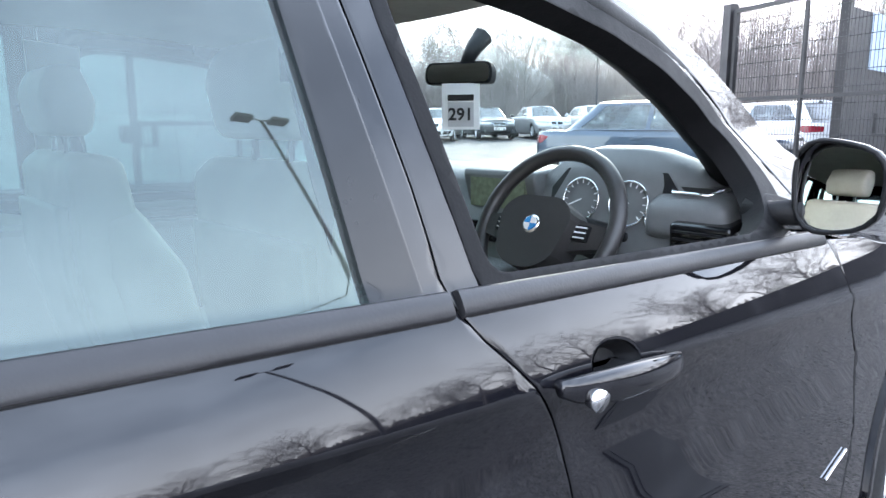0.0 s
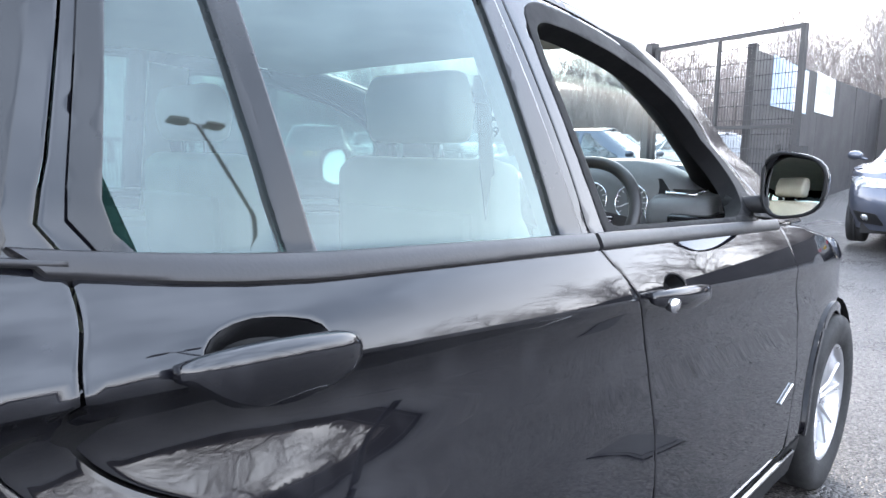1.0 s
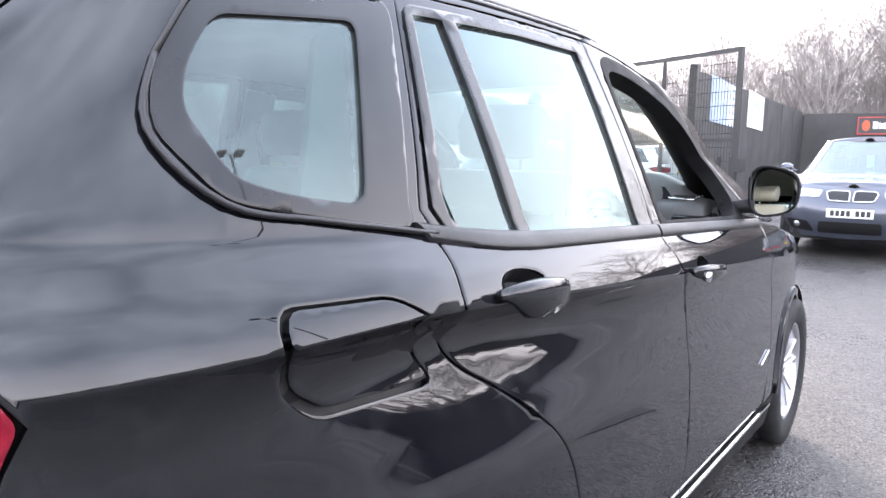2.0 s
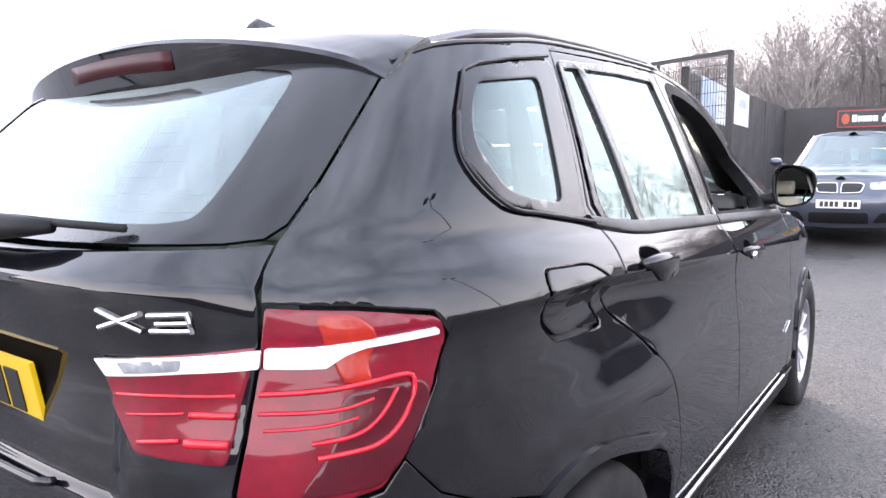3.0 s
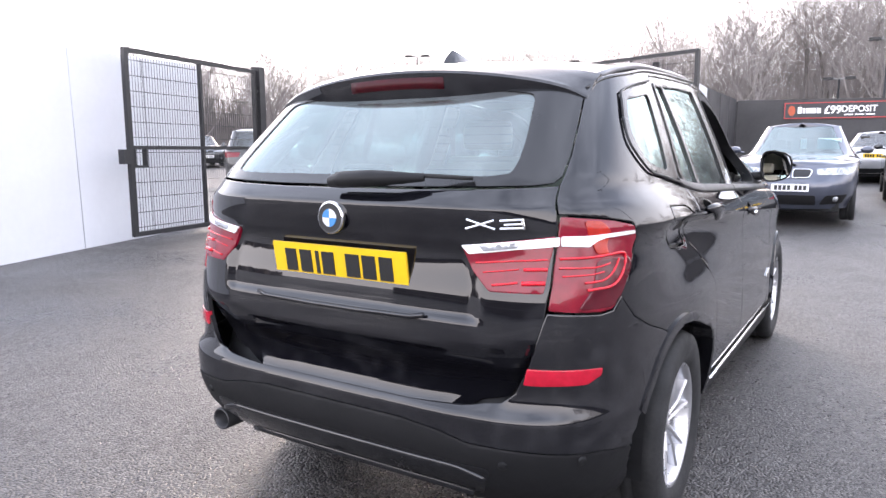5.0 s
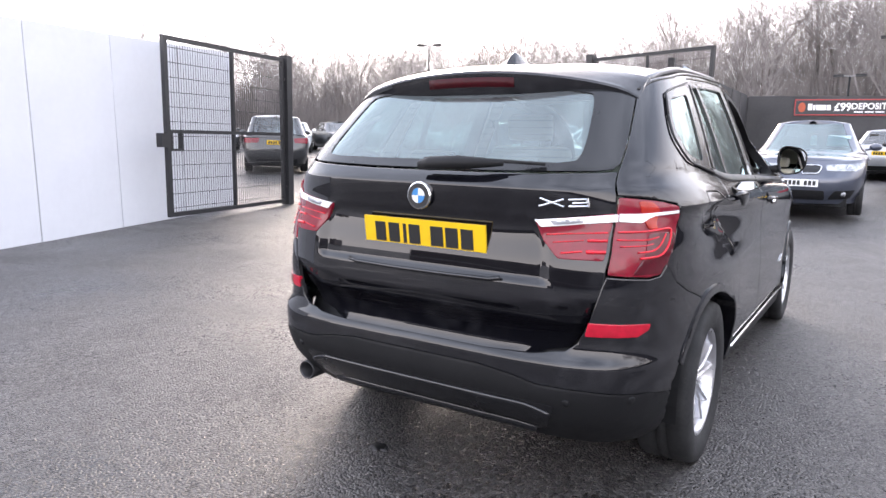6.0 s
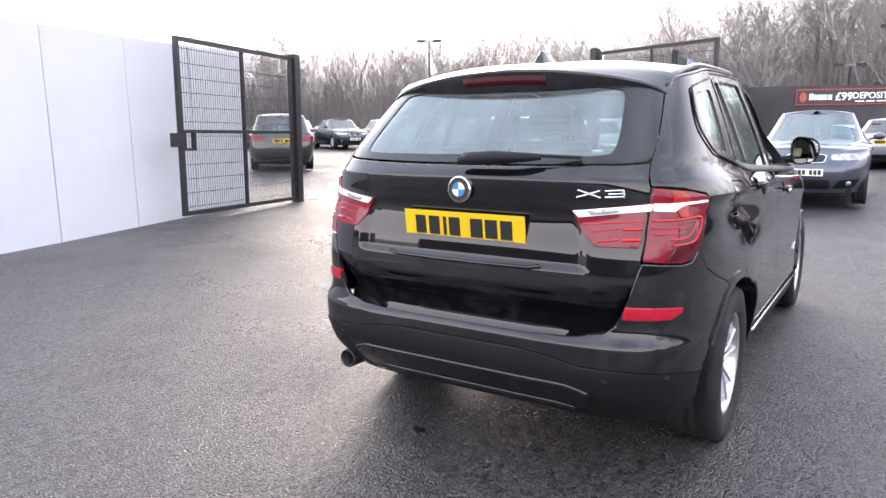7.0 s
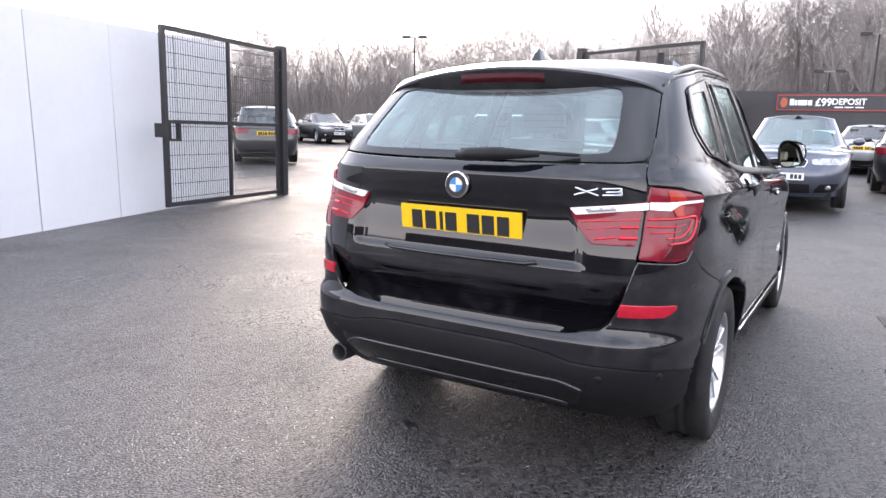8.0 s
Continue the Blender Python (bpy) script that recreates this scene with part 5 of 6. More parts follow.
front_seat(0.375, 1.115)
seat_belt(0.635, 1.00)
seat_belt(-0.635, 1.00)
front_seat(-0.375, 0.97)
bench = new("rear_bench")
bench.parent = suv
bench["label"] = "cream leather rear bench"
cushion("seat_cushion", [(0.05, 0.72), (0.06, 0.84), (0.50, 0.86), (0.54, 0.72)], -0.66, 0.66, CREAM, bench)
for cx, hw in ((0.43, 0.235), (0.0, 0.17), (-0.43, 0.235)):
    cushion("backrest", [(0.06, 0.78), (-0.08, 0.80), (-0.17, 1.12), (-0.13, 1.17), (-0.05, 1.15), (0.04, 0.95)], cx - hw, cx + hw, CREAM, bench)
    cushion("headrest", [(-0.17, 1.16), (-0.185, 1.26), (-0.15, 1.29), (-0.10, 1.28), (-0.09, 1.18)], cx - 0.12, cx + 0.12, CREAM, bench, "cream leather headrest", 0.025)

# dashboard
dash = new("dashboard")
dash.parent = suv
dash["label"] = "dark soft-touch dashboard"
bm = bmesh.new()
rows = []
for i in range(25):
    x = -0.74 + 1.48 * i / 24
    hood = math.exp(-((x - 0.375) / 0.22) ** 4)
    end = max(0, (abs(x) - 0.55) / 0.2)
    prof = [(1.84, 0.62), (1.88, 0.9), (1.88, 1.04), (1.91, 1.12 - 0.03 * end), (1.93 + 0.03 * (1 - hood), 1.165 + 0.075 * hood - 0.03 * end), (1.955, 1.195 + 0.108 * hood - 0.03 * end), (2.02, 1.220 + 0.092 * hood - 0.04 * end), (2.15, 1.238 + 0.03 * hood - 0.06 * end), (2.34 - 0.14 * end, 1.205 - 0.06 * end)]
    rows.append([bm.verts.new((x, y, z)) for y, z in prof])
for A, B in zip(rows, rows[1:]):
    for j in range(len(A) - 1):
        bm.faces.new((A[j], A[j + 1], B[j + 1], B[j]))
part("dash_top", bm, DASH, dash, "dark grained dashboard top", True)
# instrument panel under the hood
bm = bmesh.new()
prism(bm, [(-0.19, -0.075), (0.19, -0.075), (0.195, 0.03), (0.15, 0.085), (-0.15, 0.085), (-0.195, 0.03)], 0, 0.03, pose(0.38, 1.925, 1.168, -12, 0, 0))
cluster = part("instrument_panel", bm, DIAL, dash, "black instrument panel")
for x, r in ((0.295, 0.056), (0.440, 0.056), (0.522, 0.026), (0.215, 0.026)):
    m = pose(x, 1.918 - (0.008 if r < 0.03 else 0), 1.172 if r > 0.03 else 1.138, -12, 0, 0)
    bm = bmesh.new()
    tube(bm, [m @ Vector((r * math.cos(t * math.pi / 18), -0.004, r * math.sin(t * math.pi / 18))) for t in range(36)], 0.003, 6, closed=True)
    dial = part("dial", bm, CHROME, cluster, "chrome-ringed dial", True)
    bm = bmesh.new()
    for k in range(13 if r > 0.03 else 5):
        t = radians(225 - 270 * k / (12 if r > 0.03 else 4))
        box(bm, -0.0012, -0.005, r * 0.76, 0.0012, -0.003, r * 0.92, m @ Matrix.Rotation(math.pi / 2 - t, 4, "Y"))
    box(bm, -0.0015, -0.006, -0.004, 0.0015, -0.004, r * 0.7, m @ Matrix.Rotation(radians(-115), 4, "Y"))
    part("dial_marks", bm, BADGE_WHITE, dial)
# vents at the driver's end and in the middle
pod = cushion("speaker_pod", [(1.88, 1.10), (1.89, 1.185), (1.96, 1.215), (2.12, 1.190), (2.18, 1.10)], 0.50, 0.71, DASH, dash, "dark speaker pod", 0.03)
bm = bmesh.new()
tube(bm, [(0.535, 1.96, 1.222), (0.555, 1.925, 1.208), (0.645, 1.925, 1.206), (0.665, 1.96, 1.220), (0.655, 2.04, 1.214), (0.545, 2.04, 1.214)], 0.005, 6, closed=True)
part("pod_ring", bm, CHROME, pod, "chrome pod ring", True)
bm = bmesh.new()
for k in range(6):
    box(bm, 0.555, 1.945 + 0.014 * k, 1.20, 0.648, 1.953 + 0.014 * k, 1.221)
part("pod_slots", bm, INK, pod)
vent = new("air_vent")
vent.parent = dash
cushion("vent_housing", [(1.87, 1.03), (1.86, 1.145), (1.95, 1.16), (1.99, 1.04)], 0.585, 0.735, GLOSS_BLACK, vent, "", 0.012)
for k in range(5):
    box_part("vent_slat", (0.60, 1.850, 1.058 + 0.017 * k, 0.72, 1.875, 1.063 + 0.017 * k), PLASTIC, vent, bevel=0.0015)
box_part("vent_tab", (0.645, 1.842, 1.086, 0.69, 1.856, 1.096), CHROME, vent, "bright vent slider", 0.002)
box_part("display", (-0.115, 1.905, 1.125, 0.105, 1.93, 1.212), SCREEN, dash, "grey-green display screen", 0.006)
cushion("display_hood", [(1.905, 1.212), (1.905, 1.235), (2.06, 1.25), (2.10, 1.17), (1.935, 1.11)], -0.15, 0.14, DASH, dash, "", 0.015)
box_part("wood_trim", (-0.70, 1.870, 1.03, 0.15, 1.886, 1.085), GLOSS_BLACK, dash, "gloss black dash strip", 0.006)
cushion("centre_console", [(0.9, 0.46), (0.9, 0.82), (1.3, 0.84), (1.80, 0.98), (1.90, 0.98), (1.92, 0.46)], -0.12, 0.12, DASH, dash, "dark centre console", 0.02)

# steering wheel
sw = new("steering_wheel")
sw.parent = suv
sw["label"] = "black leather steering wheel"
sw_m = pose(0.385, 1.665, 1.134, -29, 0, 0)
R_SW = 0.190
bm = bmesh.new()
tube(bm, [sw_m @ Vector((R_SW * math.cos(k * math.pi / 24), 0, R_SW * math.sin(k * math.pi / 24))) for k in range(48)], 0.0190, 14, closed=True)
part("wheel_rim", bm, LEATHER_BLACK, sw, "", True)
bm = bmesh.new()
prism(bm, [(x, z) for x, z in fillet([(-0.105, 0.020), (-0.065, 0.058), (0.065, 0.058), (0.105, 0.020), (0.082, -0.085), (0.035, -0.115), (-0.035, -0.115), (-0.082, -0.085)], 0.025)], -0.046, 0.030, sw_m)
pad = part("centre_pad", bm, LEATHER_BLACK, sw, "black airbag cover", bevel=0.010)
for sx in (-1, 1):
    bm = bmesh.new()
    prism(bm, [(sx * 0.06, 0.030), (sx * 0.178, 0.012), (sx * 0.182, -0.035), (sx * 0.062, -0.055)][::sx], -0.008, 0.016, sw_m)
    sp = part("spoke", bm, LEATHER_BLACK, sw, bevel=0.005)
    bm = bmesh.new()
    box(bm, min(sx * 0.095, sx * 0.135), -0.016, -0.026, max(sx * 0.095, sx * 0.135), -0.006, 0.010, sw_m)
    part("button_pad", bm, PLASTIC, sp, "dark switch pad", bevel=0.004)
    for k in range(3):
        bm = bmesh.new()
        box(bm, min(sx * 0.10, sx * 0.13), -0.018, -0.021 + 0.012 * k, max(sx * 0.10, sx * 0.13), -0.014, -0.018 + 0.012 * k, sw_m)
        part("button_mark", bm, BADGE_WHITE, sp)
bm = bmesh.new()
prism(bm, [(-0.022, -0.085), (0.022, -0.085), (0.014, -0.178), (-0.014, -0.178)], -0.008, 0.014, sw_m)
part("spoke", bm, LEATHER_BLACK, sw, bevel=0.004)
bm = bmesh.new()
lathe(bm, [(0.001, 0.0), (0.021, 0.0), (0.023, -0.004), (0.023, -0.012)], 24, sw_m @ pose(0, -0.050, -0.012, 0, 0, -90))
b2 = part("round_badge", bm, CHROME, pad, "small round badge", True)
for k in range(4):
    bm = bmesh.new()
    prism(bm, [(0, -0.012)] + [(0.017 * math.cos(math.pi / 2 * (k + i / 6)), -0.012 + 0.017 * math.sin(math.pi / 2 * (k + i / 6))) for i in range(7)], -0.0525, -0.049, sw_m)
    part("badge_field", bm, BADGE_BLUE if k % 2 else BADGE_WHITE, b2)
for s_, dz in ((1, 0.0), (-1, 0.0)):
    bm = bmesh.new()
    tube(bm, [(0.385 + s_ * 0.05, 1.74, 1.13 + dz), (0.385 + s_ * 0.18, 1.72, 1.125 + dz)], [0.008, 0.011], 8)
    part("stalk", bm, PLASTIC, dash, "black column stalk", True)
bm = bmesh.new()
tube(bm, [(0.385, 1.68, 1.145), (0.385, 1.92, 1.06)], [0.035, 0.055], 12)
part("steering_column", bm, PLASTIC, dash, "", True)

# rear-view mirror and the paper tag that hangs on it
ivm = new("interior_mirror")
ivm.parent = suv
bm = bmesh.new()
prism(bm, fillet([(-0.115, -0.034), (0.115, -0.034), (0.122, 0.0), (0.112, 0.036), (-0.112, 0.036), (-0.122, 0.0)], 0.02), 0.0, 0.035, pose(-0.01, 1.755, 1.505, -3, 0, 22) @ Matrix.Scale(0.84, 4))
part("mirror_case", bm, PLASTIC, ivm, "black interior mirror", bevel=0.008)
bm = bmesh.new()
prism(bm, fillet([(-0.106, -0.028), (0.106, -0.028), (0.113, 0.0), (0.104, 0.030), (-0.104, 0.030), (-0.113, 0.0)], 0.018), -0.003, 0.001, pose(-0.01, 1.755, 1.505, -3, 0, 22) @ Matrix.Scale(0.84, 4))
part("mirror_glass", bm, MIRROR, ivm)
bm = bmesh.new()
tube(bm, [(-0.01, 1.78, 1.525), (-0.01, 1.81, 1.57), (-0.01, 1.85, 1.61)], [0.016, 0.022, 0.03], 8)
part("mirror_stem", bm, PLASTIC, ivm, "", True)
tag_m = pose(0.005, 1.752, 1.414, 2, 0, 38)
tag = box_part("price_tag", (-0.052, -0.001, -0.060, 0.052, 0.001, 0.064), PAPER, None, "", 0.0, tag_m)
tagged(tag, "white paper stock tag hanging from the interior mirror", "tag")
box_part("tag_header", (-0.036, -0.0025, 0.018, 0.036, -0.001, 0.034), INK, tag, "grey printed header", 0.0, tag_m)
box_part("tag_panel", (-0.036, -0.0022, -0.052, 0.036, -0.001, 0.014), material("pale_grey_print", (0.55, 0.55, 0.56), rough=0.6), tag, "", 0.0, tag_m)


def lettering(name, text, size, m, mat, parent, depth=0.001, weight=0.0):
    """Words in the built-in font, as a mesh; the text reads along the local x and stands up along z."""
    cu = bpy.data.curves.new(name, "FONT")
    cu.body, cu.size, cu.align_x, cu.align_y, cu.extrude, cu.resolution_u, cu.offset = text, size, "CENTER", "CENTER", depth, 3, weight
    tmp = bpy.data.objects.new(name, cu)
    me = bpy.data.meshes.new_from_object(tmp)
    bpy.data.objects.remove(tmp)
    me.transform(m @ pose(0, 0, 0, 90, 0, 0))
    me.materials.clear()
    me.materials.append(mat)
    ob = new(name, me)
    ob.parent = parent
    return ob


lettering("printed_number", "291", 0.046, tag_m @ pose(0, -0.004, -0.020), INK, tag, 0.0006, 0.0012)


# ---- the yard ----
bm = bmesh.new()
bmesh.ops.create_grid(bm, x_segments=170, y_segments=170, size=1.0)
for v in bm.verts:
    # close rows near the car, wide ones towards the horizon
    f = lambda t: 26 * t + 600 * t**5
    v.co.x, v.co.y = f(v.co.x), f(v.co.y) + 6
    s = min(1.0, 70 / max(1, math.hypot(v.co.x, v.co.y)))
    v.co.z = ground_z(v.co.x * s, v.co.y * s) + 0.006 * noise.noise(Vector((v.co.x * 0.5, v.co.y * 0.5, 0)))
ground = part("ground", bm, ASPHALT, None, "damp dark grey tarmac yard", True)
tagged(ground, "damp dark grey tarmac yard with wet patches", "ground", kind="structure")


def on_ground(x, y, rz=0.0, up=0.0):
    return pose(x, y, ground_z(x, y) + up, 0, 0, rz)


# drain cover in the tarmac
drain = thing("drain_cover", "small dark cast-iron drain cover set in tarmac", "drain cover", on_ground(1.75, 2.80, 8))
box_part("frame", (-0.16, -0.16, -0.02, 0.16, 0.16, 0.008), IRON, drain, bevel=0.004)
box_part("lid", (-0.135, -0.135, -0.01, 0.135, 0.135, 0.011), IRON, drain, bevel=0.004)


# small dark oil spot behind the car
bm = bmesh.new()
spot = [(0.042 * (1 + 0.25 * math.sin(3 * k + 1)) * math.cos(k * math.pi / 9), 0.034 * (1 + 0.2 * math.sin(2 * k)) * math.sin(k * math.pi / 9)) for k in range(18)]
low_, high_ = [bm.verts.new((x, y, -0.004)) for x, y in spot], [bm.verts.new((x * 0.9, y * 0.9, 0.0075)) for x, y in spot]
for k in range(18):
    bm.faces.new((low_[k], low_[(k + 1) % 18], high_[(k + 1) % 18], high_[k]))
bm.faces.new(high_)
stain = part("oil_stain", bm, INK, None, "", True)
stain.matrix_basis = on_ground(-0.31, -0.71)
tagged(stain, "small black oil spot on the damp tarmac", "stain")


def hoarding(name, p0, p1, height, mat, label, width=1.22, thick=0.018, gap=0.006, pieces=True):
    """A boarded wall of upright panels on posts and rails."""
    d = Vector((p1[0] - p0[0], p1[1] - p0[1]))
    n = max(1, round(d.length / width))
    w = thing(name, label, "wall", kind="structure")
    rz = math.degrees(math.atan2(d.y, d.x))
    step = d.length / n
    bm = bmesh.new()
    box(bm, -step / 2 + gap / 2, 0, -0.25, step / 2 - gap / 2, thick, height)
    bmesh.ops.bevel(bm, geom=bm.edges[:], offset=0.003, segments=1, affect="EDGES")
    first = part("panel", bm, mat, w)
    bm = bmesh.new()
    box(bm, -0.04, thick + 0.004, -0.3, 0.04, thick + 0.03, height - 0.03)
    post = part("post", bm, IRON, w)
    rng = random.Random(len(name))
    for i in range(n):
        c = Vector(p0) + d * ((i + 0.5) / n)
        for src in (first, post):
            ob = src if i == 0 else bpy.data.objects.new(src.name, src.data)
            if i:
                scene.collection.objects.link(ob)
                ob.parent = w
            ob.matrix_basis = pose(c.x, c.y, ground_z(c.x, c.y) + rng.uniform(-0.003, 0.003), rng.uniform(-0.2, 0.2), -math.degrees(math.atan2(ground_z(*(Vector(p0) + d * ((i + 1) / n))) - ground_z(*(Vector(p0) + d * (i / n))), step)), rz + rng.uniform(-0.15, 0.15)) if src is first else pose(*(Vector(p0) + d * (i / n)), ground_z(c.x, c.y), 0, 0, rz)
    c = Vector(p0) + d / 2
    for z in (0.5, height - 0.3):
        bm = bmesh.new()
        for i in range(n):
            a, b = Vector(p0) + d * (i / n), Vector(p0) + d * ((i + 1) / n)
            nrm = Vector((-d.y, d.x)).normalized() * (thick + 0.035)
            tube(bm, [(a.x + nrm.x, a.y + nrm.y, ground_z(a.x, a.y) + z), (b.x + nrm.x, b.y + nrm.y, ground_z(b.x, b.y) + z)], 0.03, 4)
        part("rail", bm, GALV, w)
    return w


DIRW = Vector((-0.238, 0.971))
W0 = Vector((-6.91, 1.17))
hoarding("wall_west", tuple(W0 - DIRW * 1.245 * 4), tuple(W0 + DIRW * 1.245 * 3.2), 2.55, WHITE_PANEL, "white painted hoarding of upright panels with thin joints", 1.245, gap=0.013)
hoarding("wall_middle", (-2.15, 10.75), (-3.25, 26.0), 2.66, CHARCOAL, "charcoal painted hoarding running back to a corner", 2.4, gap=0.002)
hoarding("wall_north", (-3.22, 26.05), (32.0, 32.02), 2.62, CHARCOAL, "charcoal painted hoarding across the back of the yard", 2.4, gap=0.002)

# unseen wall, added to shape what the car's tail mirrors
hoarding("wall_south", (-16.0, -24.0), (30.0, -24.0), 2.2, CHARCOAL, "unseen charcoal hoarding added behind to shape the car's reflections", 2.4, gap=0.002)
# also unseen; added for the dark low band mirrored in the flank
hoarding("wall_east", (30.0, -24.0), (32.0, 32.0), 2.62, CHARCOAL, "unseen charcoal hoarding added on the far side for the flank's reflections", 2.4, gap=0.002)


def mesh_gate(p_hinge, p_free, height, label, post_h, rail=1.265):
    """A welded-mesh gate leaf with its hinge post, middle upright, middle rail and lock box."""
    h, f = Vector(p_hinge), Vector(p_free)
    d = f - h
    L = d.length
    zg = min(ground_z(*h), ground_z(*f))
    m = pose(h.x, h.y, ground_z(*h) * 0.5 + ground_z(*f) * 0.5, 0, 0, math.degrees(math.atan2(d.y, d.x)))
    g = thing("mesh_gate", label, "gate", m)
    box_part("hinge_post", (-0.075, -0.075, -0.3, 0.075, 0.075, post_h), GATE_STEEL, g, "square black gate post", 0.008)
    for nm, c in (("upright", (0.10, -0.03, 0.08, 0.16, 0.03, height)), ("upright", (L - 0.07, -0.03, 0.08, L, 0.03, height)), ("upright", (L * 0.5 - 0.022, -0.025, 0.08, L * 0.5 + 0.022, 0.025, height)), ("top_rail", (0.16, -0.03, height - 0.06, L - 0.07, 0.03, height)), ("bottom_rail", (0.16, -0.03, 0.08, L - 0.07, 0.03, 0.14)), ("middle_rail", (0.16, -0.022, rail - 0.025, L - 0.07, 0.022, rail + 0.025))):
        box_part(nm, c, GATE_STEEL, g, bevel=0.004)
    lock = new("lock")
    lock.parent = g
    for c in ((L - 0.30, -0.035, 1.02, L - 0.27, 0.035, 1.26), (L - 0.10, -0.035, 1.02, L - 0.07, 0.035, 1.26), (L - 0.30, -0.035, 1.00, L - 0.07, 0.035, 1.03), (L - 0.02, -0.05, 1.05, L + 0.12, 0.05, 1.24)):
        box_part("lock_plate", c, GATE_STEEL, lock, bevel=0.003)
    bm = bmesh.new()
    k = int(L / 0.05)
    for i in range(4, k - 1):
        tube(bm, [(i * 0.05, 0, 0.13), (i * 0.05, 0, height - 0.05)], 0.0042, 4, cap=False)
    w = part("mesh_infill", bm, GATE_STEEL, g, "upright steel mesh wires")
    w["kind"] = "stuff"
    for i in range(1, int(height / 0.2) + 1):
        bm = bmesh.new()
        for dy in (-0.006, 0.006):
            tube(bm, [(0.14, dy, 0.2 * i), (L - 0.05, dy, 0.2 * i)], 0.004, 4, cap=False)
        part("mesh_bar", bm, GATE_STEEL, g, "doubled horizontal mesh bar")
    for z in (0.35, height - 0.35):
        bm = bmesh.new()
        tube(bm, [(0.06, 0.02, z), (0.11, 0.02, z)], 0.022, 8)
        part("hinge", bm, GATE_STEEL, g)
    return g


mesh_gate((-7.46, 5.86), (-6.90, 3.02), 2.55, "black steel mesh gate standing open beside the white hoarding", 2.6)
mesh_gate((-3.76, 10.68), (-1.18, 9.68), 2.80, "black steel mesh gate standing open before the charcoal hoarding", 2.88, 1.50)
post = box_part("gate_stop_post", (-0.06, -0.06, -0.2, 0.06, 0.06, 2.72), GATE_STEEL, None, "", 0.008)
post.matrix_basis = on_ground(-2.12, 10.55)
tagged(post, "square black steel post at the end of the charcoal hoarding", "post")

# posters on the charcoal hoarding
WD = Vector((-3.25 + 2.15, 26.0 - 10.75)).normalized()


def on_wall(s, z, off):
    p = Vector((-2.15, 10.75)) + WD * s + Vector((WD.y, -WD.x)) * off
    return pose(p.x, p.y, z, 0, 0, math.degrees(math.atan2(WD.y, WD.x)))


for s, w, z, mt, lab in ((2.45, 2.75, 2.53, POSTER_BLUE, "pale blue and white picture poster on the charcoal hoarding"), (5.75, 2.1, 2.62, PAPER, "white poster on the charcoal hoarding")):
    po = thing("poster", lab, "poster", on_wall(s, z, 0.012))
    box_part("board", (-w / 2, -0.008, -0.40, w / 2, 0.006, 0.40), mt, po, bevel=0.002)
    if mt is POSTER_BLUE:
        box_part("white_field", (w * 0.05, -0.011, -0.38, w / 2 - 0.03, -0.007, 0.38), PAPER, po, "white printed field")
        for k in range(4):
            box_part("print_bar", (w * 0.10, -0.013, 0.25 - 0.14 * k, w * 0.42, -0.010, 0.30 - 0.14 * k), POSTER_BLUE, po)
    else:
        box_part("print_bar", (-w * 0.25, -0.011, 0.02, w * 0.25, -0.007, 0.22), POSTER_BLUE, po, "pale blue printed patch")

# banner sign on the back hoarding
bw = Vector((35.22, 5.97)).normalized()
sp = Vector((-3.22, 26.05)) + bw * 1.62
sign = thing("banner_sign", "black banner sign with red border and white lettering on charcoal hoarding", "sign", pose(sp.x + bw.y * 0.02, sp.y - bw.x * 0.02, ground_z(*sp) + 2.20, 0, 0, math.degrees(math.atan2(bw.y, bw.x))) @ Matrix.Diagonal((0.80, 1, 0.86, 1)))
box_part("board", (0.0, -0.02, -0.34, 5.2, 0.0, 0.34), SIGN_DARK, sign)
for c in ((0.0, -0.03, 0.30, 5.2, -0.018, 0.34), (0.0, -0.03, -0.34, 5.2, -0.018, -0.30), (0.0, -0.03, -0.30, 0.04, -0.018, 0.30), (5.16, -0.03, -0.30, 5.2, -0.018, 0.30)):
    box_part("border", c, SIGN_RED, sign, "red border")
bm = bmesh.new()
prism(bm, [(0.31 + 0.15 * math.cos(k * math.pi / 12), 0.21 * math.sin(k * math.pi / 12)) for k in range(24)], -0.028, -0.018)
part("emblem", bm, SIGN_LOGO, sign, "orange-red emblem")
for x0, x1 in ((0.56, 0.74), (0.77, 0.87), (0.90, 1.30), (1.33, 1.50)):
    box_part("name_bar", (x0, -0.026, -0.12, x1, -0.018, 0.10 + 0.05 * (x0 < 0.6)), BADGE_WHITE, sign, "white name bar")
lettering("lettering", "\u00a399", 0.46, pose(1.98, -0.024, 0.0), BADGE_WHITE, sign, 0.003, 0.012)
lettering("lettering", "DEPOSIT", 0.36, pose(3.02, -0.024, 0.03), BADGE_WHITE, sign, 0.003, 0.008)
for k in range(3):
    box_part("print_bar", (2.45 + 0.42 * k, -0.025, -0.22, 2.80 + 0.42 * k, -0.018, -0.17), BADGE_WHITE, sign)


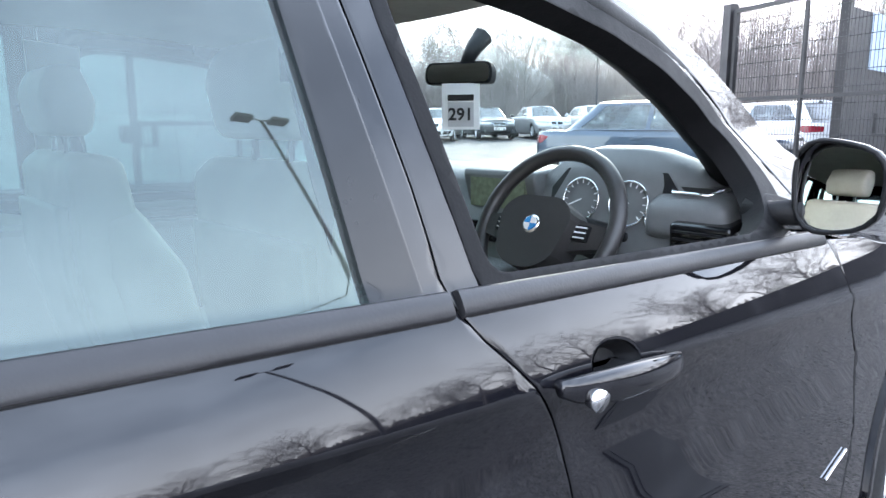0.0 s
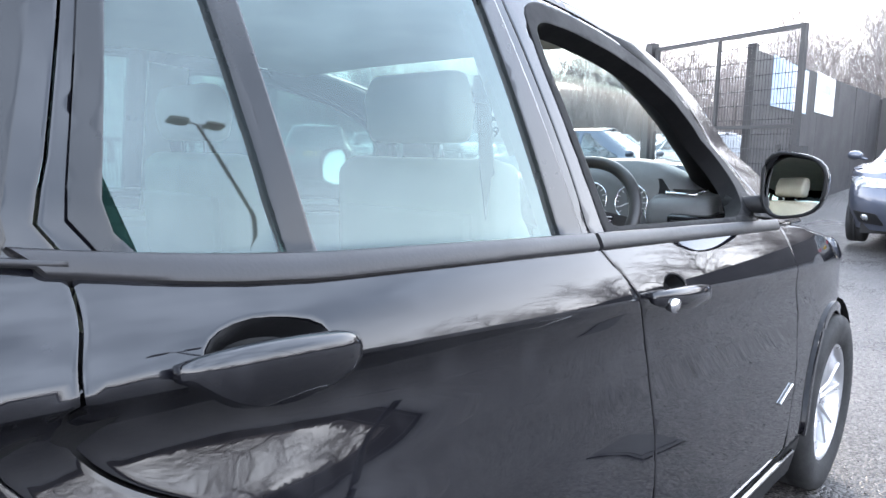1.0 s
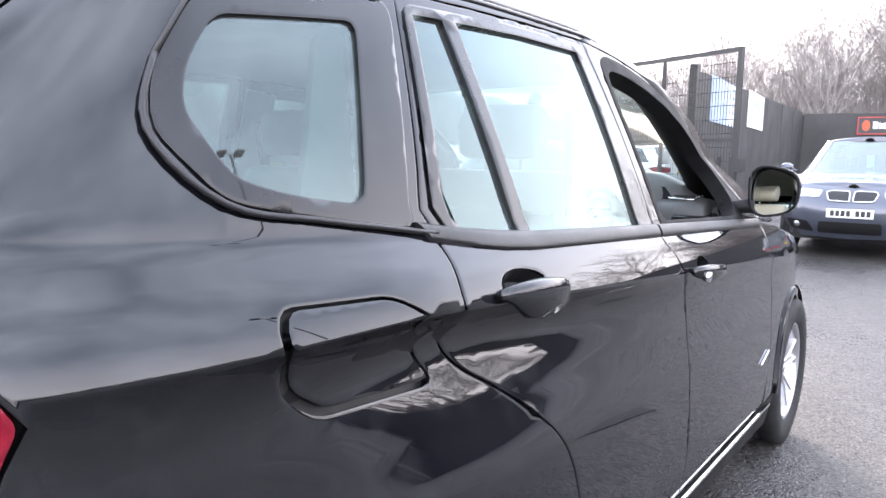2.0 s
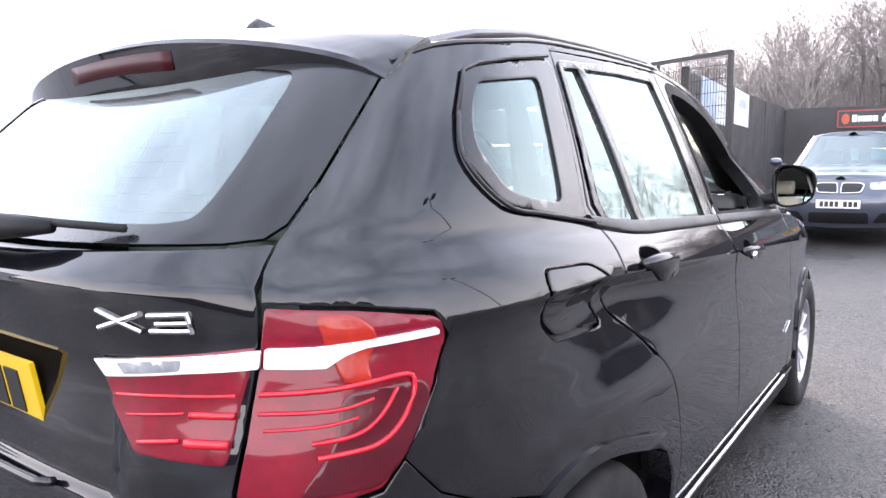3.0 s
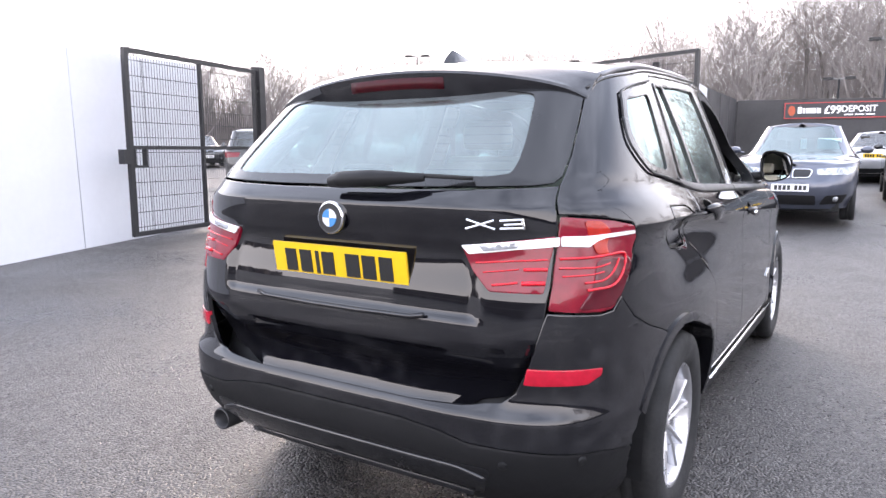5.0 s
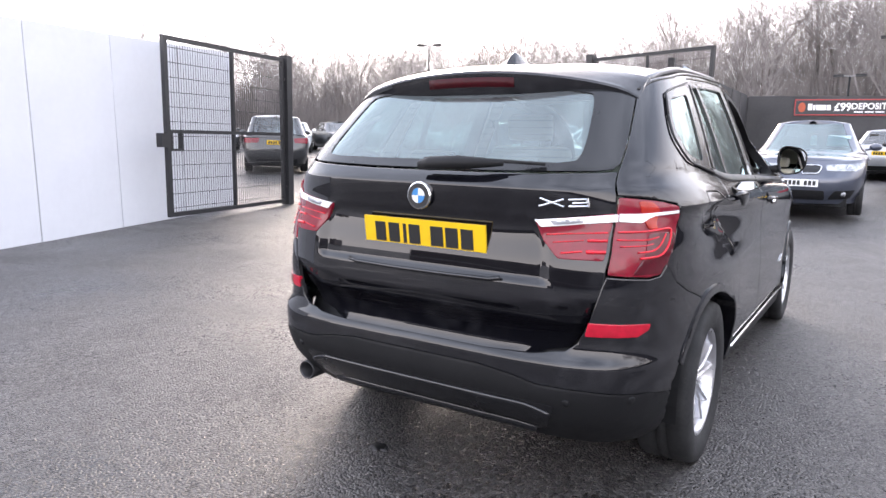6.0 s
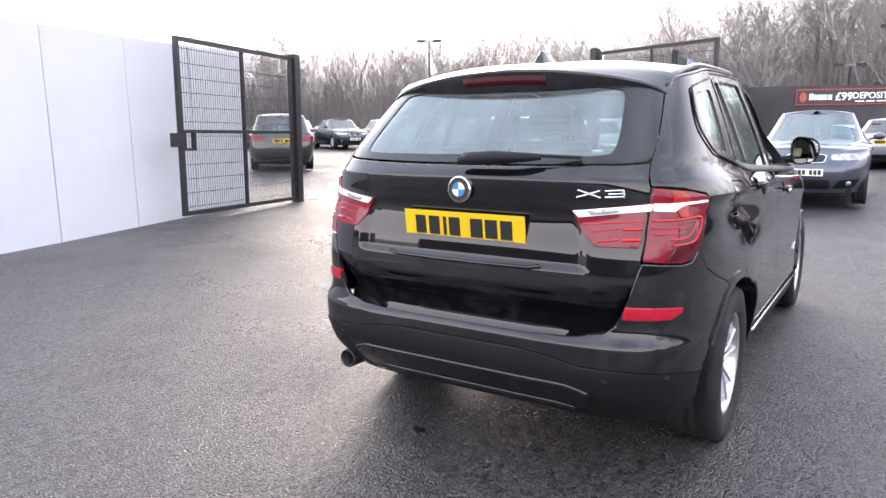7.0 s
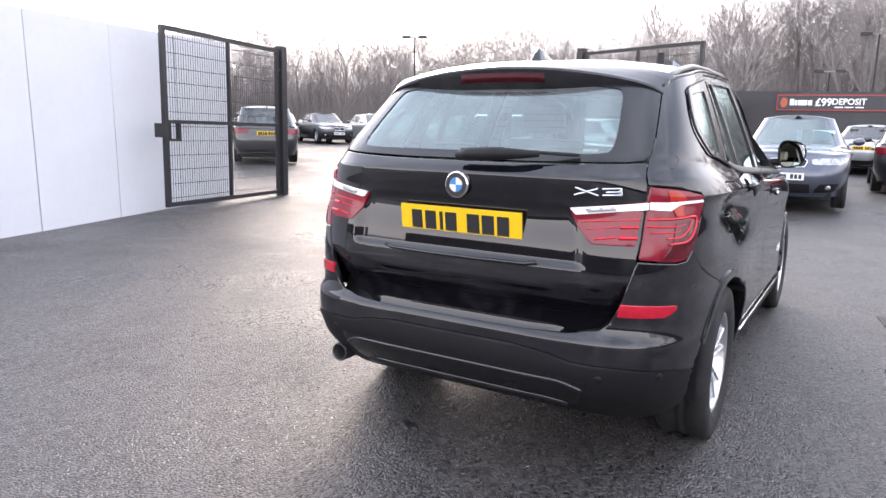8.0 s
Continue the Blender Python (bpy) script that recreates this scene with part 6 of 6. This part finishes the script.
# ---- other parked cars ----
def parked_car(label, m, paint, L=4.6, W=1.81, H=1.44, style="saloon", rear_plate=True, front_papers=False, name="parked_car", waist=0.0, roof_paint=None):
    """A car that faces +y, built round its middle on the ground."""
    car = thing(name, label, "car", m, "parked cars")
    tall = style == "suv"
    zb = waist or (1.02 if tall else 0.93)
    zr = H - 0.06
    lo, hi = -L / 2, L / 2
    side = [(-0.75, -0.10), (-0.55, -0.02), (-0.35, 0.0), (-0.15, -0.004), (-0.04, -0.010), (0.0, -0.035), (0.05, -0.075)]
    wide = lambda y, z: W / 2 + ease(side, z - zb) - ((0.36 if tall else 0.50) * max(0, z - zb - 0.02) if z > zb else 0)
    low = Shell(wide, lambda z: lo + ease([(0.2, 0.16), (0.45, 0.02), (0.6, 0.0), (0.8, 0.03), (1.0, 0.07)], z), lambda z: hi - ease([(0.2, 0.14), (0.4, 0.02), (0.55, 0.0), (0.72, 0.06), (0.95, 0.35)], z), lambda z: 3.6, lambda z: 2.9, lo + 0.75, hi - 0.95)
    saloon = style == "saloon"
    base_r, top_r = (lo + 0.62, lo + 1.28) if saloon else ((lo + 0.06, lo + 0.50) if tall else (lo + 0.10, lo + 0.62))
    base_f, top_f = hi - 1.28, hi - 2.05
    slant = lambda p, q: (lambda z: p + (q - p) * (z - zb) / (zr - zb))
    up = Shell(wide, slant(base_r, top_r), slant(base_f, top_f), lambda z: 4.6, lambda z: 4.6, top_r + 0.35, top_f - 0.35, wide=W / 2 - 0.12)
    ax = (lo + 0.93, hi - 0.84)
    rw, zw = (0.345, 0.345) if tall else (0.325, 0.325)
    nose_top = lambda a: lerp([(base_f - 0.1, zb), (hi - 0.75, zb - 0.07), (low.a1 - 0.55, zb - 0.125), (low.a1, zb - 0.155)], a)
    for mirror in (False, True):
        poly = [(low.a0, 0.24), (lo + 0.42, 0.24)] + circle_poly(ax[0], zw, rw + 0.035, 195, -15, 14) + circle_poly(ax[1], zw, rw + 0.035, 195, -15, 14) + [(hi - 0.36, 0.22), (low.a1, 0.20)]
        poly += [(low.a1 - 0.001 - (low.a1 - base_f) * k / 8, nose_top(low.a1 - (low.a1 - base_f) * k / 8)) for k in range(9)] + [(0.0, zb), (lo + 1.0, zb + 0.01), (low.a0, zb + 0.0)]
        panel("body_side", low, poly, paint, car, step=0.085, soft=0.0, depth=0.02, mirror=mirror)
        zt = zr - 0.05
        y_r, y_m, y_f = base_r + (0.50 if saloon else 0.42), (ax[0] + ax[1]) / 2 - 0.05, base_f - 0.28
        w1 = [(y_r + 0.05, zb + 0.05), (y_m - 0.04, zb + 0.04), (y_m - 0.04, zt), (max(y_r + 0.35, top_r + 0.22), zt - 0.01)]
        w2 = [(y_m + 0.04, zb + 0.04), (y_f + 0.16, zb + 0.035), (top_f - 0.08, zt - 0.02), (y_m + 0.04, zt)]
        glass_r, glass_f = up.a0 + W / 2 - 0.30, up.a1 - W / 2 + 0.26
        cab = [(glass_r, zb), (glass_f, zb), (glass_f, zr), (glass_r, zr)]
        w1, w2 = fillet(w1, 0.05), fillet(w2, 0.05)
        panel("cabin_side", up, cab, paint, car, step=0.07, soft=0.0, depth=0.02, mirror=mirror, holes=[w1, w2])
        for w in (w1, w2):
            panel("side_window", up, w, GLASS_DARK, car, off=-0.006, step=0.10, soft=0.0, depth=0.006, mirror=mirror, label="dark side window")
        rod = [(a, zb + 0.02) for a in (y_r - 0.05, (y_r + y_m) / 2, y_m, (y_m + y_f) / 2, y_f + 0.1)]
        bm = bmesh.new()
        tube(bm, [Vector(((-1 if mirror else 1) * (up.at(a, z).x + 0.004), up.at(a, z).y, z)) for a, z in rod], 0.010, 6)
        part("waist_strip", bm, GLOSS_BLACK, car)
        s = -1 if mirror else 1
        for k, y in enumerate(ax):
            build_wheel(car, s * (W / 2 - 0.125), y, rw, rw, 0.21, s, 5)
        for y in (y_m - 0.18, y_m + 0.75):
            bm = bmesh.new()
            tube(bm, [(s * (W / 2 + 0.012), y - 0.10, zb - 0.12), (s * (W / 2 + 0.026), y, zb - 0.115), (s * (W / 2 + 0.012), y + 0.10, zb - 0.12)], 0.012, 8)
            part("handle", bm, paint, car, "", True)
        bm = bmesh.new()
        rows = []
        for d, k in ((0, 0.9), (0.012, 1), (0.08, 0.92), (0.13, 0.5)):
            rows.append([bm.verts.new((s * (W / 2 + 0.09 + 0.095 * k * math.cos(t * math.pi / 8)), y_f + 0.12 + d, zb + 0.10 + 0.065 * k * math.sin(t * math.pi / 8))) for t in range(16)])
        for A, B in zip(rows, rows[1:]):
            for j in range(16):
                bm.faces.new((A[j], A[(j + 1) % 16], B[(j + 1) % 16], B[j]))
        bm.faces.new(rows[0])
        bm.faces.new(rows[-1])
        tube(bm, [(s * (W / 2 - 0.06), y_f + 0.17, zb + 0.05), (s * (W / 2 + 0.04), y_f + 0.17, zb + 0.07)], 0.02, 6)
        part("door_mirror", bm, paint, car, "", True)
        sg = s
        lamp = lambda poly: [(low.a0 + sg * b, z) for b, z in poly][::sg]
        head = lambda poly: [(low.a1 - sg * b, z) for b, z in poly][::sg]
        panel("tail_lamp", low, fillet(lamp([(0.48, zb - 0.20), (W / 2 + 0.02, zb - 0.22), (W / 2 + 0.18, zb - 0.10), (W / 2 + 0.02, zb - 0.06), (0.46, zb - 0.08)]), 0.02), LENS_RED, car, off=0.008, step=0.06, label="red tail lamp")
        hl = panel("headlamp", low, fillet(head([(0.42, zb - 0.285), (W / 2 - 0.08, zb - 0.28), (W / 2 + 0.18, zb - 0.17), (W / 2 - 0.05, zb - 0.165), (0.40, zb - 0.195)])[::-1], 0.02), LENS_HEAD, car, off=0.008, step=0.05, label="clear headlamp")
        for b in (0.56, 0.72):
            bm = bmesh.new()
            p, n = low.at(low.a1 - sg * b, zb - 0.235), low.normal(low.a1 - sg * b, zb - 0.235)
            tube(bm, [p + n * (0.010 + 0.0 * t) + 0.038 * (math.cos(t * math.pi / 8) * Vector((0, 0, 1)) + math.sin(t * math.pi / 8) * n.cross(Vector((0, 0, 1))).normalized()) for t in range(16)], 0.005, 5, closed=True)
            part("light_ring", bm, BADGE_WHITE, hl)
        g = panel("grille", low, fillet(head([(0.035, zb - 0.335), (0.31, zb - 0.325), (0.35, zb - 0.225), (0.30, zb - 0.205), (0.05, zb - 0.205)])[::-1], 0.03), GLOSS_BLACK, car, off=0.010, step=0.05, label="black grille")
        bm = bmesh.new()
        tube(bm, [low.at(a, z) + low.normal(a, z) * 0.012 for a, z in divide(fillet(head([(0.035, zb - 0.335), (0.31, zb - 0.325), (0.35, zb - 0.225), (0.30, zb - 0.205), (0.05, zb - 0.205)]), 0.03), 0.05)], 0.008, 6, closed=True)
        part("grille_ring", bm, CHROME, g, "chrome grille ring", True)
        panel("side_intake", low, fillet(head([(0.50, 0.28), (W / 2 - 0.06, 0.30), (W / 2 - 0.02, 0.44), (0.56, 0.42)])[::-1], 0.03), PLASTIC, car, off=0.006, step=0.06, label="black bumper intake")
        bm = bmesh.new()
        p, n = low.at(low.a1 - sg * 0.70, 0.37), low.normal(low.a1 - sg * 0.70, 0.37)
        tube(bm, [p, p + n * 0.02], 0.045, 14)
        part("fog_lamp", bm, LENS_HEAD, car, "", True)
    bonnet_st = [base_f - 0.05 + (low.a1 - 0.06 - base_f) * k / 14 for k in range(15)]
    bridge("bonnet", low, bonnet_st, nose_top, paint, car, 0.055, 0.0, 10)
    if saloon:
        bridge("boot_lid", low, [low.a0 + 0.04 + (base_r + 0.3 - low.a0) * k / 10 for k in range(11)], lambda a: zb, paint, car, 0.05, 0.0, 10)
    bridge("roof", up, [up.a0 + 0.05 + (up.a1 - up.a0 - 0.1) * k / 24 for k in range(25)], lambda a: zr, roof_paint or paint, car, 0.055, 0.0, 10)
    for nm, c, gw, sgn in (("windscreen", up.a1, W / 2 - 0.26, 1), ("rear_window", up.a0, W / 2 - 0.30, -1)):
        panel(nm, up, fillet([(c - gw, zb + 0.01), (c + gw, zb + 0.01), (c + gw - 0.01, zr - 0.005), (c - gw + 0.01, zr - 0.005)], 0.05), GLASS_SCREEN if front_papers and sgn > 0 else GLASS_DARK, car, off=-0.004, step=0.09, soft=0.0, depth=0.006, label="window glass")
    panel("lower_grille", low, fillet([(low.a1 - 0.46, 0.27), (low.a1 + 0.46, 0.27), (low.a1 + 0.42, 0.42), (low.a1 - 0.42, 0.42)], 0.03), PLASTIC, car, off=0.006, step=0.08, label="black lower grille")
    panel("rear_skirt", low, fillet([(low.a0 - 0.62, 0.25), (low.a0 + 0.62, 0.25), (low.a0 + 0.58, 0.38), (low.a0 - 0.58, 0.38)], 0.03), PLASTIC, car, off=0.006, step=0.08, label="black rear skirt")
    for nm, a, z, mt, tilt, rz in (("front_plate", low.a1, zb - 0.475, PLATE_WHITE, -4, 180), ("rear_plate", low.a0, zb - 0.20 if saloon or tall else zb - 0.18, PLATE_YELLOW, 4, 0)):
        p = low.at(a, z) + low.normal(a, z) * 0.016
        pm = pose(p.x, p.y, p.z, tilt if rz else tilt, 0, rz)
        pl = box_part(nm, (-0.26, -0.006, -0.056, 0.26, 0.004, 0.056), mt, car, "number plate with dark characters", 0.002, pm)
        plate_bars(pl, pm @ pose(0, -0.006, 0), 0.52, 0.111, [(-0.195, 0.045), (-0.135, 0.045), (-0.075, 0.045), (-0.015, 0.045), (0.085, 0.045), (0.145, 0.045), (0.205, 0.045)])
    box_part("underbody", (-W / 2 + 0.24, lo + 0.25, 0.17, W / 2 - 0.24, hi - 0.25, 0.45), PLASTIC, car, "dark underbody")
    box_part("cabin_floor", (-W / 2 + 0.14, lo + 0.9, 0.5, W / 2 - 0.14, base_f, 0.56), CARPET, car, "dark cabin floor")
    for sx in (-0.37, 0.37):
        for y in (ax[1] - 1.35, ax[0] + 0.25):
            bm = bmesh.new()
            box(bm, sx - 0.24, y - 0.08, 0.55, sx + 0.24, y + 0.07, 1.08)
            box(bm, sx - 0.12, y - 0.08, 1.13, sx + 0.12, y + 0.02, 1.28)
            part("seat", bm, LEATHER_BLACK, car, "dark seat", bevel=0.03)
    if front_papers:
        for x0, x1, y, mt in ((-0.10, 0.0, base_f - 0.50, PAPER), (-0.62, -0.26, base_f - 0.44, material("pale_blue_card", (0.55, 0.78, 0.84), rough=0.5))):
            z0 = zb + 0.20
            box_part("windscreen_card", (x0, y, z0 - 0.09, x1, y + 0.003, z0 + 0.09), mt, car, "price card behind the windscreen")
    return car


parked_car("grey-blue saloon car facing the yard with price cards behind its windscreen", on_ground(0.27, 11.58, 181.5, 0.02), PAINT_GREYBLUE, 4.63, 1.81, 1.58, "saloon", front_papers=True, waist=1.01)
parked_car("dark blue saloon car parked side-on behind the mesh gate", on_ground(-5.65, 12.2, -80), PAINT_BLUE, 4.9, 1.86, 1.52, "saloon")
parked_car("dark grey white-roofed compact off-roader parked beyond the mesh gate", on_ground(-14.1, 11.97, 47), PAINT_DARK, 4.1, 1.79, 1.58, "suv", roof_paint=PAINT_WHITE)
parked_car("white saloon car facing the gateway", on_ground(-22.4, 21.1, -138), PAINT_WHITE, 4.6, 1.81, 1.43, "saloon")
for k, pt, lab, st in ((-2, PAINT_DARK, "dark grey saloon in the far row", "saloon"), (-1, PAINT_DARK, "dark grey saloon in the far row", "saloon"), (0.35, PAINT_DARK, "dark grey saloon in the far row", "saloon"), (1.35, PAINT_SILVER, "silver saloon in the far row", "saloon"), (2.35, PAINT_WHITE, "white saloon in the far row", "saloon"), (3.35, PAINT_WHITE, "white estate car in the far row", "hatch"), (4.35, PAINT_SILVER, "silver saloon in the far row", "saloon"), (5.35, PAINT_WHITE, "white saloon in the far row", "saloon")):
    parked_car(lab, on_ground(-22.3 + 1.65 * k, 22.8 + 1.88 * k, -120), pt, 4.55, 1.80, 1.45, st)
parked_car("white hatchback parked beyond the mesh gate", on_ground(-6.4, 18.2, 68), PAINT_WHITE, 4.3, 1.77, 1.45, "hatch")
parked_car("silver saloon car parked tail-on by the back hoarding", on_ground(1.60, 22.2, -6), PAINT_SILVER, 4.6, 1.80, 1.43, "saloon")
parked_car("white off-roader parked by the back hoarding", on_ground(3.3, 25.7, 98), PAINT_WHITE, 4.5, 1.85, 1.66, "suv")
parked_car("dark off-roader with bright red tail lamps", on_ground(2.47, 16.0, 1), PAINT_DARK, 4.5, 1.85, 1.66, "suv")


# ---- lamp posts, trees, far woodland ----
def lamp_post(x, y, h, heads, label):
    p = thing("lamp_post", label, "lamp post", on_ground(x, y))
    bm = bmesh.new()
    tube(bm, [(0, 0, -0.2), (0, 0, 1.2), (0, 0, 1.25), (0, 0, h)], [0.09, 0.09, 0.065, 0.045], 10)
    part("pole", bm, IRON, p, "", True)
    for a in heads:
        d = Vector((math.cos(radians(a)), math.sin(radians(a)), 0))
        bm = bmesh.new()
        tube(bm, [Vector((0, 0, h)) - d * 0.05, Vector((0, 0, h + 0.05)) + d * 0.3], 0.03, 6)
        part("bracket", bm, GALV, p)
        bm = bmesh.new()
        box(bm, 0.28, -0.16, h + 0.0, 0.78, 0.16, h + 0.12, pose(0, 0, 0, 0, 0, a))
        part("lantern", bm, GATE_STEEL, p, "dark floodlight head", bevel=0.03)


lamp_post(-23.6, 34.4, 6.2, (20, 200), "tall twin-headed galvanised lamp post beyond the car rows")
lamp_post(-0.6, 41.0, 4.2, (0, 180), "galvanised lamp post behind the hoarding")
lamp_post(12.2, 8.4, 12.0, (80, 260), "tall twin-headed lamp post beside the yard, mirrored in the black car")
lamp_post(1.5, 36.0, 5.6, (180,), "galvanised lamp post behind the hoarding")


def bare_tree_meshes(seed, height, spread, forks=(4, 4, 3, 2)):
    """A winter tree: tapered trunk, limbs and many fine twigs. Returns a trunk mesh and a crown mesh."""
    rng = random.Random(seed)
    trunk, crown = ([], []), ([], [])
    def stick(store, p, q, r0, r1, sides):
        V, F = store
        d = (q - p).normalized()
        u = d.cross(Vector((0.3, 0.2, 1)).normalized())
        u = u.normalized() if u.length > 1e-3 else Vector((1, 0, 0))
        v = u.cross(d)
        b = len(V)
        for c, r in ((p, r0), (q, r1)):
            for k in range(sides):
                t = 2 * math.pi * k / sides
                V.append(c + r * (math.cos(t) * u + math.sin(t) * v))
        for k in range(sides):
            F.append((b + k, b + (k + 1) % sides, b + sides + (k + 1) % sides, b + sides + k))
    def twig(p, q, r):
        V, F = crown
        u = (q - p).cross(Vector((rng.uniform(-1, 1), rng.uniform(-1, 1), 0.3)))
        u = u.normalized() * r if u.length > 1e-4 else Vector((r, 0, 0))
        m = (p + q) / 2 + Vector((rng.uniform(-1, 1), rng.uniform(-1, 1), rng.uniform(-0.5, 1))) * (q - p).length * 0.08
        b = len(V)
        V.extend((p + u, p - u, m - u * 0.7, m + u * 0.7, q))
        F.extend(((b, b + 1, b + 2, b + 3), (b + 3, b + 2, b + 4)))
    def grow(p, d, length, r, level):
        if level == 4:
            twig(p, p + d * length, max(0.005, r))
            return
        n = forks[level]
        for i in range(n):
            d = (d + Vector((rng.uniform(-1, 1), rng.uniform(-1, 1), rng.uniform(-0.2, 0.6))) * (0.10 + 0.06 * level)).normalized()
            q = p + d * length / n
            r1 = r * (0.84 if level < 2 else 0.76)
            stick(trunk if level == 0 else crown, p, q, r, r1, 6 if level == 0 else 3)
            p, r = q, r1
            for _ in range(2 if i < n - 1 else 3):
                t = rng.uniform(0, 2 * math.pi)
                tilt = rng.uniform(0.45, 1.0) * spread
                e = (d * (1.15 - tilt * 0.5) + Vector((math.cos(t), math.sin(t), 0)) * tilt + Vector((0, 0, 0.22))).normalized()
                grow(p, e, length * rng.uniform(0.44, 0.66), max(0.006, r * rng.uniform(0.42, 0.60)), level + 1)
    grow(Vector((0, 0, -0.2)), Vector((rng.uniform(-0.05, 0.05), rng.uniform(-0.05, 0.05), 1)), height * 0.58, 0.07 + 0.008 * height, 0)
    out = []
    for nm, (V, F), mt in (("trunk", trunk, BARK), ("crown", crown, TWIG)):
        me = bpy.data.meshes.new(nm)
        me.from_pydata([tuple(v) for v in V], [], F)
        me.materials.append(mt)
        out.append(me)
    return out


kinds = [bare_tree_meshes(11 + k, 9.0, s) for k, s in enumerate((0.9, 1.1, 0.8, 1.0))]
thin = [bare_tree_meshes(31 + k, 9.0, s, (4, 3, 3, 1)) for k, s in enumerate((1.0, 0.85, 1.1))]
rng = random.Random(5)
count = 0
for ring, (dist, n) in enumerate(((47, 56), (55, 84), (65, 90))):
    for i in range(n):
        ang = radians(-14 + 106 * (i + rng.uniform(0.1, 0.9)) / n)
        d = dist + rng.uniform(-3, 3)
        x, y = -d * math.sin(ang), d * math.cos(ang)
        size = rng.uniform(0.75, 1.12) * (1.12 - 0.36 * max(0, min(1, (math.degrees(ang) - 5) / 45))) * (1 + (0.22 if ring == 0 else 0.12) * math.exp(-((math.degrees(ang) - 1) / 6) ** 2))
        t = thing("bare_tree", "bare winter tree with grey-brown twigs", "tree", pose(x, y, 1.2, 0, 0, rng.uniform(0, 360)) @ Matrix.Scale(size, 4), "bare trees behind the yard")
        for me in (thin[count % 3] if ring else kinds[count % 4]):
            ob = bpy.data.objects.new(me.name, me)
            scene.collection.objects.link(ob)
            ob.parent = t
        count += 1

# more trees past the yard's far side, seen in the car's paint and glass
for i in range(34):
    ang = radians(-20 - 95 * (i + rng.uniform(0.1, 0.9)) / 34)
    d = 44 + rng.uniform(-3, 8)
    t = thing("bare_tree", "bare winter tree with grey-brown twigs", "tree", pose(-d * math.sin(ang), d * math.cos(ang), 0.2, 0, 0, rng.uniform(0, 360)) @ Matrix.Scale(rng.uniform(0.8, 1.35), 4), "bare trees behind the yard")
    for me in kinds[i % 4]:
        ob = bpy.data.objects.new(me.name, me)
        scene.collection.objects.link(ob)
        ob.parent = t

# scrub and saplings between the trees
V, F = [], []
for i in range(64000):
    ang = radians(rng.uniform(-16, 94))
    d = rng.uniform(44, 72)
    h = rng.uniform(1.5, 8.0) * (1.1 - 0.30 * max(0, min(1, (math.degrees(ang) - 5) / 45)))
    p = Vector((-d * math.sin(ang), d * math.cos(ang), 1.0))
    lean = Vector((rng.gauss(0, 0.22), rng.gauss(0, 0.22), 1)).normalized()
    q = p + lean * h
    r = rng.uniform(0.010, 0.028)
    u = Vector((math.cos(ang), math.sin(ang), 0)) * r
    w = Vector((-math.sin(ang), math.cos(ang), 0)) * r
    b = len(V)
    V += [p + u, p - u * 0.5 + w, p - u * 0.5 - w, q]
    F += [(b, b + 1, b + 3), (b + 1, b + 2, b + 3), (b + 2, b, b + 3)]
scrub = link_mesh("scrub", V, F, SCRUB, None, "", None, False)
tagged(scrub, "dense brown winter scrub and saplings behind the yard", "scrub", kind="stuff")

# far woodland, an uneven dark ridge of twigs on the horizon
V, F = [], []
n = 2100
for i in range(n + 1):
    ang = radians(-110 + 245 * i / n)
    d = 84 + 3 * math.sin(i * 0.12)
    h = 6.3 + 1.2 * noise.noise(Vector((i * 0.04, 0, 0))) + 0.7 * noise.noise(Vector((i * 0.2, 3, 0))) + rng.uniform(-1.3, 1.3)
    h *= 1.1 - 0.22 * max(0, min(1, (math.degrees(ang) - 5) / 45))
    x, y = -d * math.sin(ang), d * math.cos(ang)
    V += [(x, y, -1.0), (x, y, h), (x * 1.05, y * 1.05, h - 0.8), (x * 1.05, y * 1.05, -1.0)]
for i in range(n):
    for j in range(3):
        F.append((4 * i + j, 4 * i + j + 1, 4 * i + 5 + j, 4 * i + 4 + j))
wood = link_mesh("backdrop", V, F, SCRUB, None, "", None, False)
tagged(wood, "far brown winter woodland on the horizon", "woodland", kind="structure")
